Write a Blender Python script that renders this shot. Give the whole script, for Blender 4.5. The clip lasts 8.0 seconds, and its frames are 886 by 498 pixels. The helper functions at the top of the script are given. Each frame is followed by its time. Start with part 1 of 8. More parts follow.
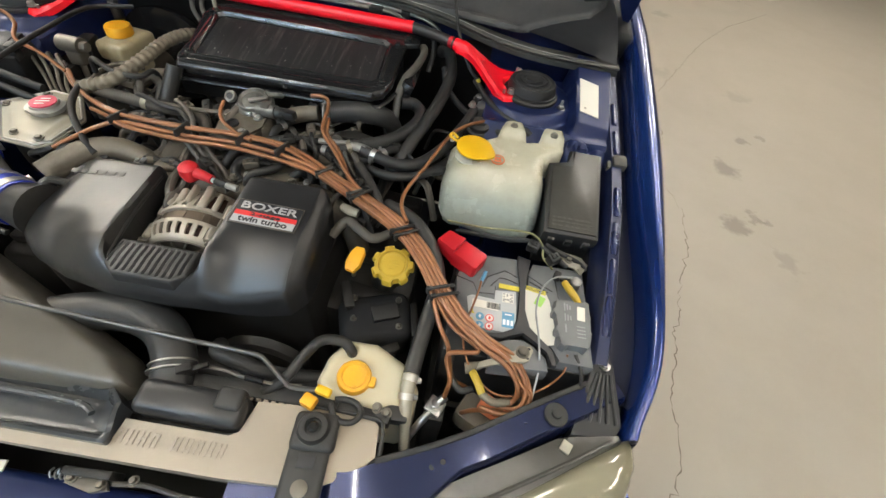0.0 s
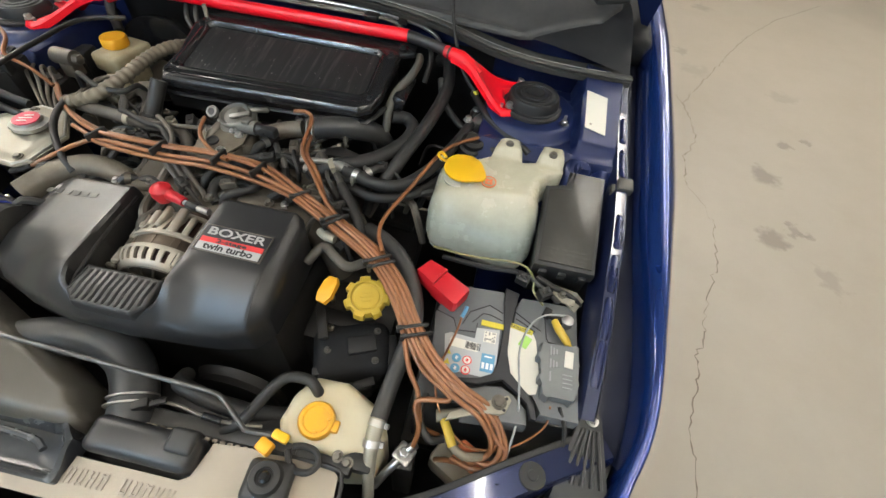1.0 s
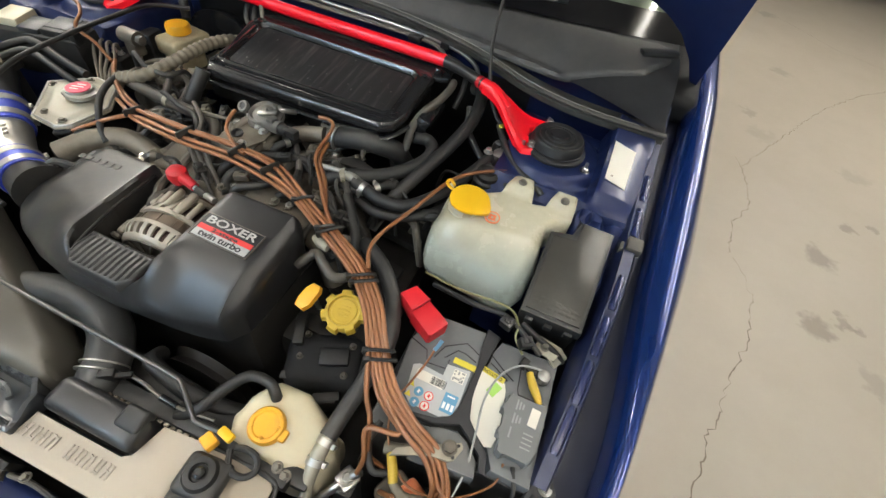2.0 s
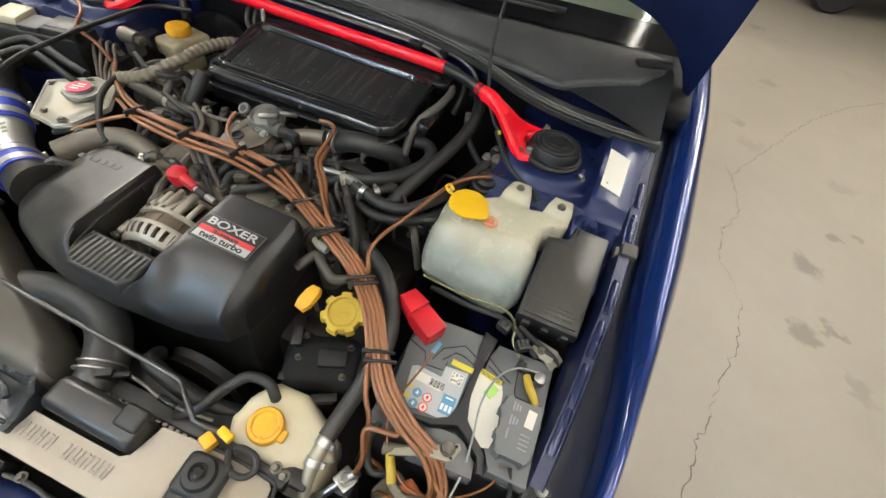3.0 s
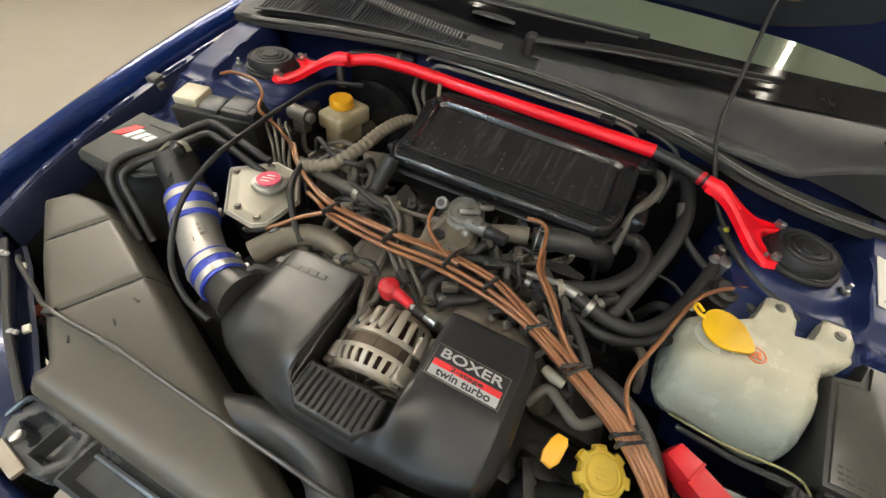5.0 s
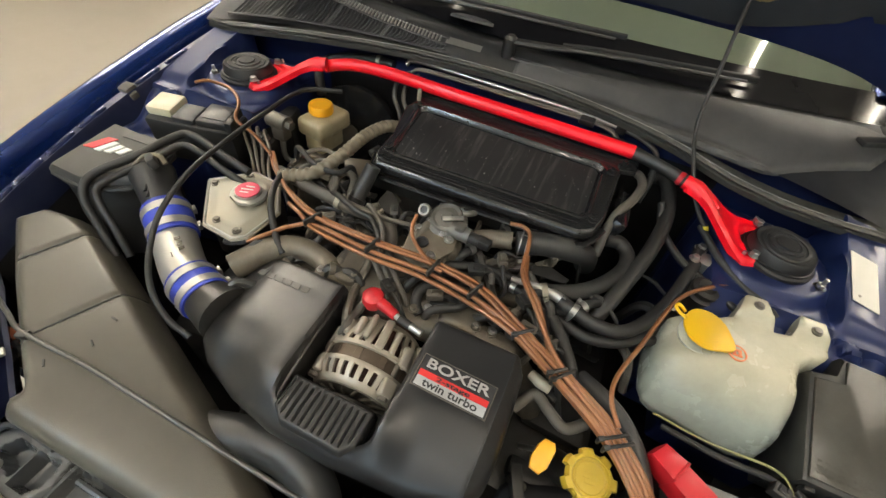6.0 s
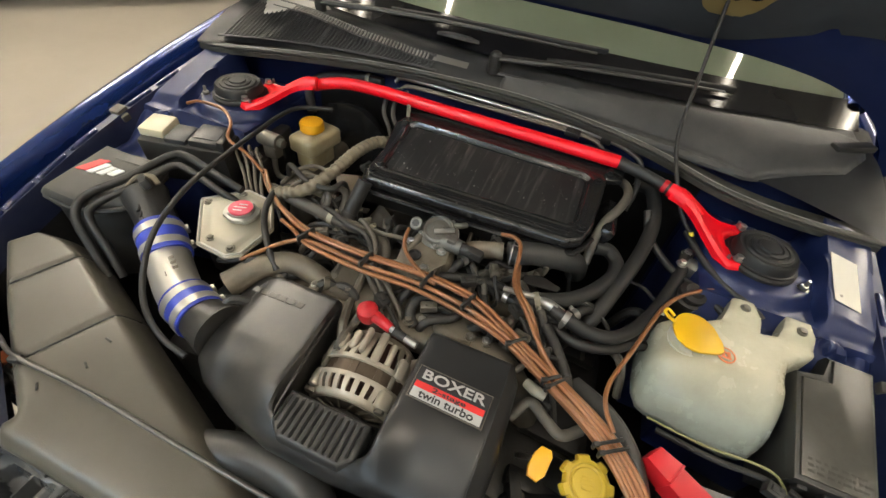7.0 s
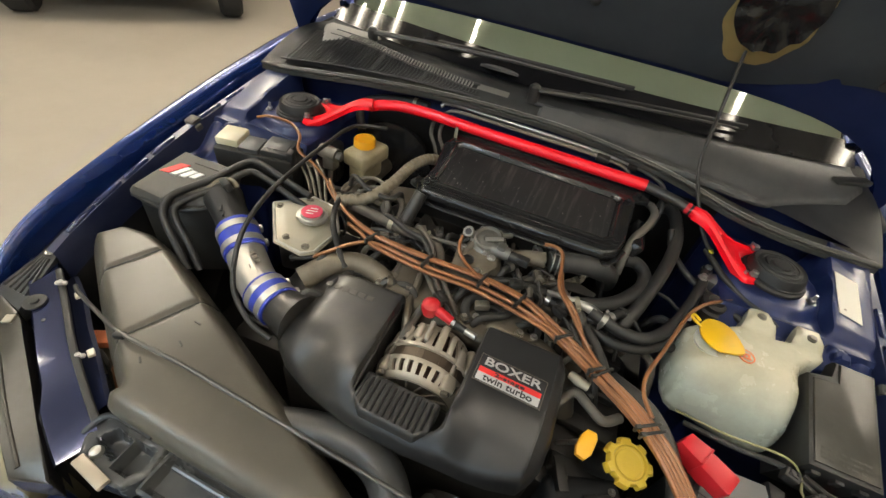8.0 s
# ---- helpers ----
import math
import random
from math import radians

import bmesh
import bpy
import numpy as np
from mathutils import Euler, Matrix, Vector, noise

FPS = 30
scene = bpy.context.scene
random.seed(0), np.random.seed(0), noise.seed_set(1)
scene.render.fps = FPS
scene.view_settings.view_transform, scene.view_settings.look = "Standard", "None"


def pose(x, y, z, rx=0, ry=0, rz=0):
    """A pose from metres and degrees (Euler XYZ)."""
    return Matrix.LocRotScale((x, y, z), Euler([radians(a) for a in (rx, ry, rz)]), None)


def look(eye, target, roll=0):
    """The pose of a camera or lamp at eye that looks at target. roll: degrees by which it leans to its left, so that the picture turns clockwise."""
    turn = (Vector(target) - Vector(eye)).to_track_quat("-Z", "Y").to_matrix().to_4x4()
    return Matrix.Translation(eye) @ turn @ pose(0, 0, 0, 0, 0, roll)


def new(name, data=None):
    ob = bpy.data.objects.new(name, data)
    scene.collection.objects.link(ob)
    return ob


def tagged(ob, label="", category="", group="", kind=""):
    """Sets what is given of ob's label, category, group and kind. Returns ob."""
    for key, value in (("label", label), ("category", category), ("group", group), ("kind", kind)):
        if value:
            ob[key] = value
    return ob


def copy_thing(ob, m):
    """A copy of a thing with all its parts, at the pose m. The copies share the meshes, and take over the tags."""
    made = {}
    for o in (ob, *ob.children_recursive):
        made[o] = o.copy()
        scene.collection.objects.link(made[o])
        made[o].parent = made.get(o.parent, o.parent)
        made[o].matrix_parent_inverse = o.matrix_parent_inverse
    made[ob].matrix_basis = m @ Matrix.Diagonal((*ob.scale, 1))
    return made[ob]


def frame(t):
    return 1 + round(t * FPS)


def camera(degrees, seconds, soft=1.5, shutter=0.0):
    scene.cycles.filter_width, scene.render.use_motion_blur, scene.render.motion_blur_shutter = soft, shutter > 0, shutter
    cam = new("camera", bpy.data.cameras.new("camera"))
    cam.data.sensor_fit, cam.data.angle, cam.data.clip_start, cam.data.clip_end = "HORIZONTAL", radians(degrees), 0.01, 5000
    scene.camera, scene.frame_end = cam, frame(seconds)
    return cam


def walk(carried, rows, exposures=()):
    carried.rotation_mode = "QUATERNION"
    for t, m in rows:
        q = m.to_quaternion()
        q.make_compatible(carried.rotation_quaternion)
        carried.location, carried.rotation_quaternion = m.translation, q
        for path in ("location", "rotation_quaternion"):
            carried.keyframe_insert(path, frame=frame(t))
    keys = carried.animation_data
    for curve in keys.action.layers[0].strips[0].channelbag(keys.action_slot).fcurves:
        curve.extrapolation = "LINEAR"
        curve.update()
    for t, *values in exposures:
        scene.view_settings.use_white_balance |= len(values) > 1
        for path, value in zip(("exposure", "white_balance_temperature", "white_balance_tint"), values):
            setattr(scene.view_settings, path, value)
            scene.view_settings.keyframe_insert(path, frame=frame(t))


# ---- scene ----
cam = camera(93.1, 8.0)
PATH = [
    (0, (0.413, -0.675, 1.324), (0.409, 0.641, -0.183), 10.2),
    (0.25, (0.391, -0.653, 1.3276), (0.352, 0.631, -0.198), 7.9),
    (0.5, (0.388, -0.651, 1.328), (0.345, 0.629, -0.208), 7.3),
    (0.7, (0.406, -0.633, 1.318), (0.363, 0.65, -0.215), 7.7),
    (1, (0.475, -0.588, 1.328), (0.341, 0.688, -0.206), 7.2),
    (1.2, (0.503, -0.572, 1.332), (0.308, 0.706, -0.194), 8.0),
    (2.3, (0.536, -0.546, 1.337), (0.203, 0.746, -0.153), 11.7),
    (2.5, (0.535, -0.551, 1.338), (0.223, 0.751, -0.147), 12.5),
    (3, (0.528, -0.558, 1.341), (0.231, 0.755, -0.138), 13.0),
    (3.5, (0.52, -0.566, 1.331), (0.158, 0.742, -0.137), 12.3),
    (3.7, (0.47, -0.552, 1.342), (0.003, 0.759, -0.095), 10.9),
    (4, (0.404, -0.554, 1.376), (-0.236, 0.726, -0.021), 9.7),
    (4.2, (0.352, -0.56, 1.374), (-0.305, 0.704, -0.029), 10.7),
    (4.5, (0.243, -0.546, 1.362), (-0.362, 0.702, -0.079), 10.2),
    (4.7, (0.179, -0.528, 1.337), (-0.351, 0.74, -0.116), 10.0),
    (5.8, (0.18, -0.506, 1.337), (-0.256, 0.81, -0.105), 8.6),
    (6, (0.179, -0.501, 1.348), (-0.241, 0.805, -0.108), 9.0),
    (6.5, (0.18, -0.502, 1.351), (-0.219, 0.834, -0.083), 9.2),
    (7, (0.182, -0.508, 1.355), (-0.228, 0.849, -0.056), 8.2),
    (7.5, (0.174, -0.547, 1.369), (-0.287, 0.838, 0.001), 7.5),
    (8, (0.115, -0.622, 1.378), (-0.304, 0.81, 0.046), 10.8),
]
walk(cam, [(t, look(eye, target, roll)) for t, eye, target, roll in PATH],
     [(0, 0.03, 6450, 10), (1, 0.04, 6320, 10), (3.5, 0.04, 6350, 10), (4.5, -0.07, 6620, 10), (6, -0.04, 6900, 10), (8, -0.1, 7030, 10)])

# ---------- light ----------
world = bpy.data.worlds.new("garage_air")
scene.world = world
world.use_nodes = True
world.node_tree.nodes["Background"].inputs[0].default_value = (1.0, 0.93, 0.82, 1)
world.node_tree.nodes["Background"].inputs[1].default_value = 0.40
LAMP = 78.5
scene.view_settings.exposure = 0.0


# ---------- materials ----------
def nd(nt, kind, **kw):
    n = nt.nodes.new(kind)
    for k, v in kw.items():
        n.inputs[k].default_value = v
    return n


def mat(name, col, rough=0.5, metal=0.0, vary=0.18, scale=18.0, bump=0.15, bscale=350.0, coat=0.0,
        dirt=0.0, dirtcol=(0.20, 0.17, 0.13), dscale=9.0, rvary=0.12, trans=0.0, sss=0.0, flake=0.0):
    """A surface with colour and gloss varying at two scales, fine relief, and dust or grime in patches."""
    m = bpy.data.materials.new(name)
    m.use_nodes = True
    nt = m.node_tree
    bs = nt.nodes["Principled BSDF"]
    geo = nd(nt, "ShaderNodeTexCoord")
    pos = geo.outputs["Object"]
    big = nd(nt, "ShaderNodeTexNoise", Scale=scale, Detail=5.0, Roughness=0.6)
    fine = nd(nt, "ShaderNodeTexNoise", Scale=bscale, Detail=3.0, Roughness=0.6)
    nt.links.new(pos, big.inputs["Vector"])
    nt.links.new(pos, fine.inputs["Vector"])
    mixa = nt.nodes.new("ShaderNodeMix")
    mixa.data_type = "RGBA"
    lo = [max(0.0, c * (1 - vary)) for c in col] + [1]
    hi = [min(1.0, c * (1 + vary)) for c in col] + [1]
    mixa.inputs["A"].default_value = lo
    mixa.inputs["B"].default_value = hi
    nt.links.new(big.outputs["Fac"], mixa.inputs["Factor"])
    out = mixa.outputs["Result"]
    ramp = None
    if dirt > 0:
        patch = nd(nt, "ShaderNodeTexNoise", Scale=dscale, Detail=8.0, Roughness=0.7)
        nt.links.new(pos, patch.inputs["Vector"])
        ramp = nt.nodes.new("ShaderNodeMapRange")
        ramp.inputs["From Min"].default_value = 0.42
        ramp.inputs["From Max"].default_value = 0.72
        ramp.inputs["To Max"].default_value = dirt
        nt.links.new(patch.outputs["Fac"], ramp.inputs["Value"])
        mixb = nt.nodes.new("ShaderNodeMix")
        mixb.data_type = "RGBA"
        nt.links.new(ramp.outputs["Result"], mixb.inputs["Factor"])
        nt.links.new(out, mixb.inputs["A"])
        mixb.inputs["B"].default_value = (*dirtcol, 1)
        out = mixb.outputs["Result"]
    nt.links.new(out, bs.inputs["Base Color"])
    rr = nt.nodes.new("ShaderNodeMapRange")
    rr.inputs["To Min"].default_value = max(0.02, rough - rvary)
    rr.inputs["To Max"].default_value = min(1.0, rough + rvary)
    nt.links.new(big.outputs["Fac"], rr.inputs["Value"])
    nt.links.new(rr.outputs["Result"], bs.inputs["Roughness"])
    bs.inputs["Metallic"].default_value = metal
    bs.inputs["Coat Weight"].default_value = coat
    bs.inputs["Coat Roughness"].default_value = 0.06
    bs.inputs["Transmission Weight"].default_value = trans
    if sss:
        bs.inputs["Subsurface Weight"].default_value = sss
        bs.inputs["Subsurface Radius"].default_value = (0.02, 0.018, 0.014)
    if bump:
        bp = nd(nt, "ShaderNodeBump", Strength=bump, Distance=0.0006)
        nt.links.new(fine.outputs["Fac"], bp.inputs["Height"])
        nt.links.new(bp.outputs["Normal"], bs.inputs["Normal"])
    return m


def glow(name, col, strength):
    m = bpy.data.materials.new(name)
    m.use_nodes = True
    bs = m.node_tree.nodes["Principled BSDF"]
    bs.inputs["Base Color"].default_value = (*col, 1)
    bs.inputs["Emission Color"].default_value = (*col, 1)
    bs.inputs["Emission Strength"].default_value = strength
    return m


BLUE = mat("blue_car_paint", (0.006, 0.030, 0.165), 0.24, 0.5, coat=1.0, bump=0.01, vary=0.06, dirt=0.03, dirtcol=(0.05, 0.06, 0.10), rvary=0.03)
BLUE_BAY = mat("blue_bay_paint", (0.009, 0.017, 0.068), 0.36, 0.15, coat=0.12, bump=0.04, vary=0.2, dirt=0.05, dirtcol=(0.07, 0.075, 0.09))
BLUE_BAY.node_tree.nodes["Principled BSDF"].inputs["Specular IOR Level"].default_value = 0.3
# lighter, glossier copy of the rail paint, to give the ribs their highlights
RIBPAINT = mat("rail_paint_with_highlight", (0.016, 0.024, 0.080), 0.26, 0.3, coat=0.7, bump=0.03, vary=0.15)
# bay paint darkened to hold the shade between rail and wing
GUTTER = mat("shaded_gutter_paint", (0.006, 0.008, 0.022), 0.5, 0.1, bump=0.1, vary=0.3, dirt=0.3, dirtcol=(0.03, 0.03, 0.032))
CROSSBLUE = mat("blue_crossmember_paint", (0.012, 0.019, 0.066), 0.22, 0.5, coat=0.8, bump=0.03, vary=0.12)
RAILBLUE = mat("dull_blue_rail_paint", (0.011, 0.017, 0.056), 0.34, 0.2, coat=0.4, bump=0.05, vary=0.25, dirt=0.28, dirtcol=(0.06, 0.065, 0.08))
PLASTIC = mat("black_plastic", (0.018, 0.018, 0.018), 0.45, bump=0.25, bscale=900, dirt=0.25, dirtcol=(0.06, 0.055, 0.045))
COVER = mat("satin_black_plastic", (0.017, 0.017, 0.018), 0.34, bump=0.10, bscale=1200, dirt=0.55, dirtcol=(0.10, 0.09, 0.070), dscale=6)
COVER.node_tree.nodes["Principled BSDF"].inputs["Specular IOR Level"].default_value = 0.55

def dust_and_sheen_side(m, x0, x1, least):
    """Dust plus painted sheen on one side of a thing: its amount falls from x0 to x1."""
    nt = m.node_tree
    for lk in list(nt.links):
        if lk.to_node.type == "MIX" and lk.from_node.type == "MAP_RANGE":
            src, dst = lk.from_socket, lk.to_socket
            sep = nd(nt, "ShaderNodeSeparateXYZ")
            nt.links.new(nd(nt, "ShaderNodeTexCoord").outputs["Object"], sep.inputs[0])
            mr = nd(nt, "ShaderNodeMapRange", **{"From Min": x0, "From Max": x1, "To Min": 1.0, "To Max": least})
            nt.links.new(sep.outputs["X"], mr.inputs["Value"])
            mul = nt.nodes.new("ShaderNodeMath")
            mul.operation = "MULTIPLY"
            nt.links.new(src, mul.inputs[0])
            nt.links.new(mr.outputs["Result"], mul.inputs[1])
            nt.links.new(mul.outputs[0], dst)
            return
# the left lobe is paled in colour for lamp sheen as well as dust
dust_and_sheen_side(COVER, -0.08, 0.06, 0.06)
RIBBLACK = mat("ribbed_black_plastic", (0.026, 0.026, 0.026), 0.42, bump=0.05, vary=0.2)
DUCT = mat("dusty_black_plastic", (0.080, 0.073, 0.060), 0.33, vary=0.16, bump=0.3, bscale=700, dirt=0.35, dirtcol=(0.135, 0.12, 0.092), dscale=3.5)
GLOSS = mat("glossy_black_paint", (0.011, 0.011, 0.012), 0.20, bump=0.08, vary=0.3, dirt=0.3, dirtcol=(0.05, 0.047, 0.042), dscale=45, coat=0.25)
RUBBER = mat("black_rubber", (0.014, 0.014, 0.014), 0.55, bump=0.3, bscale=500, dirt=0.4, dirtcol=(0.045, 0.041, 0.034))
CAPRUBBER = mat("dark_cap_rubber", (0.009, 0.009, 0.010), 0.55, bump=0.25, bscale=500, dirt=0.3, dirtcol=(0.024, 0.022, 0.019))
GREYHOSE = mat("dusty_grey_hose", (0.060, 0.056, 0.049), 0.6, bump=0.3, bscale=500, dirt=0.6, dirtcol=(0.13, 0.11, 0.085))
RED = mat("red_enamel", (0.92, 0.003, 0.016), 0.38, coat=0.12, bump=0.03, vary=0.08)
REDCAP = mat("red_vinyl", (0.50, 0.014, 0.022), 0.38, bump=0.08, vary=0.1, sss=0.1)
WHITE = mat("milky_white_plastic", (0.60, 0.60, 0.52), 0.30, bump=0.08, vary=0.08, dirt=0.35, dirtcol=(0.34, 0.30, 0.20), dscale=11, sss=0.12)
TANKWHITE = mat("milky_tank_plastic", (0.49, 0.46, 0.345), 0.26, bump=0.05, vary=0.10, dirt=0.45, dirtcol=(0.24, 0.22, 0.15), dscale=8, sss=0.10)


def fluid_and_shade_tint(m, z0, z1, tint):
    """A translucent tank takes the tint of its blue fluid, and of painted shade, up to a soft level."""
    nt = m.node_tree
    base = nt.nodes["Principled BSDF"].inputs["Base Color"]
    src = base.links[0].from_socket
    sep = nd(nt, "ShaderNodeSeparateXYZ")
    nt.links.new(nd(nt, "ShaderNodeTexCoord").outputs["Object"], sep.inputs[0])
    mr = nd(nt, "ShaderNodeMapRange", **{"From Min": z0, "From Max": z1, "To Min": 1.0, "To Max": 0.0})
    nt.links.new(sep.outputs["Z"], mr.inputs["Value"])
    mix = nt.nodes.new("ShaderNodeMix")
    mix.data_type = "RGBA"
    mix.blend_type = "MULTIPLY"
    nt.links.new(mr.outputs["Result"], mix.inputs["Factor"])
    nt.links.new(src, mix.inputs["A"])
    mix.inputs["B"].default_value = (*tint, 1)
    nt.links.new(mix.outputs["Result"], base)


CREAM = mat("aged_cream_plastic", (0.66, 0.60, 0.43), 0.4, bump=0.08, vary=0.1, dirt=0.4, dirtcol=(0.40, 0.32, 0.18), sss=0.3)
YELLOW = mat("yellow_plastic", (0.80, 0.47, 0.012), 0.4, bump=0.06, vary=0.06, sss=0.1)
ORANGE = mat("orange_yellow_plastic", (0.82, 0.40, 0.02), 0.4, bump=0.06, vary=0.08, sss=0.1)
OILYEL = mat("dusty_yellow_plastic", (0.50, 0.34, 0.03), 0.45, bump=0.1, vary=0.1, dirt=0.35, dirtcol=(0.30, 0.22, 0.05))
CAPDUSTY = mat("dusty_orange_plastic", (0.80, 0.40, 0.02), 0.42, bump=0.1, vary=0.1, dirt=0.5, dirtcol=(0.42, 0.25, 0.06), dscale=40, sss=0.1)
ORMARK = mat("orange_mark", (0.72, 0.20, 0.08), 0.5)
COPPER = mat("copper_cable_in_clear_sheath", (0.25, 0.102, 0.040), 0.38, 0.25, bump=0.5, bscale=900, vary=0.35, coat=0.35)
ALU = mat("dull_aluminium", (0.50, 0.49, 0.46), 0.38, 0.85, bump=0.2, vary=0.15, dirt=0.35, dirtcol=(0.22, 0.19, 0.14))
ALUCAST = mat("dirty_cast_aluminium", (0.12, 0.105, 0.082), 0.55, 0.5, bump=0.6, bscale=300, vary=0.25, dirt=0.8, dirtcol=(0.07, 0.058, 0.042))
ALUDULL = mat("grey_cast_valve_metal", (0.17, 0.165, 0.15), 0.42, 0.6, bump=0.3, bscale=300, vary=0.2, dirt=0.5, dirtcol=(0.07, 0.062, 0.05), dscale=30)
ALUFIN = mat("tan_tinted_aluminium", (0.37, 0.335, 0.28), 0.42, 0.35, bump=0.2, vary=0.12, dirt=0.4, dirtcol=(0.25, 0.20, 0.13))
POLISH = mat("polished_aluminium", (0.56, 0.54, 0.49), 0.40, 0.8, bump=0.04, vary=0.08)
STEEL = mat("zinc_steel", (0.50, 0.49, 0.47), 0.32, 0.9, bump=0.1, vary=0.2, dirt=0.3, dirtcol=(0.2, 0.17, 0.12))
PALEMET = mat("pale_coated_metal", (0.33, 0.31, 0.25), 0.45, 0.25, bump=0.15, vary=0.12, dirt=0.5, dirtcol=(0.25, 0.21, 0.14))
BRASS = mat("yellowish_fitting", (0.21, 0.20, 0.09), 0.5, 0.0)
SILBLUE = mat("blue_silicone", (0.035, 0.06, 0.42), 0.4, bump=0.05)
BATT = mat("grey_battery_plastic", (0.115, 0.12, 0.125), 0.45, bump=0.2, bscale=700, dirt=0.3, dirtcol=(0.2, 0.19, 0.17))
MODULE = mat("grey_module_plastic", (0.13, 0.135, 0.135), 0.5, bump=0.2, bscale=900)
DARKMET = mat("black_engine_metal", (0.014, 0.013, 0.0125), 0.5, 0.2, bump=0.5, bscale=200, dirt=0.5, dirtcol=(0.020, 0.017, 0.012))
BROWNMET = mat("brown_stator_steel", (0.10, 0.075, 0.055), 0.5, 0.6, bump=0.6, bscale=300, vary=0.3)
BROWNDARK = mat("dark_brown_windings", (0.050, 0.020, 0.012), 0.6, 0.2, bump=0.6, bscale=300, vary=0.4)
PANEL = mat("champagne_anodised_panel", (0.345, 0.295, 0.235), 0.42, 0.2, bump=0.05, vary=0.05, dirt=0.25, dirtcol=(0.40, 0.33, 0.22))
PANELMARK = mat("grey_printed_mark", (0.275, 0.235, 0.19), 0.5, vary=0.3, scale=120)
LABEL = mat("white_label", (0.68, 0.65, 0.57), 0.5, bump=0.03, vary=0.05, dirt=0.15, dirtcol=(0.5, 0.46, 0.38))
LABELGREY = mat("pale_grey_label", (0.42, 0.43, 0.43), 0.42, bump=0.03, vary=0.05)
LBLUE = mat("blue_print", (0.11, 0.29, 0.46), 0.45)
LYEL = mat("yellow_print", (0.62, 0.51, 0.04), 0.45)
LGREEN = mat("green_print", (0.35, 0.62, 0.12), 0.45)
LRED = mat("red_print", (0.66, 0.03, 0.03), 0.45)
INK = mat("dark_print", (0.02, 0.02, 0.022), 0.5)
WHITEINK = mat("white_print", (0.75, 0.75, 0.73), 0.45)
BADGEINK = mat("worn_silver_print", (0.47, 0.47, 0.46), 0.4, 0.2, vary=0.2, scale=90)
EMBOSS = mat("worn_embossed_plastic", (0.062, 0.058, 0.050), 0.45, bump=0.1)
INSUL = mat("charcoal_felt", (0.026, 0.030, 0.035), 0.9, bump=0.8, bscale=500, vary=0.3, dirt=0.4, dirtcol=(0.045, 0.048, 0.05))
FOIL = mat("crumpled_black_foil", (0.03, 0.03, 0.03), 0.2, 0.6, bump=0.6, bscale=60)
FOAM = mat("aged_yellow_foam", (0.24, 0.17, 0.06), 0.9, bump=0.8, bscale=300, vary=0.25)
COWL = mat("weathered_grey_plastic", (0.036, 0.037, 0.040), 0.38, bump=0.3, bscale=800, dirt=0.35, dirtcol=(0.10, 0.10, 0.095), dscale=5)
SEAL = mat("rubber_weatherstrip", (0.050, 0.050, 0.045), 0.5, bump=0.2, dirt=0.5, dirtcol=(0.11, 0.108, 0.092))
LENS = mat("yellowed_headlight_lens", (0.25, 0.225, 0.15), 0.14, 0.1, bump=0.02, vary=0.08, coat=1.0)
FRIT = mat("black_glass_border", (0.006, 0.006, 0.007), 0.025, bump=0.0)
FRIT.node_tree.nodes["Principled BSDF"].inputs["Specular IOR Level"].default_value = 0.10
for faded in (COWL, SEAL):
    faded.node_tree.nodes["Principled BSDF"].inputs["Specular IOR Level"].default_value = 0.4
DASH = mat("grey_dashboard_vinyl", (0.215, 0.245, 0.185), 0.7, bump=0.3, bscale=500)
TYRE = mat("tyre_rubber", (0.02, 0.02, 0.02), 0.8, bump=0.4)
DARKCAR = mat("dark_grey_car_paint", (0.03, 0.03, 0.032), 0.3, 0.4, coat=1.0)
WALL = mat("painted_block_wall", (0.52, 0.50, 0.46), 0.85, bump=0.4, bscale=60, vary=0.08, dirt=0.3, dirtcol=(0.36, 0.34, 0.30), dscale=1.5)
CEIL = mat("pale_ceiling_paint", (0.60, 0.60, 0.56), 0.9, bump=0.2, bscale=50, vary=0.06)
HOSEBLACK = mat("smooth_black_hose_rubber", (0.026, 0.027, 0.028), 0.42, bump=0.15, vary=0.2, dirt=0.5, dirtcol=(0.07, 0.064, 0.054), dscale=14)
TUBE = glow("fluorescent_tube", (1.0, 0.94, 0.84), LAMP)
DAYPANE = glow("frosted_daylight_pane", (0.60, 0.80, 1.0), 6.0)
ADDEDCOOL = glow("added_cool_glow", (0.58, 0.79, 1.0), LAMP * 0.9)
PALECOWL = mat("faded_grey_plastic", (0.20, 0.195, 0.18), 0.38, bump=0.3, bscale=800, dirt=0.5, dirtcol=(0.30, 0.285, 0.25), dscale=5)
COWLEND = mat("cowl_end_grey_plastic", (0.036, 0.036, 0.037), 0.50, bump=0.3, bscale=800, dirt=0.3, dirtcol=(0.14, 0.135, 0.12), dscale=6)
LIDGREY = mat("dusty_lid_plastic", (0.046, 0.043, 0.037), 0.25, bump=0.2, bscale=900, vary=0.1, dirt=0.2, dirtcol=(0.085, 0.08, 0.068), dscale=60, rvary=0.06)
FILTERLID = mat("dusty_filter_lid_plastic", (0.046, 0.044, 0.040), 0.58, bump=0.25, bscale=900, vary=0.12, dirt=0.3, dirtcol=(0.075, 0.07, 0.06), dscale=30)
PALEEND = mat("chalky_faded_plastic", (0.42, 0.40, 0.37), 0.45, bump=0.2)
TROUGH = mat("smooth_blue_black_plastic", (0.045, 0.049, 0.055), 0.24, bump=0.06, vary=0.2, dirt=0.4, dirtcol=(0.10, 0.095, 0.08))
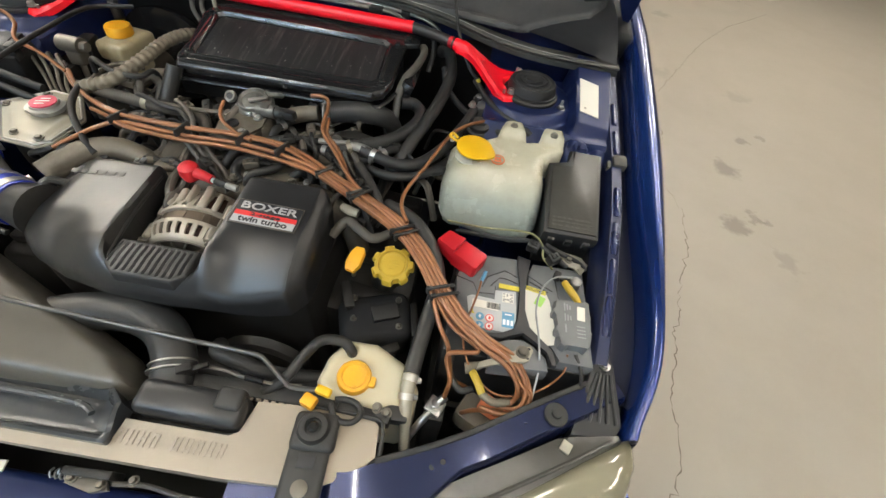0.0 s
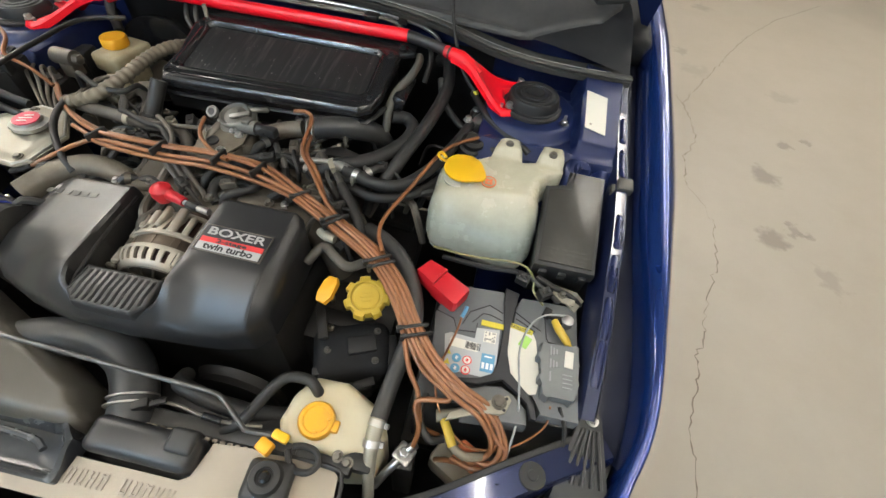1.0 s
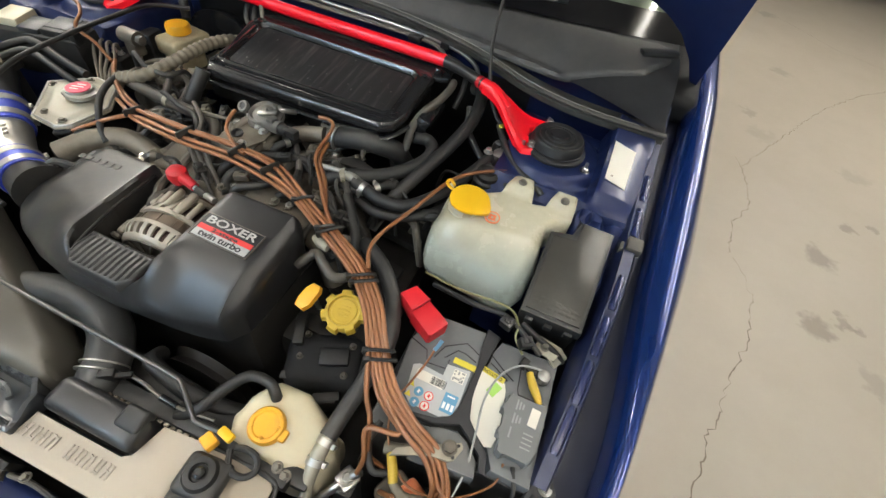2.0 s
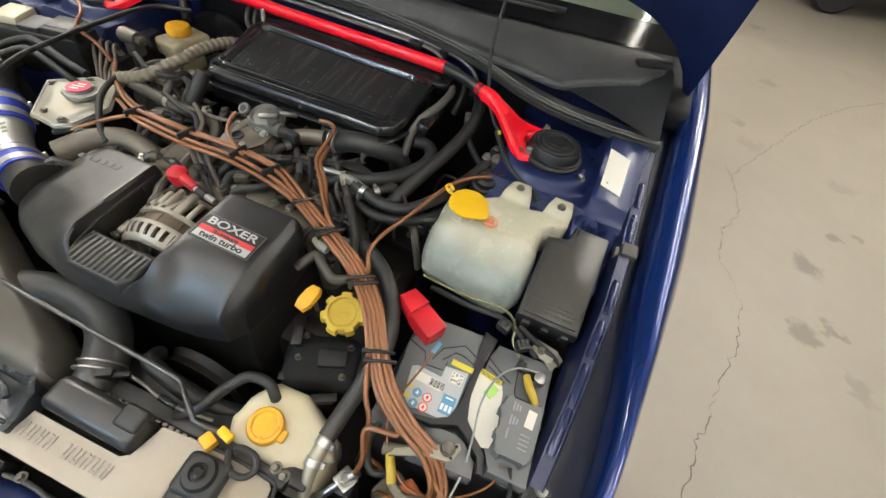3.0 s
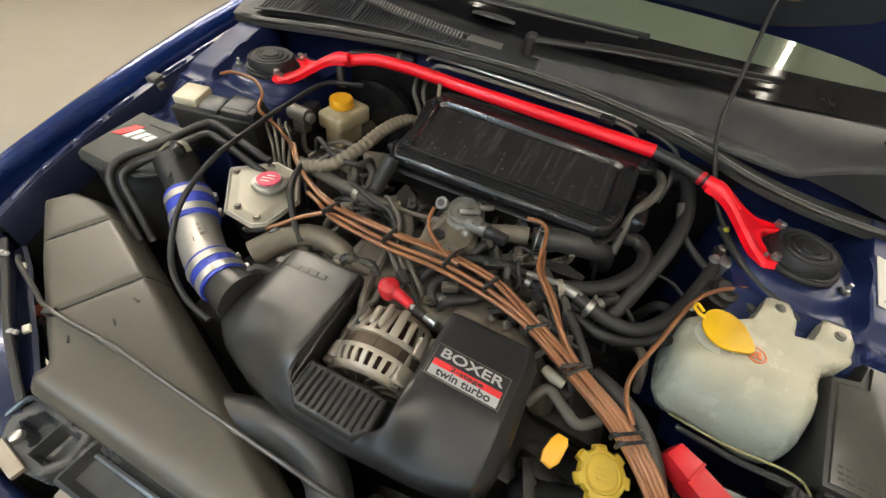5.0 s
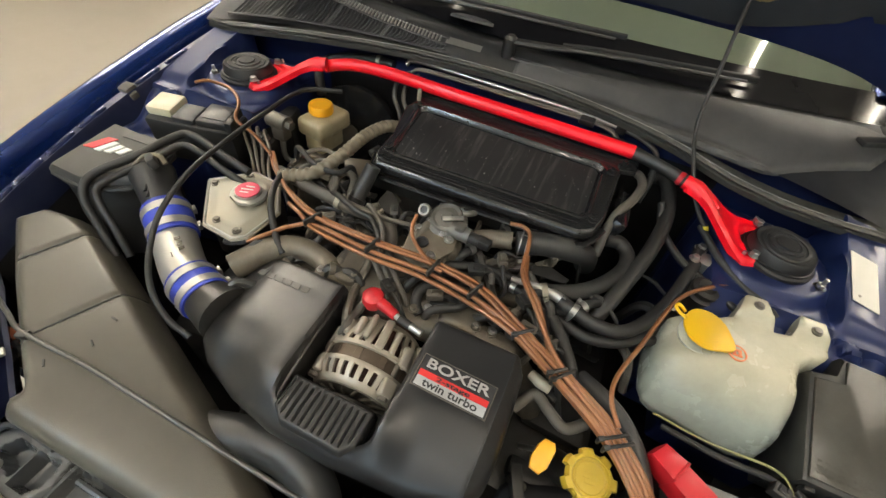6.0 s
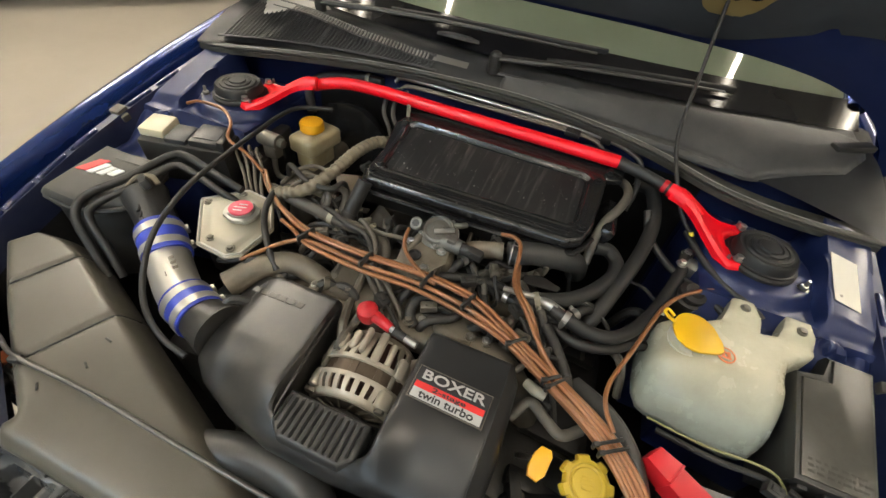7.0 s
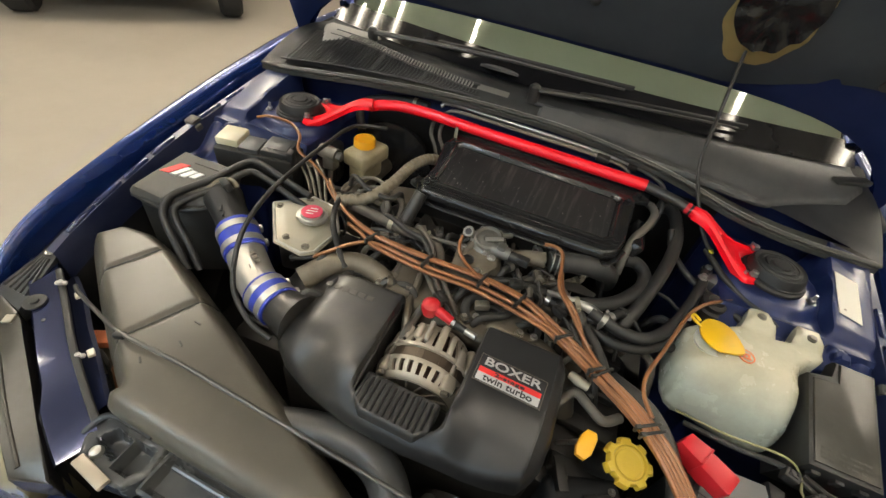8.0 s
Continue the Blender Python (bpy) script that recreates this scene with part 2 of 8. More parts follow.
RIBHOSE = mat("beige_ribbed_hose", (0.165, 0.14, 0.10), 0.5, bump=0.2, dirt=0.4, dirtcol=(0.09, 0.08, 0.06))
GRIMEPIPE = mat("grimy_metal_pipe", (0.17, 0.155, 0.13), 0.45, 0.5, bump=0.3, dirt=0.7, dirtcol=(0.08, 0.066, 0.048))
ROD = mat("dull_steel_rod", (0.11, 0.105, 0.10), 0.32, 0.6, bump=0.1, dirt=0.4, dirtcol=(0.06, 0.055, 0.045), dscale=30)
PINK = mat("pinkish_red_print", (0.62, 0.05, 0.10), 0.45, vary=0.15)
RESERVOIR = mat("stained_cream_plastic", (0.42, 0.37, 0.24), 0.4, bump=0.08, vary=0.15, dirt=0.6, dirtcol=(0.20, 0.15, 0.07), dscale=20, sss=0.2)
PRINTGREY = mat("faint_grey_print", (0.25, 0.255, 0.25), 0.5)
TANPIPE = mat("tan_dusty_metal_pipe", (0.15, 0.13, 0.10), 0.52, 0.25, bump=0.5, bscale=250, vary=0.3, dirt=0.7, dirtcol=(0.075, 0.06, 0.042), dscale=22)
CLEAR = mat("cloudy_clear_tube", (0.30, 0.31, 0.30), 0.3)
# black of the firewall mat, also used as painted shade deep in the bay
MATSHADE = mat("black_mat_and_bay_shade", (0.012, 0.012, 0.013), 0.7, bump=0.6, bscale=300, dirt=0.4, dirtcol=(0.015, 0.014, 0.012))
MATSHADE.node_tree.nodes["Principled BSDF"].inputs["Specular IOR Level"].default_value = 0.25
GLASS = mat("green_tinted_glass", (0.80, 0.92, 0.82), 0.02, bump=0.0, vary=0.0, rvary=0.0, trans=1.0)


def concrete():
    """Worn, sealed garage concrete: clouding, fine grain, and oil spots beside the car."""
    m = mat("worn_concrete", (0.40, 0.36, 0.30), 0.44, bump=0.5, bscale=120, vary=0.10, scale=1.6, dirt=0.35,
            dirtcol=(0.33, 0.285, 0.225), dscale=2.6, rvary=0.15)
    nt = m.node_tree
    bs = nt.nodes["Principled BSDF"]
    src = bs.inputs["Base Color"].links[0].from_socket
    tc = nd(nt, "ShaderNodeTexCoord")
    wob = nd(nt, "ShaderNodeTexNoise", Scale=16.0, Detail=6.0)
    nt.links.new(tc.outputs["Object"], wob.inputs["Vector"])
    add = nt.nodes.new("ShaderNodeVectorMath")
    add.operation = "MULTIPLY_ADD"
    nt.links.new(wob.outputs["Color"], add.inputs[0])
    add.inputs[1].default_value = (0.22, 0.22, 0)
    add.inputs[2].default_value = (-0.11, -0.11, 0)
    sm = nt.nodes.new("ShaderNodeVectorMath")
    nt.links.new(add.outputs[0], sm.inputs[0])
    nt.links.new(tc.outputs["Object"], sm.inputs[1])
    for x, y, r, dark in ((1.92, 1.475, 0.095, 0.5), (1.82, 0.975, 0.085, 0.5), (2.13, 1.815, 0.05, 0.45), (2.27, 1.87, 0.04, 0.4), (1.94, 1.06, 0.045, 0.4), (2.06, 3.91, 0.10, 0.3), (2.13, 5.6, 0.12, 0.35),
                          (1.98, 1.04, 0.04, 0.35), (2.0, 0.78, 0.07, 0.25), (1.7, 2.9, 0.06, 0.3), (2.3, 2.4, 0.10, 0.2), (1.75, 2.6, 0.12, 0.18)):
        d = nt.nodes.new("ShaderNodeVectorMath")
        d.operation = "DISTANCE"
        nt.links.new(sm.outputs[0], d.inputs[0])
        d.inputs[1].default_value = (x, y, 0)
        mr = nt.nodes.new("ShaderNodeMapRange")
        mr.inputs["From Min"].default_value = r * 0.45
        mr.inputs["From Max"].default_value = r
        mr.inputs["To Min"].default_value = dark
        mr.inputs["To Max"].default_value = 0.0
        nt.links.new(d.outputs["Value"], mr.inputs["Value"])
        mx = nt.nodes.new("ShaderNodeMix")
        mx.data_type = "RGBA"
        nt.links.new(mr.outputs["Result"], mx.inputs["Factor"])
        nt.links.new(src, mx.inputs["A"])
        mx.inputs["B"].default_value = (0.13, 0.115, 0.09, 1)
        src = mx.outputs["Result"]
    nt.links.new(src, bs.inputs["Base Color"])
    return m


def streaked_lid():
    """Glossy black paint with dried run marks and pale specks."""
    m = mat("water_marked_black_paint", (0.017, 0.017, 0.018), 0.36, bump=0.06, vary=0.3, dirt=0.25, dirtcol=(0.03, 0.028, 0.026), dscale=25, coat=0.1)
    nt = m.node_tree
    bs = nt.nodes["Principled BSDF"]
    src = bs.inputs["Base Color"].links[0].from_socket
    tc = nd(nt, "ShaderNodeTexCoord")
    for size, lo, hi, col in (((110, 9, 1), 0.52, 0.86, (0.105, 0.100, 0.092, 1)), ((190, 120, 50), 0.68, 0.75, (0.36, 0.35, 0.32, 1))):
        mp = nt.nodes.new("ShaderNodeMapping")
        mp.inputs["Scale"].default_value = size
        nt.links.new(tc.outputs["Object"], mp.inputs["Vector"])
        nz = nd(nt, "ShaderNodeTexNoise", Scale=1.0, Detail=3.0)
        nt.links.new(mp.outputs["Vector"], nz.inputs["Vector"])
        mr = nt.nodes.new("ShaderNodeMapRange")
        mr.inputs["From Min"].default_value = lo
        mr.inputs["From Max"].default_value = hi
        nt.links.new(nz.outputs["Fac"], mr.inputs["Value"])
        mx = nt.nodes.new("ShaderNodeMix")
        mx.data_type = "RGBA"
        nt.links.new(mr.outputs["Result"], mx.inputs["Factor"])
        nt.links.new(src, mx.inputs["A"])
        mx.inputs["B"].default_value = col
        src = mx.outputs["Result"]
    nt.links.new(src, bs.inputs["Base Color"])
    return m


LIDBLACK = streaked_lid()
CONCRETE = concrete()
CRACK = mat("crack_in_concrete", (0.19, 0.16, 0.125), 0.9, vary=0.4, scale=30)


# ---------- building tools ----------
def thing(name, at, label, category, group="", kind=""):
    ob = new(name)
    ob.empty_display_size = 0.05
    ob.location = at
    return tagged(ob, label, category, group, kind)


def part(name, bm, material, parent=None, label="", angle=38):
    me = bpy.data.meshes.new(name)
    bmesh.ops.recalc_face_normals(bm, faces=bm.faces[:])
    bm.to_mesh(me)
    bm.free()
    me.materials.append(material)
    me.polygons.foreach_set("use_smooth", [True] * len(me.polygons))
    me.set_sharp_from_angle(angle=radians(angle))
    ob = new(name, me)
    if parent:
        ob.parent = parent
        ob.matrix_parent_inverse = Matrix.Translation(-parent.location) if parent.type == "EMPTY" else Matrix()
    if label:
        ob["label"] = label
    return ob


def B():
    return bmesh.new()


def put(bm, src, m=None):
    """Adds the mesh src, moved by m, to bm."""
    if m is not None:
        bmesh.ops.transform(src, matrix=m, verts=src.verts[:])
    me = bpy.data.meshes.new("tmp")
    src.to_mesh(me)
    src.free()
    bm.from_mesh(me)
    bpy.data.meshes.remove(me)
    return bm


def rbox(bm, c, s, rot=(0, 0, 0), bev=0.003, seg=2, taper=1.0):
    b = bmesh.new()
    bmesh.ops.create_cube(b, size=1.0)
    for v in b.verts:
        k = taper if v.co.z > 0 else 1.0
        v.co = Vector((v.co.x * s[0] * k, v.co.y * s[1] * k, v.co.z * s[2]))
    if bev:
        bmesh.ops.bevel(b, geom=b.edges[:], offset=min(bev, 0.45 * min(s)), segments=seg, affect="EDGES", profile=0.5)
    return put(bm, b, pose(*c, *rot))


def smooth_pts(pts, sub=6):
    """A Catmull-Rom curve through the points."""
    P = [Vector(p) for p in pts]
    if len(P) < 3 or sub < 2:
        return P
    ext = [P[0] * 2 - P[1]] + P + [P[-1] * 2 - P[-2]]
    out = []
    for i in range(len(P) - 1):
        a, b, c, d = ext[i:i + 4]
        for k in range(sub):
            t = k / sub
            out.append(0.5 * ((2 * b) + (c - a) * t + (2 * a - 5 * b + 4 * c - d) * t * t + (3 * b - a - 3 * c + d) * t ** 3))
    out.append(P[-1])
    return out


def tube(bm, pts, r, seg=10, sub=6, wave=0.0, pitch=0.006, flat=1.0):
    """A round bar along a smooth curve. r: a radius, or one for each point. wave: the depth of corrugations."""
    C = smooth_pts(pts, sub)
    n = len(C)
    rs = [r] * n
    if not isinstance(r, (int, float)):
        m = len(r) - 1
        rs = []
        for i in range(n):
            f = i / (n - 1) * m
            k = min(int(f), m - 1)
            rs.append(r[k] + (r[k + 1] - r[k]) * (f - k))
    up = Vector((0, 0, 1))
    rings, dist = [], 0.0
    prev = None
    for i, p in enumerate(C):
        d = (C[min(i + 1, n - 1)] - C[max(i - 1, 0)]).normalized()
        if prev is None:
            s = d.cross(up)
            if s.length < 1e-3:
                s = Vector((1, 0, 0))
            s.normalize()
        else:
            s = (prev - d * prev.dot(d)).normalized()
        prev = s
        u = s.cross(d)
        if i:
            dist += (p - C[i - 1]).length
        rad = rs[i] * (1 + wave * math.sin(dist / pitch * 2 * math.pi)) if wave else rs[i]
        rings.append([bm.verts.new(p + rad * (math.cos(a) * s + flat * math.sin(a) * u)) for a in (2 * math.pi * k / seg for k in range(seg))])
    for a, b in zip(rings, rings[1:]):
        for k in range(seg):
            bm.faces.new((a[k], a[(k + 1) % seg], b[(k + 1) % seg], b[k]))
    bm.faces.new(rings[0][::-1])
    bm.faces.new(rings[-1])
    return bm


def revolve(bm, profile, m=None, seg=28, lobes=0, lobe=0.0):
    """Turns a profile of (radius, height) about the local z axis; lobes scallop its outer radius."""
    b = bmesh.new()
    rings = []
    top = max(r for r, _ in profile)
    for r, z in profile:
        ring = []
        for k in range(seg):
            a = 2 * math.pi * k / seg
            q = r
            if lobes and r > 0.8 * top:
                q = r * (1 + lobe * (1 if math.cos(lobes * a) > -0.1 else -1))
            ring.append(b.verts.new((q * math.cos(a), q * math.sin(a), z)))
        rings.append(ring)
    for a, c in zip(rings, rings[1:]):
        for k in range(seg):
            b.faces.new((a[k], a[(k + 1) % seg], c[(k + 1) % seg], c[k]))
    b.faces.new(rings[0][::-1])
    b.faces.new(rings[-1])
    return put(bm, b, m)


def axis(p, d, spin=0):
    """A pose whose z axis looks along d from p."""
    return Matrix.Translation(p) @ Vector(d).to_track_quat("Z", "Y").to_matrix().to_4x4() @ pose(0, 0, 0, 0, 0, spin)


def hexbolt(bm, p, r=0.006, h=0.005, d=(0, 0, 1), washer=1.5):
    revolve(bm, [(r * washer, 0), (r * washer, 0.0015)], axis(p, d), 16)
    revolve(bm, [(r, 0.0015), (r, h), (r * 0.8, h + 0.001)], axis(p, d), 6)
    return bm


def prism(bm, pts, z0, z1, bev=0.0):
    """A plate with a drawn outline; z1 may be a function of x and y."""
    b = bmesh.new()
    top = z1 if callable(z1) else (lambda x, y: z1)
    low = z0 if callable(z0) else (lambda x, y: z0)
    lo = [b.verts.new((x, y, low(x, y))) for x, y in pts]
    hi = [b.verts.new((x, y, top(x, y))) for x, y in pts]
    n = len(pts)
    for k in range(n):
        b.faces.new((lo[k], lo[(k + 1) % n], hi[(k + 1) % n], hi[k]))
    f = b.faces.new(hi)
    b.faces.new(lo[::-1])
    if bev:
        bmesh.ops.bevel(b, geom=list(f.edges), offset=bev, segments=2, affect="EDGES", profile=0.5)
    return put(bm, b)


def sd_poly(pts, rad=0.0):
    """The distance from a polygon's outline (negative inside), with corners rounded by rad."""
    n = len(pts)

    def f(x, y):
        best, inside = 1e9, False
        for i in range(n):
            x0, y0 = pts[i]
            x1, y1 = pts[(i + 1) % n]
            ex, ey = x1 - x0, y1 - y0
            t = max(0.0, min(1.0, ((x - x0) * ex + (y - y0) * ey) / (ex * ex + ey * ey)))
            best = min(best, (x - x0 - ex * t) ** 2 + (y - y0 - ey * t) ** 2)
            if (y0 > y) != (y1 > y) and x < (x1 - x0) * (y - y0) / (y1 - y0) + x0:
                inside = not inside
        d = math.sqrt(best)
        return (-d if inside else d) - rad
    return f


def shell(bm, bounds, step, sd, height, base, tuck=0.0):
    """A body over a drawn plan: sd is its outline as a distance, height its top, base its underside."""
    x0, x1, y0, y1 = bounds
    nx, ny = round((x1 - x0) / step), round((y1 - y0) / step)
    grid, V = {}, {}
    for i in range(nx):
        for j in range(ny):
            if sd(x0 + (i + 0.5) * step, y0 + (j + 0.5) * step) < 0:
                grid[i, j] = True
    low = base if callable(base) else (lambda x, y: base)

    def vert(i, j):
        if (i, j) not in V:
            x, y = x0 + i * step, y0 + j * step
            if not all((i - a, j - b) in grid for a in (0, 1) for b in (0, 1)):
                for _ in range(3):
                    e = 1e-4
                    s = sd(x, y)
                    gx, gy = (sd(x + e, y) - s) / e, (sd(x, y + e) - s) / e
                    q = gx * gx + gy * gy
                    if q > 0.1:
                        x, y = x - s * gx / q, y - s * gy / q
            V[i, j] = bm.verts.new((x, y, height(x, y)))
        return V[i, j]
    for i, j in grid:
        try:
            bm.faces.new((vert(i, j), vert(i + 1, j), vert(i + 1, j + 1), vert(i, j + 1)))
        except ValueError:
            pass
    rim = [e for e in bm.edges if len(e.link_faces) == 1]
    if base is not None:
        low_of = {}
        for e in rim:
            for v in e.verts:
                if v not in low_of:
                    low_of[v] = bm.verts.new((v.co.x, v.co.y, min(v.co.z - 0.002, low(v.co.x, v.co.y))))
        for e in rim:
            a, b = e.verts
            bm.faces.new((a, b, low_of[b], low_of[a]))
        if tuck:
            under = {}
            for v, w in low_of.items():
                e = 1e-4
                q = sd(w.co.x, w.co.y)
                gx, gy = (sd(w.co.x + e, w.co.y) - q) / e, (sd(w.co.x, w.co.y + e) - q) / e
                under[v] = [w] + [bm.verts.new((w.co.x - gx * tuck * i, w.co.y - gy * tuck * i, w.co.z - tuck * d)) for i, d in ((0.15, 0.5), (0.5, 0.85), (1.0, 1.0))]
            for e in rim:
                a, b = e.verts
                for k in range(3):
                    bm.faces.new((under[a][k], under[b][k], under[b][k + 1], under[a][k + 1]))
    return bm


def rnd(s, r):
    """The drop of a rounded edge of radius r at the distance s from the outline."""
    if s <= -r:
        return 0.0
    q = min(r, s + r)
    return r - math.sqrt(max(0.0, r * r - q * q))


def step01(a, b, x):
    t = max(0.0, min(1.0, (x - a) / (b - a)))
    return t * t * (3 - 2 * t)


def lerp_at(table, x):
    """Linear reading of a table of (x, value) rows."""
    for (xa, va), (xb, vb) in zip(table, table[1:]):
        if x <= xb:
            return va + (vb - va) * max(0.0, (x - xa)) / (xb - xa)
    return table[-1][1]


def sheet(bm, rows, thick=0.0):
    """A surface through rows of points."""
    R = [[bm.verts.new(p) for p in row] for row in rows]
    for a, b in zip(R, R[1:]):
        for k in range(len(a) - 1):
            bm.faces.new((a[k], a[k + 1], b[k + 1], b[k]))
    if thick:
        bmesh.ops.solidify(bm, geom=bm.faces[:], thickness=thick)
    return bm


def words(text, size, m, depth=0.0004, spread=1.0, shear=0.0):
    cu = bpy.data.curves.new("text", "FONT")
    cu.body, cu.size, cu.extrude, cu.align_x, cu.align_y, cu.space_character, cu.shear = text, size, depth, "CENTER", "CENTER", spread, shear
    cu.offset = size * 0.018
    ob = bpy.data.objects.new("text", cu)
    me = bpy.data.meshes.new_from_object(ob)
    b = bmesh.new()
    b.from_mesh(me)
    bmesh.ops.transform(b, matrix=m, verts=b.verts[:])
    bpy.data.meshes.remove(me)
    bpy.data.objects.remove(ob)
    bpy.data.curves.remove(cu)
    return b


def plane_pose(p, ax, ay):
    """A pose with its x axis along ax and its y axis near ay."""
    x = Vector(ax).normalized()
    z = x.cross(Vector(ay)).normalized()
    y = z.cross(x)
    m = Matrix((x, y, z)).transposed().to_4x4()
    m.translation = p
    return m


def mirror(bm):
    bmesh.ops.scale(bm, vec=(-1, 1, 1), verts=bm.verts[:])
    return bm


def clip_band(bm, p, d, r, w=0.008, t=0.0018):
    """A round clamp of width w about the axis d, with its screw."""
    revolve(bm, [(r, -w / 2), (r + t, -w / 2), (r + t, w / 2), (r, w / 2)], axis(p, d), 24)
    m = axis(p, d)
    box = bmesh.new()
    rbox(box, (r + t + 0.0016, 0, 0), (0.0055, 0.013, w * 0.8), bev=0.0014)
    tube(box, [(r + t + 0.002, -0.011, 0), (r + t + 0.002, 0.008, 0)], 0.0022, 8, 1)
    return put(bm, box, m)


# ---------- garage ----------
def garage():
    fl = thing("floor", (0, 0, 0), "worn beige sealed concrete garage floor with cracks and oil spots", "floor", kind="structure")
    b = B()
    sheet(b, [[(x, y, 0) for x in (-9, -3, 3, 9)] for y in (-7, -2, 3, 8, 13)])
    part("slab", b, CONCRETE, fl)
    rng = random.Random(4)

    def crack(pts, w):
        b = B()
        C = []
        for p, q in zip(pts, pts[1:]):
            n = max(2, round(math.dist(p, q) / 0.020))
            C += [(p[0] + (q[0] - p[0]) * k / n, p[1] + (q[1] - p[1]) * k / n) for k in range(n)]
        C = [(x + rng.uniform(-.010, .010), y + rng.uniform(-.010, .010)) for x, y in C] + [pts[-1]]
        rows = []
        for i, (x, y) in enumerate(C):
            a, c = C[max(0, i - 1)], C[min(len(C) - 1, i + 1)]
            d = Vector((c[0] - a[0], c[1] - a[1])).normalized()
            ww = w * 0.85 * rng.uniform(0.08, 1.0) * (0.15 if i in (0, len(C) - 1) else 1)
            rows.append([(x - d.y * ww, y + d.x * ww, 0.0012), (x + d.y * ww, y - d.x * ww, 0.0012)])
        sheet(b, rows)
        part("crack", b, CRACK, fl)
    crack([(3.3, 4.5), (2.678, 3.869), (2.30, 3.36), (2.126, 3.072), (1.87, 2.597), (1.678, 2.266), (1.59, 2.088), (1.605, 1.86), (1.598, 1.685), (1.502, 1.512), (1.467, 1.252)], 0.0034)
    crack([(1.56, 2.20), (1.59, 2.088)], 0.002)
    crack([(1.555, 1.005), (1.512, 0.746), (1.438, 0.55), (1.391, 0.391), (1.342, 0.265), (1.325, 0.131), (1.266, 0.0), (1.265, -0.19), (1.17, -0.40)], 0.0036)
    crack([(1.467, 1.252), (1.53, 1.12), (1.555, 1.005)], 0.0016)
    crack([(2.25, 5.6), (2.7, 5.0), (3.2, 4.7)], 0.003)
    for n, pts in (("wall_north", [(-9, 13), (9, 13)]), ("wall_south", [(9, -7), (-9, -7)]), ("wall_west", [(-9, -7), (-9, 13)]), ("wall_east", [(9, 13), (9, -7)])):
        b = B()
        (xa, ya), (xb, yb) = pts
        rbox(b, ((xa + xb) / 2, (ya + yb) / 2, 1.6), (abs(xb - xa) + 0.2, abs(yb - ya) + 0.2, 3.2), bev=0)
        tagged(part(n, b, WALL), "plain painted block garage wall", "wall", kind="structure")
    b = B()
    rbox(b, (0, 3, 3.3), (18.4, 20.4, 0.2), bev=0)
    tagged(part("ceiling", b, CEIL), "pale painted garage ceiling", "ceiling", kind="structure")


def strip_lights(places, tube_mat, look_of):
    """Fluorescent battens under the ceiling, some of them added and unseen."""
    lamp = thing("ceiling_light", (0, 0, 3.05), look_of, "ceiling light", "ceiling lights")
    b = B()
    rbox(b, (0, 0, 3.13), (0.2, 1.5, 0.07), bev=0.01)
    part("housing", b, LABEL, lamp)
    b = B()
    tube(b, [(0, -0.72, 3.07), (0, 0.72, 3.07)], 0.024, 12, 1)
    part("fluorescent_tube", b, tube_mat, lamp)
    for x, y in places[1:]:
        copy_thing(lamp, pose(x, y, 3.05))
    lamp.location = (*places[0], 3.05)


def door_windows():
    """Frosted panes in a roller door in front of the car."""
    dr = thing("garage_door", (0, -6.85, 0), "pale sectional garage door with frosted panes", "garage door", kind="structure")
    b = B()
    for k in range(5):
        rbox(b, (0, -6.86, 0.29 + 0.56 * k), (5.0, 0.06, 0.55), bev=0.01)
    part("door_leaf", b, CEIL, dr)
    for k in range(5):
        b = B()
        rbox(b, (-1.9 + k * 0.95, -6.81, 1.62), (0.8, 0.02, 0.9), bev=0.005)
        part("pane", b, DAYPANE, dr)


garage()
door_windows()
# battens from x -2.35 to -3.6 are added unseen, for sheen on the engine cover (2.7, 3.0) and (3.8, 4.0) are added to
# brighten the floor
strip_lights([(1.45, 1.38), (-1.2, 1.75), (-2.35, 1.3), (-2.75, 1.3), (-3.15, 1.3), (-3.6, 1.4), (2.8, 1.5), (1.6, 3.6), (2.7, 3.0), (3.8, 4.0), (0.0, -3.6), (0.9, -1.2), (-0.9, -1.2), (2.8, -1.4), (-2.8, -1.3), (0, 5), (3.4, 5), (-3.6, 5)], TUBE, "white batten with a warm fluorescent tube, in a set with some added for brightness")
# unseen cool battens, added to put a bluish highlight on the cover front
strip_lights([(-1.9, -2.7), (-1.5, -2.7), (-1.1, -2.7)], ADDEDCOOL, "unseen batten with a cool tube, added for blue highlights")


def parked_car(x, y, turn, label):
    """Another car far behind, of which the sill and a wheel show."""
    car = thing("parked_car", (0, 0, 0), label, "car", "parked cars")
    b = B()
    rbox(b, (-0.85, 0, 0.62), (1.7, 3.5, 0.6), bev=0.14, seg=4)
    part("body", b, DARKCAR, car)
    b = B()
    rbox(b, (-0.85, 0.1, 1.16), (1.45, 2.0, 0.55), bev=0.2, seg=4, taper=0.8)
    part("roof", b, DARKCAR, car)
    for yy in (-1.3, 1.3):
        for xx in (-0.06, -1.64):
            b = B()
            revolve(b, [(0.21, -0.09), (0.29, -0.10), (0.32, -0.07), (0.32, 0.07), (0.29, 0.10), (0.21, 0.09)], axis((xx, yy, 0.32), (1, 0, 0)), 36)
            w = part("wheel", b, TYRE, car)
            b = B()
            revolve(b, [(0.20, -0.04), (0.20, 0.06), (0.12, 0.075), (0.04, 0.085)], axis((xx, yy, 0.32), (1, 0, 0) if xx > -0.8 else (-1, 0, 0)), 24)
            part("rim", b, ALU, w)
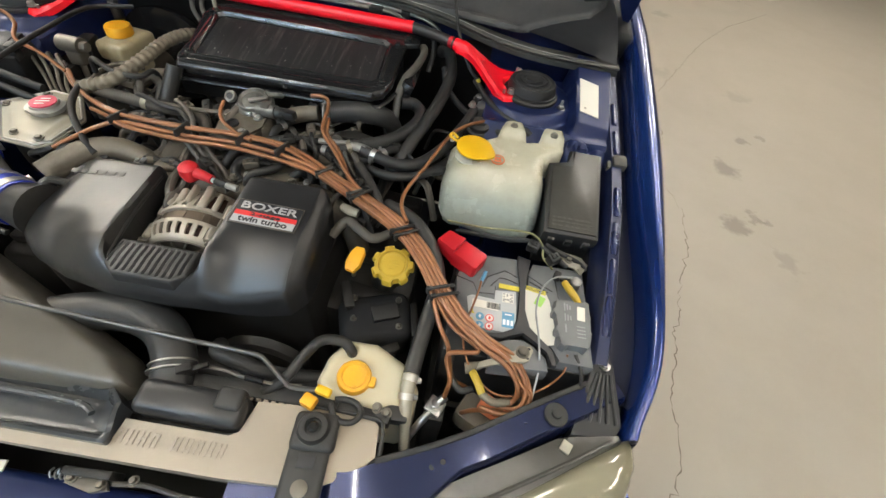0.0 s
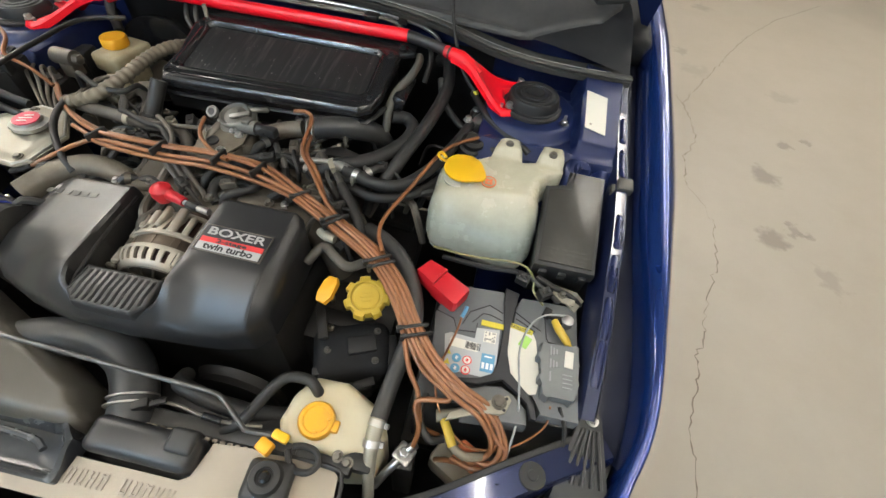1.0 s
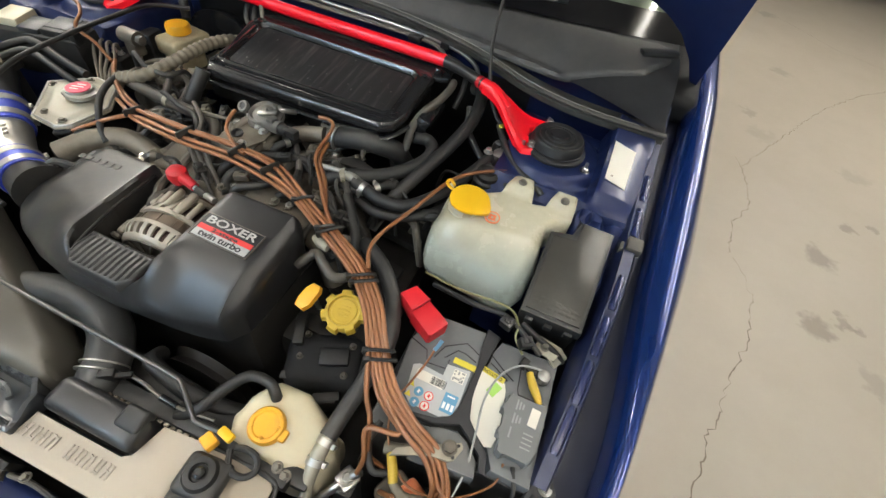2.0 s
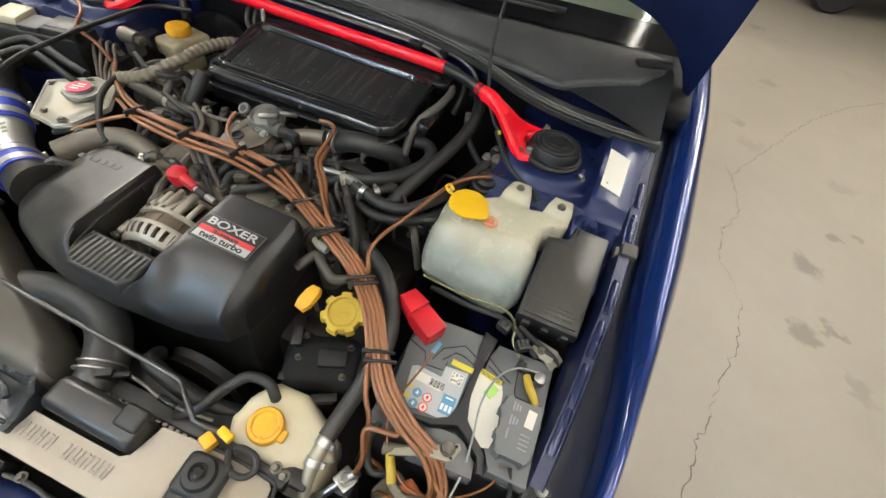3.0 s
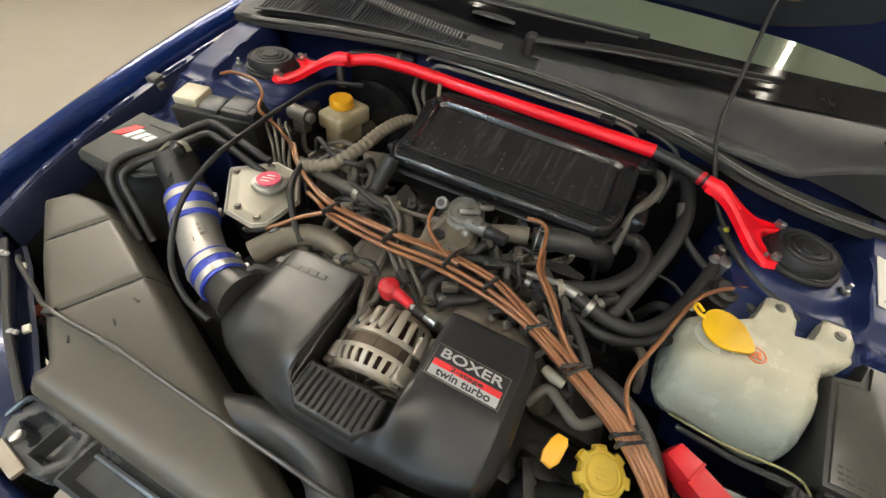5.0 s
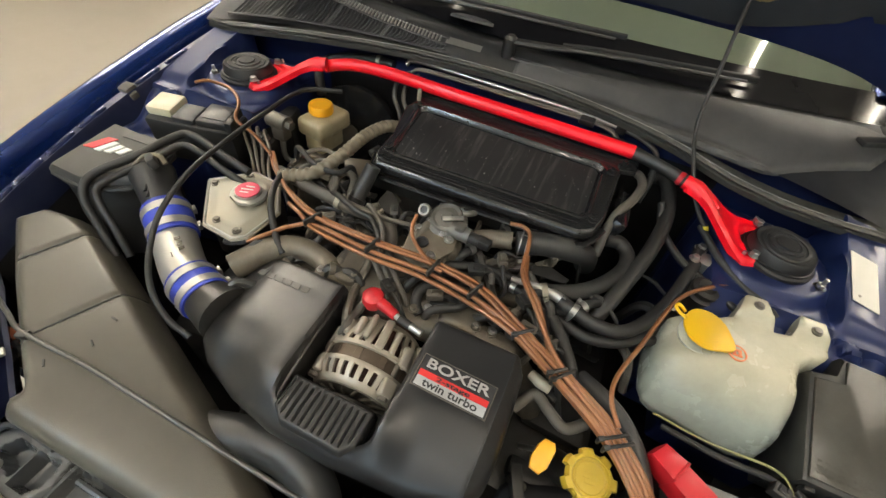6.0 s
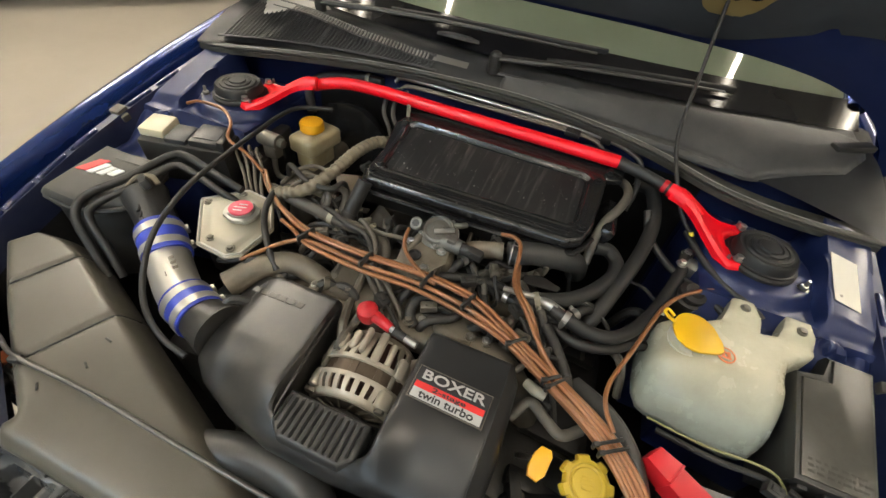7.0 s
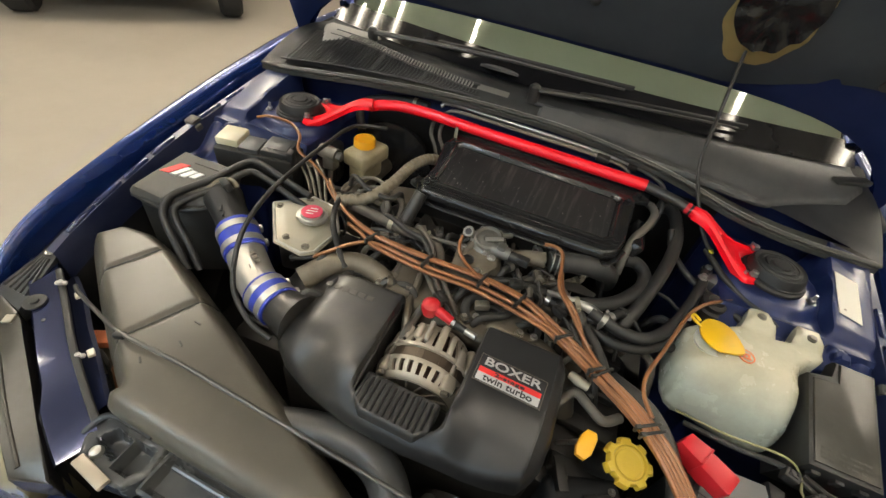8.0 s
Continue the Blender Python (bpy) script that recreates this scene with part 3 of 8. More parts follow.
    car.matrix_basis = pose(x, y, 0, 0, 0, turn)


parked_car(-4.47, 3.80, 48.7, "dark grey parked car standing on the garage floor")
parked_car(4.2, 9.2, 100, "dark grey parked car at the far end of the garage")

# ---------- car body ----------
CREST = [(-0.458, (0.712, 0.752)), (-0.435, (0.725, 0.768)), (-0.40, (0.740, 0.790)), (-0.36, (0.749, 0.806)), (-0.30, (0.754, 0.827)), (-0.15, (0.763, 0.862)), (0.0, (0.770, 0.893)),
         (0.2, (0.778, 0.928)), (0.45, (0.79, 0.962)), (0.8, (0.80, 0.985)), (1.6, (0.80, 1.0))]


def crest(y):
    near = [max(-0.458, y + 0.012 * k) for k in range(-3, 4)]
    return tuple(sum(lerp_at([(a, v[i]) for a, v in CREST], q) for q in near) / 7 for i in (0, 1))


def ys(a, b, n):
    return [a + (b - a) * k / (n - 1) for k in range(n)]


car = thing("car", (0, 0.6, 0), "dark blue car with its bonnet raised, standing on concrete", "car")


def fender():
    b = B()
    rows = []
    for y in ys(-0.458, 1.6, 130):
        x, z = crest(y)
        k = 0.52 + 0.48 * step01(-0.32, 0.0, y)
        w = 0.25 + 0.75 * step01(-0.42, 0.12, y)
        rows.append([(x + dx, y, z + dz) for dx, dz in ((0.075 * w, -0.60), (0.08 * w, -0.40), (0.07 * w, -0.20), (0.05 * w, -0.085), (0.036 * w, -0.046), (0.026 * w, -0.024), (0.017 * w, -0.010), (0.009 * w, -0.003), (0.001 * w, 0.0004), (-0.007 * k, 0.0006), (-0.015 * k, -0.0016),
                                                       (-0.022 * k, -0.0055), (-0.028 * k, -0.0105), (-0.032 * k, -0.017), (-0.035 * k, -0.026), (-0.036 * k, -0.06))])
    sheet(b, rows)
    return b


RAILX = [(-0.37, 0.666), (-0.30, 0.674), (-0.24, 0.682), (-0.17, 0.688), (-0.10, 0.696), (0.0, 0.70), (0.2, 0.703), (0.42, 0.712)]


def inner_rail():
    b = B()
    rows = []
    for y in ys(-0.37, 0.42, 28):
        z = crest(y)[1]
        x = lerp_at(RAILX, y)
        rows.append([(x + dx, y, z + dz) for dx, dz in ((0.012, -0.055), (0.012, -0.022), (0.0085, -0.015), (-0.0085, -0.015), (-0.012, -0.022), (-0.017, -0.05), (-0.020, -0.075))])
    sheet(b, rows)
    return b


def gutter():
    b = B()
    rows = []
    for y in ys(-0.40, 0.42, 20):
        xc, z = crest(y)
        rows.append([(lerp_at(RAILX, y) + 0.008, y, z - 0.050), (xc - 0.030, y, z - 0.056), (xc - 0.005, y, z - 0.060)])
    sheet(b, rows)
    return b


def tower():
    b = B()
    sd = sd_poly([(0.445, 0.030), (0.615, 0.022), (0.635, 0.050), (0.69, 0.045), (0.70, 0.27), (0.445, 0.30)], 0.004)

    def h(x, y):
        d = math.hypot(x - 0.532, y - 0.165)
        z = 0.878 + 0.018 * step01(0.098, 0.080, d) + 0.003 * step01(0.006, 0.0, abs(y - 0.064)) * step01(0.62, 0.60, x)
        z -= 1.15 * max(0.0, 0.062 - y) * step01(0.63, 0.615, x)
        box = step01(0.612, 0.624, x) * step01(0.060, 0.085, y)
        z += box * (0.026 + 0.25 * (y - 0.12) - 0.10 * (x - 0.65))
        z += 0.004 * step01(0.014, 0.008, math.hypot(x - 0.602, y - 0.231))
        return z - rnd(sd(x, y), 0.008)
    shell(b, (0.42, 0.72, 0.01, 0.32), 0.0048, sd, h, 0.55)
    return b


def tower_front():
    """The pressed inner wing ahead of the tower, with its bulges and a round boss."""
    b = B()
    sd = sd_poly([(0.50, -0.03), (0.62, -0.05), (0.685, -0.06), (0.688, 0.05), (0.50, 0.06)], 0.005)

    def h(x, y):
        d = math.hypot(x - 0.628, y - 0.030)
        z = 0.815 + 0.045 * step01(-0.03, 0.05, y) + 0.020 * step01(0.030, 0.022, d) - 0.012 * step01(0.012, 0.008, math.hypot(x - 0.622, y - 0.036)) - 0.012 * step01(0.012, 0.008, math.hypot(x - 0.640, y - 0.020))
        return z + 0.012 * step01(0.655, 0.670, x) - rnd(sd(x, y), 0.015)
    shell(b, (0.48, 0.71, -0.09, 0.08), 0.0042, sd, h, 0.55)
    return b


def crossmember(side):
    b = B()
    top = [(0.690, -0.370, 0.766), (0.648, -0.395, 0.765), (0.576, -0.437, 0.763), (0.502, -0.482, 0.759), (0.468, -0.500, 0.756), (0.429, -0.518, 0.751), (0.376, -0.539, 0.743), (0.345, -0.553, 0.735), (0.30, -0.558, 0.720), (0.20, -0.562, 0.712)]
    if side < 0:
        top = [(0.684, -0.352, 0.766), (0.640, -0.384, 0.765), (0.566, -0.425, 0.763), (0.483, -0.473, 0.760), (0.445, -0.493, 0.757), (0.408, -0.511, 0.752), (0.358, -0.535, 0.745), (0.335, -0.546, 0.738)]
    rows = []
    for i, p in enumerate(top):
        a, c = Vector(top[max(0, i - 1)]), Vector(top[min(len(top) - 1, i + 1)])
        d = (c - a).normalized()
        nrm = Vector((-d.y, d.x, 0)).normalized()
        w = (0.038 if side > 0 else 0.045) if i < 5 else 0.055
        P = Vector(p)
        rows.append([P - nrm * 0.004 + Vector((0, 0, -0.09)), P - nrm * 0.002 + Vector((0, 0, -0.006)), P, P + nrm * (w - 0.004) + Vector((0, 0, -0.004)), P + nrm * w + Vector((0, 0, -0.01)),
                     P + nrm * (w + 0.004) + Vector((0, 0, -0.08))])
    sheet(b, rows)
    return b


for side in (1, -1):
    def flip(b):
        return b if side > 0 else mirror(b)
    part("fender", flip(fender()), BLUE, car, "glossy dark blue front wing")
    rail = part("inner_rail", flip(inner_rail()), RAILBLUE, car, "blue pressed rail with long embossed ribs")
    for y in (-0.30, -0.235, -0.165, -0.09, 0.05, 0.13):
        b = B()
        tube(b, [(lerp_at(RAILX, yy), yy, crest(yy)[1] - 0.0155) for yy in (y - 0.030, y - 0.026, y + 0.026, y + 0.030)], [0.0015, 0.0066, 0.0066, 0.0015], 14, 3, flat=0.75)
        part("embossed_rib", flip(b), RIBPAINT, rail)
    # near-black sheet added for the shade below the blue rail
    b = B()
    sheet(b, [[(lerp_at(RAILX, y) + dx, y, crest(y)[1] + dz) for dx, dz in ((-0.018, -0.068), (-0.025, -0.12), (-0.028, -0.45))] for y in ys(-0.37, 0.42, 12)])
    part("shade_skirt", flip(b), MATSHADE, car, "near-black sheet standing in for shade below the rail")
    part("gutter", flip(gutter()), GUTTER, car, "blue gutter beside the wing, coloured dark for shade")
    part("strut_tower", flip(tower()), BLUE_BAY, car, "blue strut tower")
    part("inner_wing", flip(tower_front()), BLUE_BAY, car)
    b = B()
    revolve(b, [(0.057, 0), (0.057, 0.005), (0.053, 0.008), (0.053, 0.011), (0.050, 0.012), (0.0475, 0.026), (0.0445, 0.029), (0.041, 0.0275), (0.038, 0.0275), (0.036, 0.030), (0.031, 0.0305), (0.030, 0.029), (0.027, 0.029), (0.026, 0.0315),
                (0.021, 0.032), (0.020, 0.0305), (0.017, 0.0305), (0.016, 0.0335), (0.006, 0.034)], pose(0.531, 0.162, 0.897), 40)
    part("strut_cap", flip(b), CAPRUBBER, car, "round black rubber strut cap")
    for p in ((0.594, 0.128, 0.8945), (0.475, 0.128, 0.8955), (0.50, 0.235, 0.8955)):
        b = B()
        hexbolt(b, p, 0.0065, 0.007)
        revolve(b, [(0.003, 0.006), (0.003, 0.018)], pose(*p), 8)
        part("stud_nut", flip(b), STEEL, car)
    part("crossmember", flip(crossmember(side)), CROSSBLUE, car, "blue slanting front crossmember")
    b = B()
    line = ((0.660, -0.387, 0.765), (0.648, -0.393, 0.765), (0.576, -0.435, 0.763), (0.502, -0.480, 0.759), (0.468, -0.498, 0.756), (0.429, -0.516, 0.751), (0.376, -0.537, 0.743)) if side > 0 else ((0.640, -0.382, 0.765), (0.566, -0.423, 0.763), (0.483, -0.471, 0.760), (0.408, -0.509, 0.752), (0.358, -0.533, 0.745))
    # rubber on the right; on the left a wider black line for the shaded inner face
    tube(b, line, 0.0042 if side > 0 else 0.0055, 8, 4, flat=0.6)
    part("edge_strip", flip(b), RUBBER, car, "black strip on the crossmember edge, rubber on the right, painted shade on the left")
    if side < 0:
        b = B()
        line = ((0.633, -0.378), (0.578, -0.402), (0.515, -0.439), (0.457, -0.469), (0.405, -0.498), (0.372, -0.516))
        sheet(b, [[(x - 0.006, y + 0.011, 0.742), (x - 0.003, y + 0.006, 0.745), (x, y, 0.742), (x + 0.004, y - 0.012, 0.735)] for x, y in line], 0.002)
        flange = part("lower_flange", flip(b), RAILBLUE, car, "narrow blue flange below the crossmember")
        for x, y in ((0.580, -0.402), (0.460, -0.468)):
            b = B()
            rbox(b, (x, y + 0.004, 0.748), (0.014, 0.010, 0.006), (0, 0, 28), 0.0015)
            part("flange_clip", flip(b), LABEL, flange, "pale plastic clip")
    for x, y, z in ((0.563, -0.460, 0.760), (0.460, -0.526, 0.7527), (0.447, -0.534, 0.7505)):
        b = B()
        revolve(b, [(0.0035, -0.004), (0.0035, 0.0012)], pose(x, y, z - 0.001), 12)
        part("hole", flip(b), INK, car)
    b = B()
    revolve(b, [(0.017, 0), (0.016, 0.003), (0.007, 0.003), (0.006, 0.006), (0.002, 0.006)], pose(0.605, -0.444, 0.7615), 24)
    part("rubber_plug", flip(b), RUBBER, car)
    # ribbed bracket between the wing and the lamp
    b = B()
    prism(b, [(0.659, -0.364), (0.666, -0.354), (0.682, -0.354), (0.689, -0.364), (0.702, -0.440), (0.690, -0.458), (0.630, -0.461)], 0.715, lambda x, y: 0.780 + (y + 0.360) * 0.36, 0.002)
    br = part("corner_bracket", flip(b), PLASTIC, car, "black ribbed plastic corner bracket")
    for k in range(5):
        b = B()
        tube(b, [(0.665 + k * 0.0045, -0.377, 0.7745), (0.643 + k * 0.0125, -0.440, 0.7518)], 0.0030, 6, 1)
        part("rib", flip(b), PLASTIC, br)
    b = B()
    hexbolt(b, (0.675, -0.365, 0.7775), 0.006, 0.004)
    part("bolt", flip(b), STEEL, car)
    # headlight
    plan = [(0.698, -0.450), (0.722, -0.438), (0.731, -0.455), (0.728, -0.48), (0.715, -0.520), (0.62, -0.595), (0.46, -0.645), (0.40, -0.63), (0.42, -0.59), (0.54, -0.545), (0.64, -0.490)]
    sd = sd_poly(plan, 0.004)
    b = B()
    shell(b, (0.36, 0.76, -0.69, -0.41), 0.006, sd, lambda x, y: 0.735 - rnd(sd(x, y), 0.03) - 0.35 * max(0, -0.50 - y + 0.12 * (x - 0.6)), 0.53)
    lampb = part("headlight", flip(b), LENS, car, "yellowed clear headlight lens")
    b = B()
    prism(b, [(0.625, -0.464), (0.698, -0.450), (0.702, -0.460), (0.66, -0.484), (0.606, -0.518), (0.55, -0.552), (0.46, -0.600), (0.40, -0.628), (0.345, -0.61), (0.42, -0.574), (0.50, -0.530), (0.56, -0.498), (0.612, -0.474)], 0.68, lambda x, y: 0.7475 - 0.14 * max(0.0, -0.46 - y), 0.004)
    tube(b, [(0.685, -0.462, 0.746), (0.606, -0.508, 0.741), (0.50, -0.566, 0.733), (0.40, -0.614, 0.726)], 0.003, 8, 4)
    part("lamp_housing", flip(b), LIDGREY, lampb, "grey-black ridged plastic housing")
    b = B()
    rbox(b, (0.622, -0.479, 0.7465), (0.014, 0.016, 0.005), (0, 0, -30), 0.0015)
    part("lamp_clip", flip(b), PALEMET, lampb)

b = B()
sheet(b, [[(x, 0.345 - 0.03 * (abs(x) / 0.7) ** 2, z) for x in ys(-0.7, 0.7, 15)] for z in (0.40, 0.62, 0.8, 0.93, 0.955)])
part("firewall", b, BLUE_BAY, car)
b = B()
sheet(b, [[(x, 0.336 - 0.03 * (abs(x) / 0.7) ** 2, z) for x in ys(-0.44, 0.44, 13)] for z in (0.40, 0.62, 0.8, 0.915)], 0.004)
part("firewall_mat", b, MATSHADE, car, "black sound-deadening mat")
for s in (1, -1):
    b = B()
    rbox(b, (s * 0.738, 0.53, 0.940), (0.072, 0.28, 0.06), (4, 0, s * -3), 0.02, 3)
    part("hinge_cover", b, MATSHADE, car, "black cover over the bonnet hinge")
b = B()
sheet(b, [[(x, y, 0.36) for x in (-0.72, 0, 0.72)] for y in (-0.66, 0, 0.36)])
part("undertray", b, DARKMET, car)
# apron walls in the same near-black, as shade low in the bay
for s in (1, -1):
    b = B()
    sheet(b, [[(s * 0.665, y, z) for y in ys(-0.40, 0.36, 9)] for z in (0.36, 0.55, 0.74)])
    part("apron", b, MATSHADE, car)
# bumper
b = B()
rows = []
for k in range(25):
    a = -1 + k / 12
    x = a * 0.76
    y = -0.80 + 0.22 * abs(a) ** 2.6
    rows.append([(x, y + 0.10, 0.60), (x, y + 0.09, 0.625), (x, y + 0.04, 0.635), (x, y, 0.615), (x, y - 0.03, 0.55), (x, y - 0.03, 0.30)])
sheet(b, rows)
part("bumper", b, BLUE, car, "dark blue bumper")
b = B()
for z in (0.50, 0.54, 0.58):
    tube(b, [(-0.36, -0.70, z), (0, -0.725, z), (0.36, -0.70, z)], 0.009, 8, 4)
rbox(b, (0, -0.66, 0.47), (0.76, 0.06, 0.2), bev=0.01)
part("grille", b, PLASTIC, car, "black plastic grille")
# windscreen, black border, cabin


def screen(x, v):
    """A point of the windscreen: x across, v from its foot to its head."""
    q = (x / 0.70) ** 2
    return (x * (1 - 0.10 * v), 0.432 + 0.15 * q + 0.74 * v, 1.030 - 0.02 * q + 0.42 * v)


b = B()
sheet(b, [[screen(x, v) for x in ys(-0.71, 0.71, 25)] for v in ys(0.058, 1, 12)])
ws = part("windscreen", b, GLASS, car, "green-tinted laminated windscreen")
ws.visible_shadow = False
b = B()
sheet(b, [[tuple(Vector(screen(x, v)) + Vector((0, -0.001, 0.002))) for x in ys(-0.71, 0.71, 25)] for v in ys(-0.03, 0.060, 5)])
part("windscreen_border", b, FRIT, car, "black printed lower border of the windscreen")
b = B()
sheet(b, [[(x, 0.475 + 0.15 * (x / 0.7) ** 2 + 0.7 * v, 0.985 - 0.015 * (x / 0.7) ** 2 + 0.28 * v) for x in ys(-0.68, 0.68, 13)] for v in (0, 0.1, 0.3, 0.6, 0.9)], 0.01)
part("dashboard", b, DASH, car, "grey vinyl dashboard top")
b = B()
sheet(b, [[(-0.66, y, 1.44), (-0.62, y, 1.455), (0.62, y, 1.455), (0.66, y, 1.44)] for y in (1.16, 1.6, 2.4, 3.0)], 0.02)
for s in (1, -1):
    tube(b, [(s * 0.70, 0.62, 1.02), (s * 0.68, 0.95, 1.24), (s * 0.645, 1.20, 1.44)], 0.025, 10, 4)
    rbox(b, (s * 0.68, 2.95, 1.2), (0.05, 0.3, 0.5), bev=0.02)
part("roof", b, BLUE, car)
b = B()
rbox(b, (0, 2.1, 0.66), (1.62, 1.9, 0.72), bev=0.08, seg=3)
part("rear_body", b, BLUE, car)
for s in (1, -1):
    for y in (0.12, 2.72):
        b = B()
        revolve(b, [(0.20, -0.09), (0.28, -0.10), (0.31, -0.07), (0.31, 0.07), (0.28, 0.10), (0.20, 0.09)], axis((s * 0.735, y, 0.31), (s, 0, 0)), 36)
        w = part("wheel", b, TYRE, car, "black tyre on an alloy rim")
        b = B()
        revolve(b, [(0.20, -0.05), (0.20, 0.05), (0.12, 0.07), (0.03, 0.08)], axis((s * 0.735, y, 0.31), (s, 0, 0)), 24)
        part("rim", b, ALU, w)

# ---------- bonnet ----------
hood = thing("bonnet", (0, 0.47, 1.06), "raised dark blue bonnet with charcoal felt lining", "car bonnet")


def lid(u, v, off=0.0):
    hw = 0.755 - 0.10 * v * v
    x = u * hw
    a = abs(u)
    y = 0.462 - 0.40 * v + 0.02 * a ** 3 - 0.03 * (1 - a * a) * v - off * 0.92
    z = 1.130 - 0.065 * a ** 4 - 0.12 * a ** 12 + 0.96 * v - off * 0.36
    return (x, y, z)


b = B()
sheet(b, [[lid(u, v, -0.012) for u in ys(-1, 1, 29)] for v in ys(-0.005, 1, 22)], 0.004)
part("skin", b, BLUE, hood)
b = B()
rows = []
for v in ys(0.0, 1, 22):
    row = []
    for u in ys(-1, 1, 41):
        e = min(1 - abs(u), 0.5 * v + 0.01, 0.6 * (1 - v) + 0.01)
        row.append(lid(u, v, 0.014 * step01(0.0, 0.03, e) + 0.012 * step01(0.14, 0.10, e)))
    rows.append(row)
sheet(b, rows)
part("inner_frame", b, BLUE_BAY, hood, "blue pressed inner panel")
b = B()
rows = []
for w in ys(0.0, 1.0, 32):
    row = []
    for u in ys(-0.86, 0.86, 61):
        foot = 0.018 + 0.095 * step01(0.40, 0.85, abs(u))
        v = foot + (0.92 - foot) * w
        e = min(0.86 - abs(u), 0.6 * (v - foot), 0.6 * (0.92 - v))
        q = 0.030 + 0.012 * step01(0, 0.03, e) + 0.004 * math.sin(17 * u) * math.sin(13 * v)
        q -= 0.008 * step01(0.012, 0.0, abs(abs(u) - 0.62)) + 0.006 * step01(0.008, 0.0, abs(v - 0.075))
        row.append(lid(u, v, q))
    rows.append(row)
sheet(b, rows)
part("felt_lining", b, INSUL, hood, "charcoal felt lining with pressed seams")
# scoop funnel and its foam ring
b = B()
rows = []
for k in range(48):
    a = 2 * math.pi * k / 48
    w = 0.002 + 0.038 * max(0.0, math.cos(a + 1.55)) ** 1.5
    cu, cv = 0.448 + 0.092 * math.cos(a), 0.190 + 0.082 * math.sin(a)
    j = 0.004 * math.sin(9 * a)
    rows.append([lid(cu + (w + j) * math.cos(a), cv + (w + j) * math.sin(a), 0.042), lid(cu + 0.4 * w * math.cos(a), cv + 0.4 * w * math.sin(a), 0.050), lid(cu - 0.02 * math.cos(a), cv - 0.02 * math.sin(a), 0.050)])
rows.append(rows[0])
sheet(b, rows)
part("foam_ring", b, FOAM, hood, "aged yellow foam ring round the scoop opening")
b = B()
rows = []
for k in range(64):
    a = 2 * math.pi * k / 64
    row = []
    for q in (1.0, 0.9, 0.75, 0.6, 0.45, 0.3, 0.15, 0.03):
        cu, cv = 0.448 + 0.090 * q * math.cos(a), 0.194 + 0.084 * q * math.sin(a)
        row.append(lid(cu, cv, 0.060 + 0.012 * noise.noise(Vector((cu * 38, cv * 38, 0.3)))))
    rows.append(row)
rows.append(rows[0])
sheet(b, rows)
part("scoop_funnel", b, FOIL, hood, "crumpled black foil funnel")
for u in (-0.4, 0.05, 0.75):
    b = B()
    revolve(b, [(0.010, 0), (0.010, 0.003), (0.004, 0.005)], axis(lid(u, 0.12, 0.045), (0, -0.92, -0.36)), 16)
    part("lining_clip", b, PLASTIC, hood)

# ---------- cowl, seal and wipers ----------
cowl = thing("cowl_panel", (0, 0.4, 0.98), "weathered grey-black plastic cowl panel below the windscreen", "cowl panel")


def cowl_pt(x, v):
    q = abs(x / 0.71)
    y0, y1 = 0.345 - 0.115 * q ** 3, 0.432 + 0.15 * q ** 2
    z0, z1 = 0.975 - 0.022 * q ** 2, 1.018 - 0.016 * q ** 2
    bump = (0.012 + 0.016 * q) * math.sin(math.pi * min(1, v * 1.15))
    return (x, y0 + (y1 - y0) * v, z0 + (z1 - z0) * v + bump)


b = B()
sheet(b, [[cowl_pt(x, v) for x in ys(-0.70, 0.70, 57)] for v in ys(0, 1, 14)], 0.003)
part("panel", b, COWL, cowl)
def cowl_up(x, v, dz):
    return Vector(cowl_pt(x, v)) + Vector((0, 0, dz))


# dark mesh field with fine slats, narrowing towards the middle, and a row of pale bars along its upper edge
LOUVRE = [(-0.67, 0.46), (-0.504, 0.42), (-0.341, 0.25), (-0.2, 0.16), (-0.1, 0.13)]


def louvre_top(x):
    return lerp_at(LOUVRE, x)


b = B()
sheet(b, [[cowl_up(x, 0.03 + (louvre_top(x) - 0.03) * k, 0.0045) for x in ys(-0.655, -0.16, 27)] for k in ys(0, 1, 6)], 0.002)
fld = part("intake_field", b, INK, cowl, "dark air intake field")
for k in range(54):
    x = -0.65 + k * 0.009
    b = B()
    tube(b, [cowl_up(x + (0.010 if q else 0.0), 0.035 + (louvre_top(x + 0.01) - 0.035) * q, 0.0062) for q in (0, 0.5, 1)], 0.0014, 6, 2)
    part("mesh_slat", b, COWL, fld)
for x in (-0.565, -0.44, -0.31):
    b = B()
    tube(b, [cowl_up(x, 0.03, 0.0062), cowl_up(x + 0.012, louvre_top(x), 0.0062)], 0.0050, 8, 2, flat=0.4)
    part("field_rib", b, COWLEND, fld)
b = B()
tube(b, [cowl_up(x, 0.03, 0.006) for x in ys(-0.66, -0.15, 10)], 0.004, 8, 4, flat=0.5)
part("field_edge", b, COWLEND, fld)
for k in range(44):
    b = B()
    x = -0.545 + k * 0.0085
    tube(b, [cowl_up(x, louvre_top(x) + 0.01, 0.007), cowl_up(x + 0.002, louvre_top(x) + 0.10, 0.009)], 0.0022, 6, 1, flat=1.2)
    part("louvre_slat", b, PALECOWL, cowl)
b = B()
sheet(b, [[cowl_up(x, louvre_top(x) + v, 0.004) for x in ys(-0.56, -0.16, 22)] for v in (0.0, 0.05, 0.11)], 0.002)
part("louvre_backing", b, INK, cowl)
for v, r in ((0.115, 0.0042), (0.0, 0.003)):
    b = B()
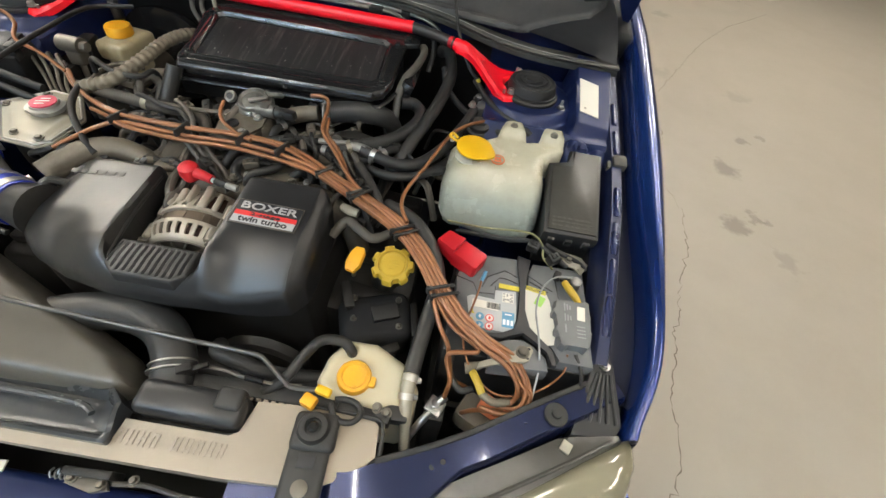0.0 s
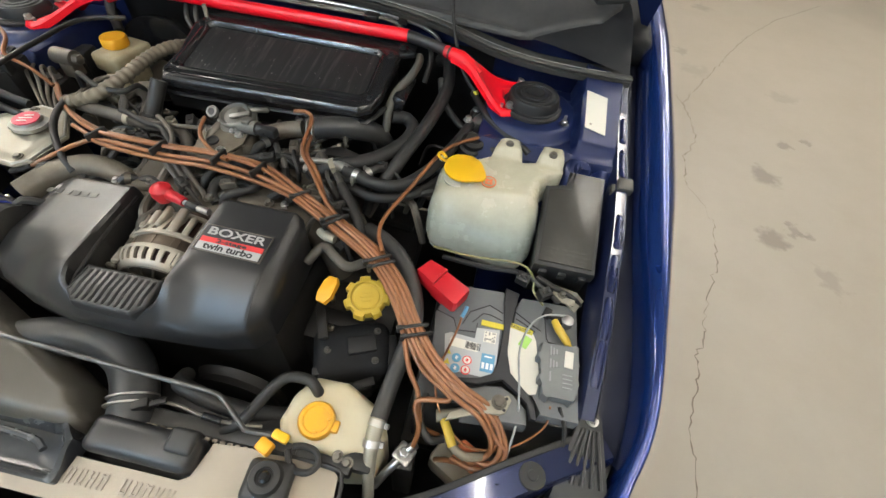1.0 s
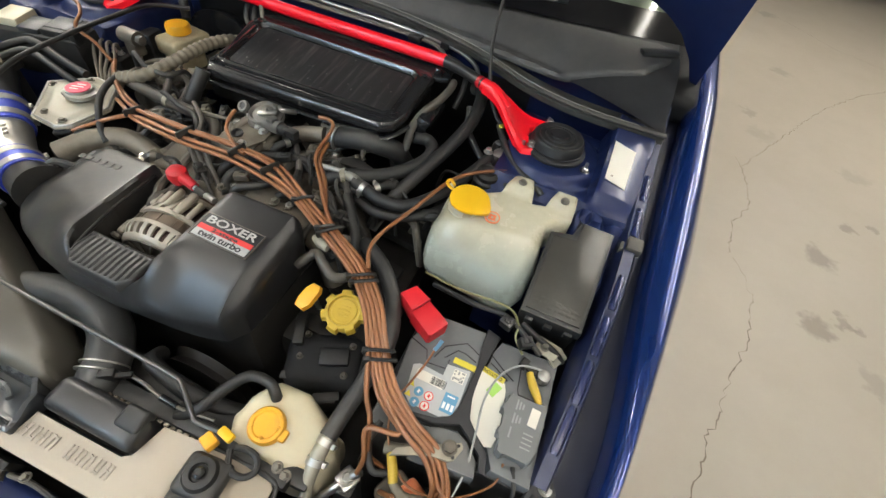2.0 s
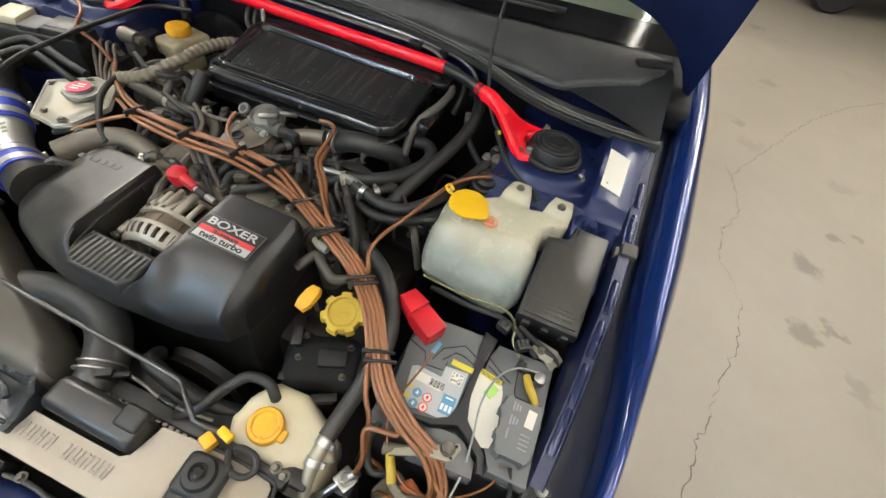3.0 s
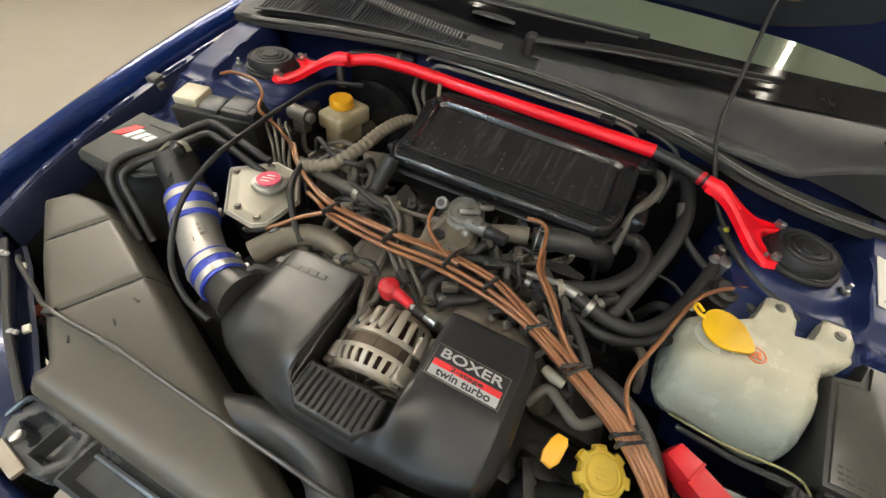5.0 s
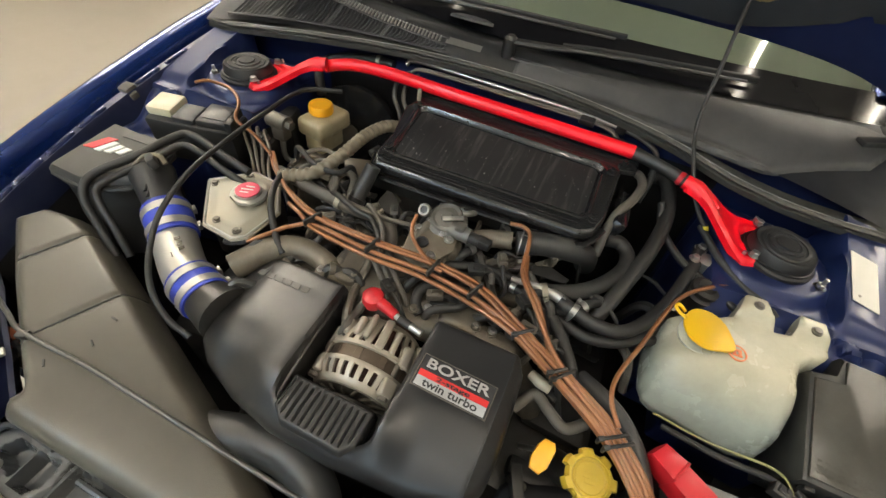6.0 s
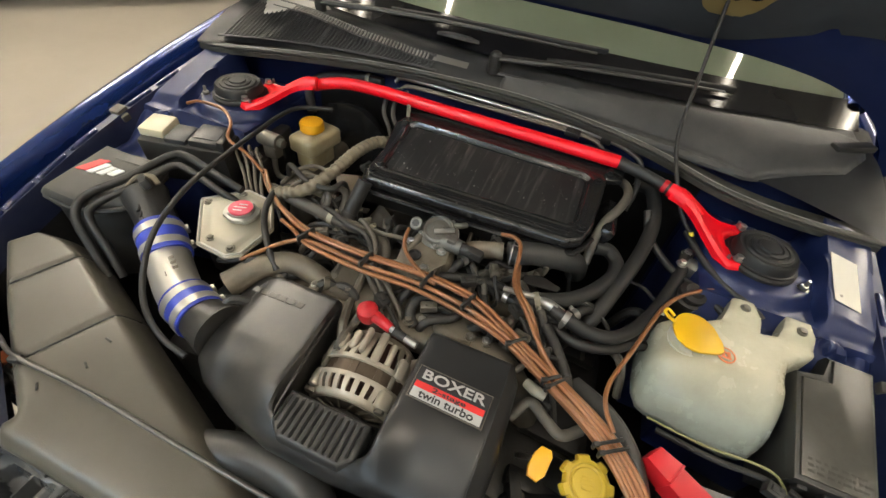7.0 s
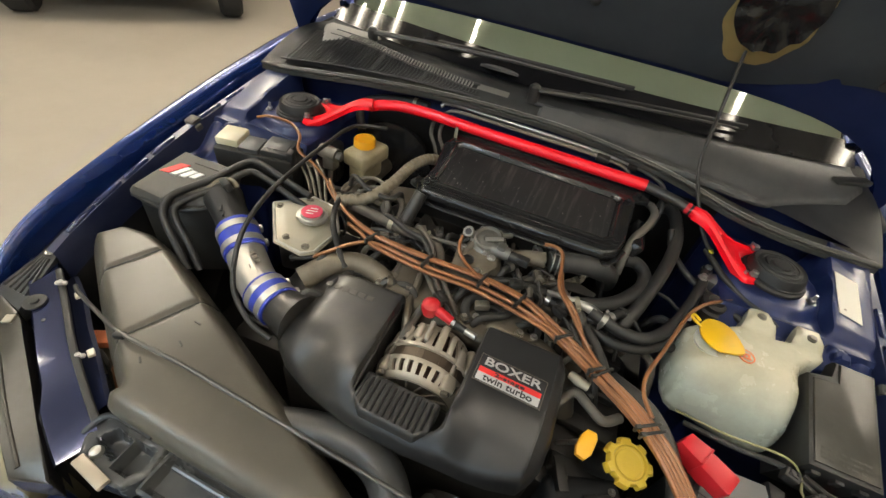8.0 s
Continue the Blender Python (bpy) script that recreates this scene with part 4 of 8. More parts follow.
    tube(b, [cowl_up(x, louvre_top(x) + v, 0.007) for x in ys(-0.60, -0.16, 9)], r, 8, 4, flat=0.6)
    part("grille_lip", b, COWLEND, cowl)
b = B()
sheet(b, [[cowl_up(x, v + 0.10 * (x + 0.17), 0.007) for x in ys(-0.165, -0.085, 6)] for v in (0.17, 0.23, 0.29)], 0.003)
part("pale_strip", b, PALECOWL, cowl, "pale scuffed strip")
b = B()
tube(b, [Vector(cowl_pt(x, 0.30)) + Vector((0, 0, 0.002)) for x in ys(-0.02, 0.40, 7)], 0.007, 8, 4, flat=0.5)
part("ridge", b, COWL, cowl)


def cowl_top(x, y):
    lo, hi = cowl_pt(x, 0)[1], cowl_pt(x, 1)[1]
    return cowl_pt(x, max(0.0, min(1.0, (y - lo) / (hi - lo))))[2]


# end covers stand partly for a pale reflection on the cowl ends
for plan, mt in (([(0.0, 0.345), (0.0, 0.365), (0.25, 0.385), (0.44, 0.425), (0.655, 0.500), (0.685, 0.470), (0.672, 0.41), (0.635, 0.355), (0.48, 0.300), (0.30, 0.315)], COWLEND),
                 ([(-0.652, 0.482), (-0.50, 0.472), (-0.51, 0.425), (-0.60, 0.360), (-0.645, 0.44)], PALEEND)):
    sde = sd_poly(plan, 0.006)
    b = B()
    shell(b, (min(p[0] for p in plan) - 0.02, max(p[0] for p in plan) + 0.02, 0.25, 0.54), 0.005, sde, lambda x, y: cowl_top(x, y) + 0.008 - rnd(sde(x, y), 0.006), lambda x, y: cowl_top(x, y) - 0.004)
    part("end_cover", b, mt, cowl, "pale grey end cover, partly a painted reflection")
b = B()
rbox(b, (0.652, 0.418, cowl_top(0.652, 0.418) + 0.012), (0.075, 0.024, 0.012), (0, -4, 25), 0.004)
part("end_notch", b, PLASTIC, cowl)
b = B()
revolve(b, [(0.055, 0), (0.052, 0.006), (0.03, 0.010), (0.006, 0.011)], pose(-0.137, 0.448, 1.022, -18, 0, 0), 32)
part("motor_bulge", b, COWL, cowl)

seal = thing("bonnet_seal", (0, 0.3, 0.95), "black rubber bonnet seal along the cowl edge", "rubber seal")
SEALPTS = [(-0.717, 0.258, 0.943), (-0.66, 0.250, 0.948), (-0.59, 0.258, 0.955), (-0.41, 0.290, 0.970), (-0.215, 0.318, 0.980), (0.0, 0.330, 0.984), (0.144, 0.326, 0.980), (0.312, 0.298, 0.970), (0.43, 0.258, 0.957),
           (0.52, 0.247, 0.948), (0.60, 0.245, 0.945), (0.66, 0.250, 0.943), (0.712, 0.258, 0.940)]
b = B()
tube(b, SEALPTS, 0.0085, 10, 5, flat=0.45)
part("bulb", b, SEAL, seal)
b = B()
sheet(b, [[Vector(p) + Vector((0, 0.004, -0.012)) for p in smooth_pts(SEALPTS, 4)], [Vector(p) + Vector((0, 0.035, 0.0)) for p in smooth_pts(SEALPTS, 4)]], 0.003)
part("carrier_strip", b, SEAL, seal)
b = B()
sheet(b, [[Vector(p) + Vector((0, dy, dz)) for p in smooth_pts(SEALPTS, 4)] for dy, dz in ((-0.004, -0.004), (-0.007, -0.007), (-0.008, -0.016))], 0.002)
part("front_lip", b, SEAL, seal)
b = B()
tube(b, [Vector(p) + Vector((0, 0.002, 0.0035)) for p in SEALPTS[1:-1]], 0.0011, 6, 4)
part("lip_bead", b, PALECOWL, seal, "thin pale grey bead")

for pts, lbl in (([(-0.03, 0.375, 1.030), (0.05, 0.385, 1.036), (0.12, 0.40, 1.040), (0.28, 0.430, 1.044), (0.42, 0.470, 1.042)], "black wiper arm parked on the windscreen"),
                 ([(-0.50, 0.44, 1.030), (-0.34, 0.445, 1.042), (-0.15, 0.448, 1.052), (0.02, 0.450, 1.056), (0.16, 0.462, 1.057)], "black wiper arm parked across the windscreen foot")):
    wp = thing("wiper", pts[0], lbl, "wiper", "wipers")
    b = B()
    tube(b, pts, [0.012, 0.010, 0.007, 0.005, 0.004], 8, 5, flat=0.6)
    part("arm", b, PLASTIC, wp)
    b = B()
    tube(b, [Vector(p) + Vector((0.02, 0.022, 0.0)) for p in pts[1:]], 0.004, 8, 4, flat=1.8)
    part("blade", b, RUBBER, wp)
    b = B()
    revolve(b, [(0.014, -0.03), (0.014, 0.006), (0.008, 0.012)], pose(*pts[0]), 16)
    part("pivot", b, PLASTIC, wp)

# ---------- engine and what carries it ----------
engine = thing("engine", (0, -0.1, 0.36), "dark grimy flat-four engine block and gearbox deep in the bay", "engine")
b = B()
rbox(b, (0.01, -0.14, 0.56), (0.44, 0.42, 0.40), bev=0.03)
rbox(b, (0.0, 0.16, 0.56), (0.36, 0.22, 0.42), bev=0.04)
part("block", b, DARKMET, engine)
for s in (1, -1):
    b = B()
    rbox(b, (s * 0.28, -0.13, 0.58), (0.16, 0.34, 0.20), (0, s * 8, 0), bev=0.02)
    head = part("cylinder_head", b, DARKMET, engine)
    for k in range(4):
        b = B()
        rbox(b, (s * 0.30, -0.26 + k * 0.085, 0.69), (0.10, 0.03, 0.02), (0, s * 8, 0), bev=0.006)
        part("head_rib", b, DARKMET, head)
for nm, c, sz, rz, bv in (("intake_manifold", (0.02, -0.10, 0.79), (0.26, 0.17, 0.05), 0, 0.02), ("manifold_boss", (-0.09, -0.12, 0.81), (0.06, 0.10, 0.03), 0, 0.012),
                          ("manifold_boss", (0.11, -0.12, 0.805), (0.07, 0.09, 0.04), 0, 0.015), ("throttle_flange", (0.02, -0.04, 0.835), (0.08, 0.06, 0.05), 15, 0.012)):
    b = B()
    rbox(b, c, sz, (0, 0, rz), bev=bv, seg=3)
    part(nm, b, ALUCAST, engine, "grimy cast aluminium")
for x, y in ((-0.105, -0.085), (-0.07, -0.155), (0.09, -0.085), (0.135, -0.15), (0.04, -0.165), (-0.03, -0.08)):
    b = B()
    hexbolt(b, (x, y, 0.824), 0.0055, 0.006)
    part("manifold_bolt", b, GRIMEPIPE, engine)
for s in (1, -1):
    for y in (-0.15, -0.05):
        b = B()
        tube(b, [(0.02 + s * 0.10, y, 0.80), (0.02 + s * 0.16, y, 0.80), (0.02 + s * 0.21, y - 0.01, 0.76), (0.02 + s * 0.235, y - 0.02, 0.70)], 0.02, 10, 5)
        part("intake_runner", b, ALUCAST, engine)
for y, r in ((-0.39, 0.075), (-0.37, 0.05)):
    b = B()
    revolve(b, [(r, -0.012), (r * 0.9, 0.0), (r, 0.012)], axis((0.15 if r > 0.06 else -0.12, y, 0.62), (0, 1, 0)), 28)
    part("belt_pulley", b, DARKMET, engine)
b = B()
rbox(b, (0.318, -0.30, 0.655), (0.125, 0.09, 0.10), (10, 0, 20), bev=0.022, seg=4)
part("cam_cover", b, MATSHADE, engine)
b = B()
rbox(b, (0.335, -0.300, 0.707), (0.046, 0.028, 0.012), (10, 0, 24), bev=0.003)
part("name_plate", b, DARKMET, engine)
for p in ((0.285, -0.320, 0.703), (0.362, -0.318, 0.700), (0.352, -0.272, 0.708), (0.278, -0.285, 0.710)):
    b = B()
    hexbolt(b, p, 0.004, 0.006)
    part("cover_bolt", b, GRIMEPIPE, engine)
for x, y, z, w, h, a in ((0.268, -0.290, 0.728, 0.016, 0.050, 24), (0.300, -0.345, 0.690, 0.060, 0.012, 18), (0.385, -0.300, 0.700, 0.012, 0.060, 14), (0.350, -0.352, 0.680, 0.040, 0.014, 30)):
    b = B()
    rbox(b, (x, y, z), (w, h, 0.006), (8, 0, a), 0.0015)
    rbox(b, (x, y, z - 0.03), (w * 0.7, h * 0.7, 0.06), (8, 0, a), 0.0015)
    part("black_ledge", b, DARKMET, engine)

# ---------- engine cover ----------
cover = thing("engine_cover", (0.02, -0.3, 0.76), "satin black plastic engine cover with a badge and a ribbed grille", "engine cover")
OUT = sd_poly([(-0.222, -0.190), (-0.15, -0.188), (-0.07, -0.194), (0.085, -0.188), (0.208, -0.187), (0.217, -0.20), (0.221, -0.30), (0.219, -0.338), (0.203, -0.362), (0.165, -0.373), (0.131, -0.379), (0.04, -0.388), (-0.05, -0.386),
               (-0.12, -0.373), (-0.176, -0.352), (-0.206, -0.330), (-0.226, -0.29)], 0.005)
USLOT = sd_poly([(-0.046, -0.10), (0.072, -0.10), (0.066, -0.350), (0.052, -0.358), (-0.028, -0.358), (-0.040, -0.350)], 0.016)


def cover_sd(x, y):
    return max(OUT(x, y), -USLOT(x, y))


def cover_z(x, y):
    z = 0.850 + 0.06 * (y + 0.19)
    z += 0.008 * step01(0.06, 0.10, x) - 0.125 * max(0.0, -0.065 - x)
    # the whole front rolls down, the outer lobes from further back than the part ahead of the grille
    lobe = step01(0.075, 0.135, x) + step01(-0.07, -0.15, x)
    z -= lobe * 0.058 * max(0.0, min(1.0, (-0.290 - y) / 0.10)) ** 1.7 + (1 - lobe) * 0.058 * max(0.0, min(1.0, (-0.335 - y) / 0.065)) ** 1.6
    z -= 0.030 * max(0.0, min(1.0, (-0.165 - x) / 0.07)) ** 1.6
    # the creased flank: a thin step, then a flat face sloping away
    e = x - (0.203 + 0.012 * (y + 0.21))
    z -= 0.003 * step01(0.0, 0.004, e) + 0.85 * max(0.0, e - 0.003)
    return z - rnd(OUT(x, y), 0.010) - rnd(-USLOT(x, y), 0.0045)


b = B()
shell(b, (-0.28, 0.30, -0.46, -0.16), 0.0032, cover_sd, cover_z, lambda x, y: 0.772 - 0.012 * step01(0.05, 0.2, x))
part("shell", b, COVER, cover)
# inner flange of the slot, a step below its edge
for s0, s1 in (((-0.0605, -0.200), (-0.0545, -0.372)), ((0.086, -0.372), (0.088, -0.200))):
    b = B()
    tube(b, [(s0[0], s0[1], cover_z(*s0) - 0.016), ((s0[0] + s1[0]) / 2, (s0[1] + s1[1]) / 2, 0.827), (s1[0], s1[1], 0.810)], 0.0032, 8, 4)
    part("slot_flange", b, COVER, cover, "inner flange of the slot")
b = B()
tube(b, [(x, y, cover_z(x, y) + 0.0002) for x, y in ((0.2045, -0.205), (0.2045, -0.23), (0.204, -0.26), (0.2035, -0.30), (0.203, -0.335), (0.203, -0.350), (0.2025, -0.362))], 0.0008, 6, 3)
part("crease", b, INK, cover, "dark moulded crease down the side")
# ribbed grille block, which stands proud of the front
b = B()
GP = sd_poly([(-0.046, -0.328), (0.066, -0.328), (0.066, -0.368), (0.052, -0.381), (-0.030, -0.381), (-0.046, -0.368)], 0.003)
RIBP = 0.0093


def grille_z(x, y):
    z = 0.8235 - 0.0022 * step01(-0.352, -0.375, y)
    s = GP(x, y)
    inside = step01(-0.004, -0.009, s)
    u = ((x + 0.041) / RIBP) % 1.0
    z -= inside * 0.0042 * step01(0.62, 0.72, u) * step01(1.0, 0.90, u)
    return z - rnd(s, 0.006)


shell(b, (-0.055, 0.075, -0.39, -0.32), 0.00155, GP, grille_z, 0.795)
part("grille_panel", b, RIBBLACK, cover, "finely ribbed black grille panel")
# badge on the right lobe
nrm_pose = plane_pose((0.1445, -0.263, cover_z(0.1445, -0.263) + 0.0012), (1, -0.025, 0.01), (0.03, 1, 0.10))
b = B()
rbox(b, (0, 0, 0), (0.100, 0.045, 0.002), bev=0.0008)
bmesh.ops.transform(b, matrix=nrm_pose, verts=b.verts[:])
badge = part("badge", b, INK, cover, "black badge with silver letters, red and white bands")
for nm, c, s, mt in (("silver_border", (0, 0.0218, 0), (0.101, 0.0012, 0.003), GRIMEPIPE), ("silver_border", (0, -0.0218, 0), (0.101, 0.0012, 0.003), GRIMEPIPE),
                     ("silver_border", (0.0502, 0, 0), (0.0012, 0.045, 0.003), GRIMEPIPE), ("silver_border", (-0.0502, 0, 0), (0.0012, 0.045, 0.003), GRIMEPIPE),
                     ("red_band", (0, -0.0030, 0.0012), (0.094, 0.0085, 0.0012), LRED), ("white_band", (0, -0.0138, 0.0012), (0.094, 0.0128, 0.0012), LABELGREY)):
    b = B()
    rbox(b, c, s, bev=0.0003, seg=1)
    bmesh.ops.transform(b, matrix=nrm_pose, verts=b.verts[:])
    part(nm, b, mt, badge)
for txt, size, y, mt, sx in (("BOXER", 0.0178, 0.0112, BADGEINK, 1.52), ("2-stage", 0.0080, -0.0034, INK, 2.0), ("twin turbo", 0.0142, -0.0138, INK, 1.20)):
    b = words(txt, size, nrm_pose @ Matrix.Translation((0, y, 0.0022)) @ Matrix.Diagonal((sx, 1, 1, 1)))
    part("lettering", b, mt, badge)
# worn maker's mark as a row of low raised blocks on the left lobe
b = B()
mk = plane_pose((-0.148, -0.222, cover_z(-0.148, -0.222) + 0.0002), (1, -0.02, 0.12), (0, 1, 0.06))
for k in range(6):
    q = bmesh.new()
    rbox(q, (0, 0, 0), (0.0125, 0.0095, 0.0010), (0, 0, 0), 0.0004, 1)
    put(b, q, mk @ pose(-0.04 + k * 0.016, 0, 0.0002))
part("embossed_mark", b, EMBOSS, cover, "row of worn embossed blocks")

# ---------- alternator ----------
alt = thing("alternator", (0.02, -0.26, 0.70), "dull aluminium alternator with slotted housings and a brown stator", "alternator")
AM = axis((0.012, -0.185, 0.765), (0.07, -1, -0.04)) @ Matrix.Diagonal((1.10, 1.0, 1.0, 1))


def slotted(profile, rows, n, duty, m, thick=0.004, turn=0.0):
    """A turned casting wall through (radius, height) points; between the given rows of points it has n slots of the width duty."""
    b = bmesh.new()
    per = 6
    cut = round(per * duty)
    seg = n * per
    R = [[b.verts.new((r * math.cos(a), r * math.sin(a), z)) for a in (2 * math.pi * k / seg + turn for k in range(seg))] for r, z in profile]
    for i, (p, q) in enumerate(zip(R, R[1:])):
        for k in range(seg):
            if rows[0] <= i < rows[1] and k % per < cut:
                continue
            b.faces.new((p[k], p[(k + 1) % seg], q[(k + 1) % seg], q[k]))
    bmesh.ops.recalc_face_normals(b, faces=b.faces[:])
    bmesh.ops.solidify(b, geom=b.faces[:], thickness=thick)
    bmesh.ops.transform(b, matrix=m, verts=b.verts[:])
    return b


b = B()
revolve(b, [(0.040, 0.0), (0.050, 0.012), (0.054, 0.066), (0.054, 0.090), (0.050, 0.112), (0.03, 0.116)], AM, 32)
part("rotor_case", b, BROWNDARK, alt)
b = B()
revolve(b, [(0.058, 0.066), (0.0640, 0.067), (0.0640, 0.089), (0.058, 0.090)], AM, 48)
for k in range(12):
    bb = B()
    rbox(bb, (0.0640, 0, 0.078), (0.0014, 0.010, 0.021), bev=0.0005, seg=1)
    put(b, bb, AM @ pose(0, 0, 0, 0, 0, 30 * k + 9))
part("stator", b, BROWNMET, alt, "brown laminated stator ring")
part("front_housing", slotted([(0.0625, 0.087), (0.0690, 0.088), (0.0695, 0.0925), (0.0685, 0.095), (0.0675, 0.101), (0.0650, 0.107), (0.0615, 0.112), (0.0600, 0.116), (0.0560, 0.120), (0.0520, 0.121)], (3, 6), 32, 0.5, AM), ALUFIN, alt,
     "slotted cast aluminium front housing")
part("rear_housing", slotted([(0.0625, 0.068), (0.0685, 0.067), (0.0690, 0.061), (0.0680, 0.057), (0.0665, 0.049), (0.0640, 0.040), (0.0600, 0.032), (0.0570, 0.020), (0.050, 0.010), (0.038, 0.004), (0.020, 0.003)], (2, 7), 26, 0.5, AM), ALUFIN, alt,
     "slotted cast aluminium rear housing")
b = B()
revolve(b, [(0.0530, 0.112), (0.0565, 0.1185), (0.0530, 0.122), (0.0490, 0.119)], AM, 48)
part("front_ring", b, GRIMEPIPE, alt)
for k in range(14):
    b = B()
    bb = B()
    tube(bb, [(0.052, 0, 0.119), (0.040, 0.004, 0.1205), (0.026, 0.006, 0.122)], [0.0026, 0.0022, 0.0022], 6, 3)
    put(b, bb, AM @ pose(0, 0, 0, 0, 0, 25.7 * k))
    part("front_spoke", b, GRIMEPIPE, alt)
UPA = math.degrees(math.atan2((AM.to_3x3() @ Vector((0, 1, 0))).z, (AM.to_3x3() @ Vector((1, 0, 0))).z))
SPIN = 1 if (AM.to_3x3() @ Vector((math.cos(radians(UPA + 90)), math.sin(radians(UPA + 90)), 0))).x > 0 else -1
# lugs and through-bolt bosses: angle from straight up towards +x, distance along the axis, length, width, height
for ang, zz, ln, wd, hh in ((38, 0.104, 0.026, 0.020, 0.012), (42, 0.054, 0.032, 0.014, 0.011), (24, 0.044, 0.036, 0.008, 0.011), (9, 0.040, 0.048, 0.012, 0.010), (-9, 0.036, 0.040, 0.008, 0.012), (-22, 0.038, 0.030, 0.010, 0.009), (60, 0.046, 0.046, 0.012, 0.012), (-52, 0.100, 0.026, 0.014, 0.010), (-52, 0.054, 0.028, 0.012, 0.009), (-36, 0.042, 0.026, 0.007, 0.010)):
    b = B()
    bb = B()
    rbox(bb, (0.0665, 0, zz), (hh, wd, ln), (0, 0, 0), 0.0035, 3)
    put(b, bb, AM @ pose(0, 0, 0, 0, 0, UPA + SPIN * ang))
    part("mounting_lug", b, ALUFIN, alt)
for ang in (38, -52):
    b = B()
    bb = B()
    tube(bb, [(0.0655, 0, 0.066), (0.0655, 0, 0.092)], 0.0034, 8, 1)
    put(b, bb, AM @ pose(0, 0, 0, 0, 0, UPA + SPIN * ang))
    bolt = part("through_bolt", b, GRIMEPIPE, alt)
    b = B()
    revolve(b, [(0.0065, 0.0), (0.0065, 0.005), (0.005, 0.006)], AM @ pose(0, 0, 0, 0, 0, UPA + SPIN * ang) @ pose(0.0665, 0, 0.117), 6)
    part("bolt_head", b, GRIMEPIPE, bolt)
b = B()
revolve(b, [(0.02, 0.120), (0.038, 0.128), (0.038, 0.146), (0.032, 0.137), (0.038, 0.148), (0.038, 0.154), (0.02, 0.156)], AM, 32)
part("pulley", b, DARKMET, alt)
boot = thing("terminal_boot", (-0.01, -0.19, 0.83), "red rubber boot on the alternator cable", "cable boot")
b = B()
revolve(b, [(0.003, -0.018), (0.012, -0.0145), (0.0160, -0.002), (0.0150, 0.008), (0.0095, 0.0135), (0.003, 0.015)], pose(-0.012, -0.194, 0.850), 24)
tube(b, [(-0.010, -0.194, 0.851), (0.010, -0.198, 0.850), (0.030, -0.203, 0.848)], [0.0095, 0.0085, 0.0072], 14, 4)
part("boot", b, REDCAP, boot)
b = B()
tube(b, [(0.030, -0.203, 0.848), (0.037, -0.205, 0.848)], 0.0045, 12, 1)
part("pale_ferrule", b, LABELGREY, boot)
b = B()
tube(b, [(0.036, -0.205, 0.848), (0.055, -0.208, 0.847)], 0.006, 12, 1)
part("cable_sleeve", b, RUBBER, boot)
b = B()
tube(b, [(0.054, -0.208, 0.847), (0.074, -0.211, 0.846)], 0.0052, 10, 4, wave=0.14, pitch=0.005)
part("braided_end", b, STEEL, boot)

# ---------- intercooler ----------
ic = thing("intercooler", (0.05, 0.14, 0.80), "glossy black top-mount intercooler with a dusty recessed lid", "intercooler")


def ic_z(x, y):
    return 0.9035 + 0.19 * (y - 0.05) - 0.002 * (x - 0.05)


PLAN = [(-0.140, 0.036), (0.222, 0.048), (0.242, 0.060), (0.251, 0.092), (0.255, 0.205), (0.244, 0.216), (-0.150, 0.212), (-0.160, 0.19), (-0.146, 0.11), (-0.150, 0.060)]
sdic = sd_poly(PLAN, 0.006)
RECESS = sd_poly([(-0.122, 0.070), (0.216, 0.080), (0.226, 0.090), (0.225, 0.192), (0.217, 0.199), (-0.126, 0.199), (-0.133, 0.192), (-0.130, 0.078)], 0.003)


def ic_h(x, y):
    s = RECESS(x, y)
    z = ic_z(x, y) - 0.0065 * step01(0.0015, -0.0035, s) + 0.0022 * step01(0.009, 0.004, s) * step01(-0.002, 0.002, s)
    z += 0.0018 * step01(0.006, 0.0, abs(sdic(x, y) + 0.014)) * step01(0.075, 0.055, y)
    return z - rnd(sdic(x, y), 0.007)


b = B()
shell(b, (-0.19, 0.28, 0.02, 0.24), 0.0026, sdic, ic_h, lambda x, y: ic_z(x, y) - 0.016)
part("lid", b, GLOSS, ic)
b = B()
PAN = sd_poly([(-0.119, 0.073), (0.213, 0.083), (0.222, 0.092), (0.221, 0.189), (0.214, 0.195), (-0.123, 0.195), (-0.129, 0.189), (-0.126, 0.081)], 0.001)
shell(b, (-0.14, 0.23, 0.06, 0.21), 0.004, PAN, lambda x, y: ic_z(x, y) - 0.0058 + 0.0002 * math.sin(2 * math.pi * x / 0.021) * step01(-0.002, -0.012, PAN(x, y)), None)
part("recessed_panel", b, LIDBLACK, ic, "dusty black panel with dried water marks")
b = B()
tube(b, [(x, y, ic_z(x, y) - 0.026) for x, y in ((-0.165, 0.075), (-0.152, 0.040), (-0.130, 0.029), (0.05, 0.034), (0.215, 0.041), (0.245, 0.054), (0.262, 0.090))], 0.0062, 8, 5, flat=0.6)
part("lower_flange", b, GLOSS, ic, "black lower flange with a worn edge")
b = B()
prism(b, [(-0.155, 0.044), (0.22, 0.054), (0.25, 0.09), (0.255, 0.21), (-0.155, 0.206)], lambda x, y: ic_z(x, y) - 0.07, lambda x, y: ic_z(x, y) - 0.014, 0)
part("core", b, DARKMET, ic)
b = B()
prism(b, [(-0.155, 0.210), (0.26, 0.213), (0.285, 0.222), (0.285, 0.262), (0.24, 0.250), (-0.12, 0.246), (-0.16, 0.232)], lambda x, y: ic_z(x, y) - 0.014, lambda x, y: ic_z(x, y) - 0.005, 0.002)
part("rear_flange", b, GLOSS, ic)
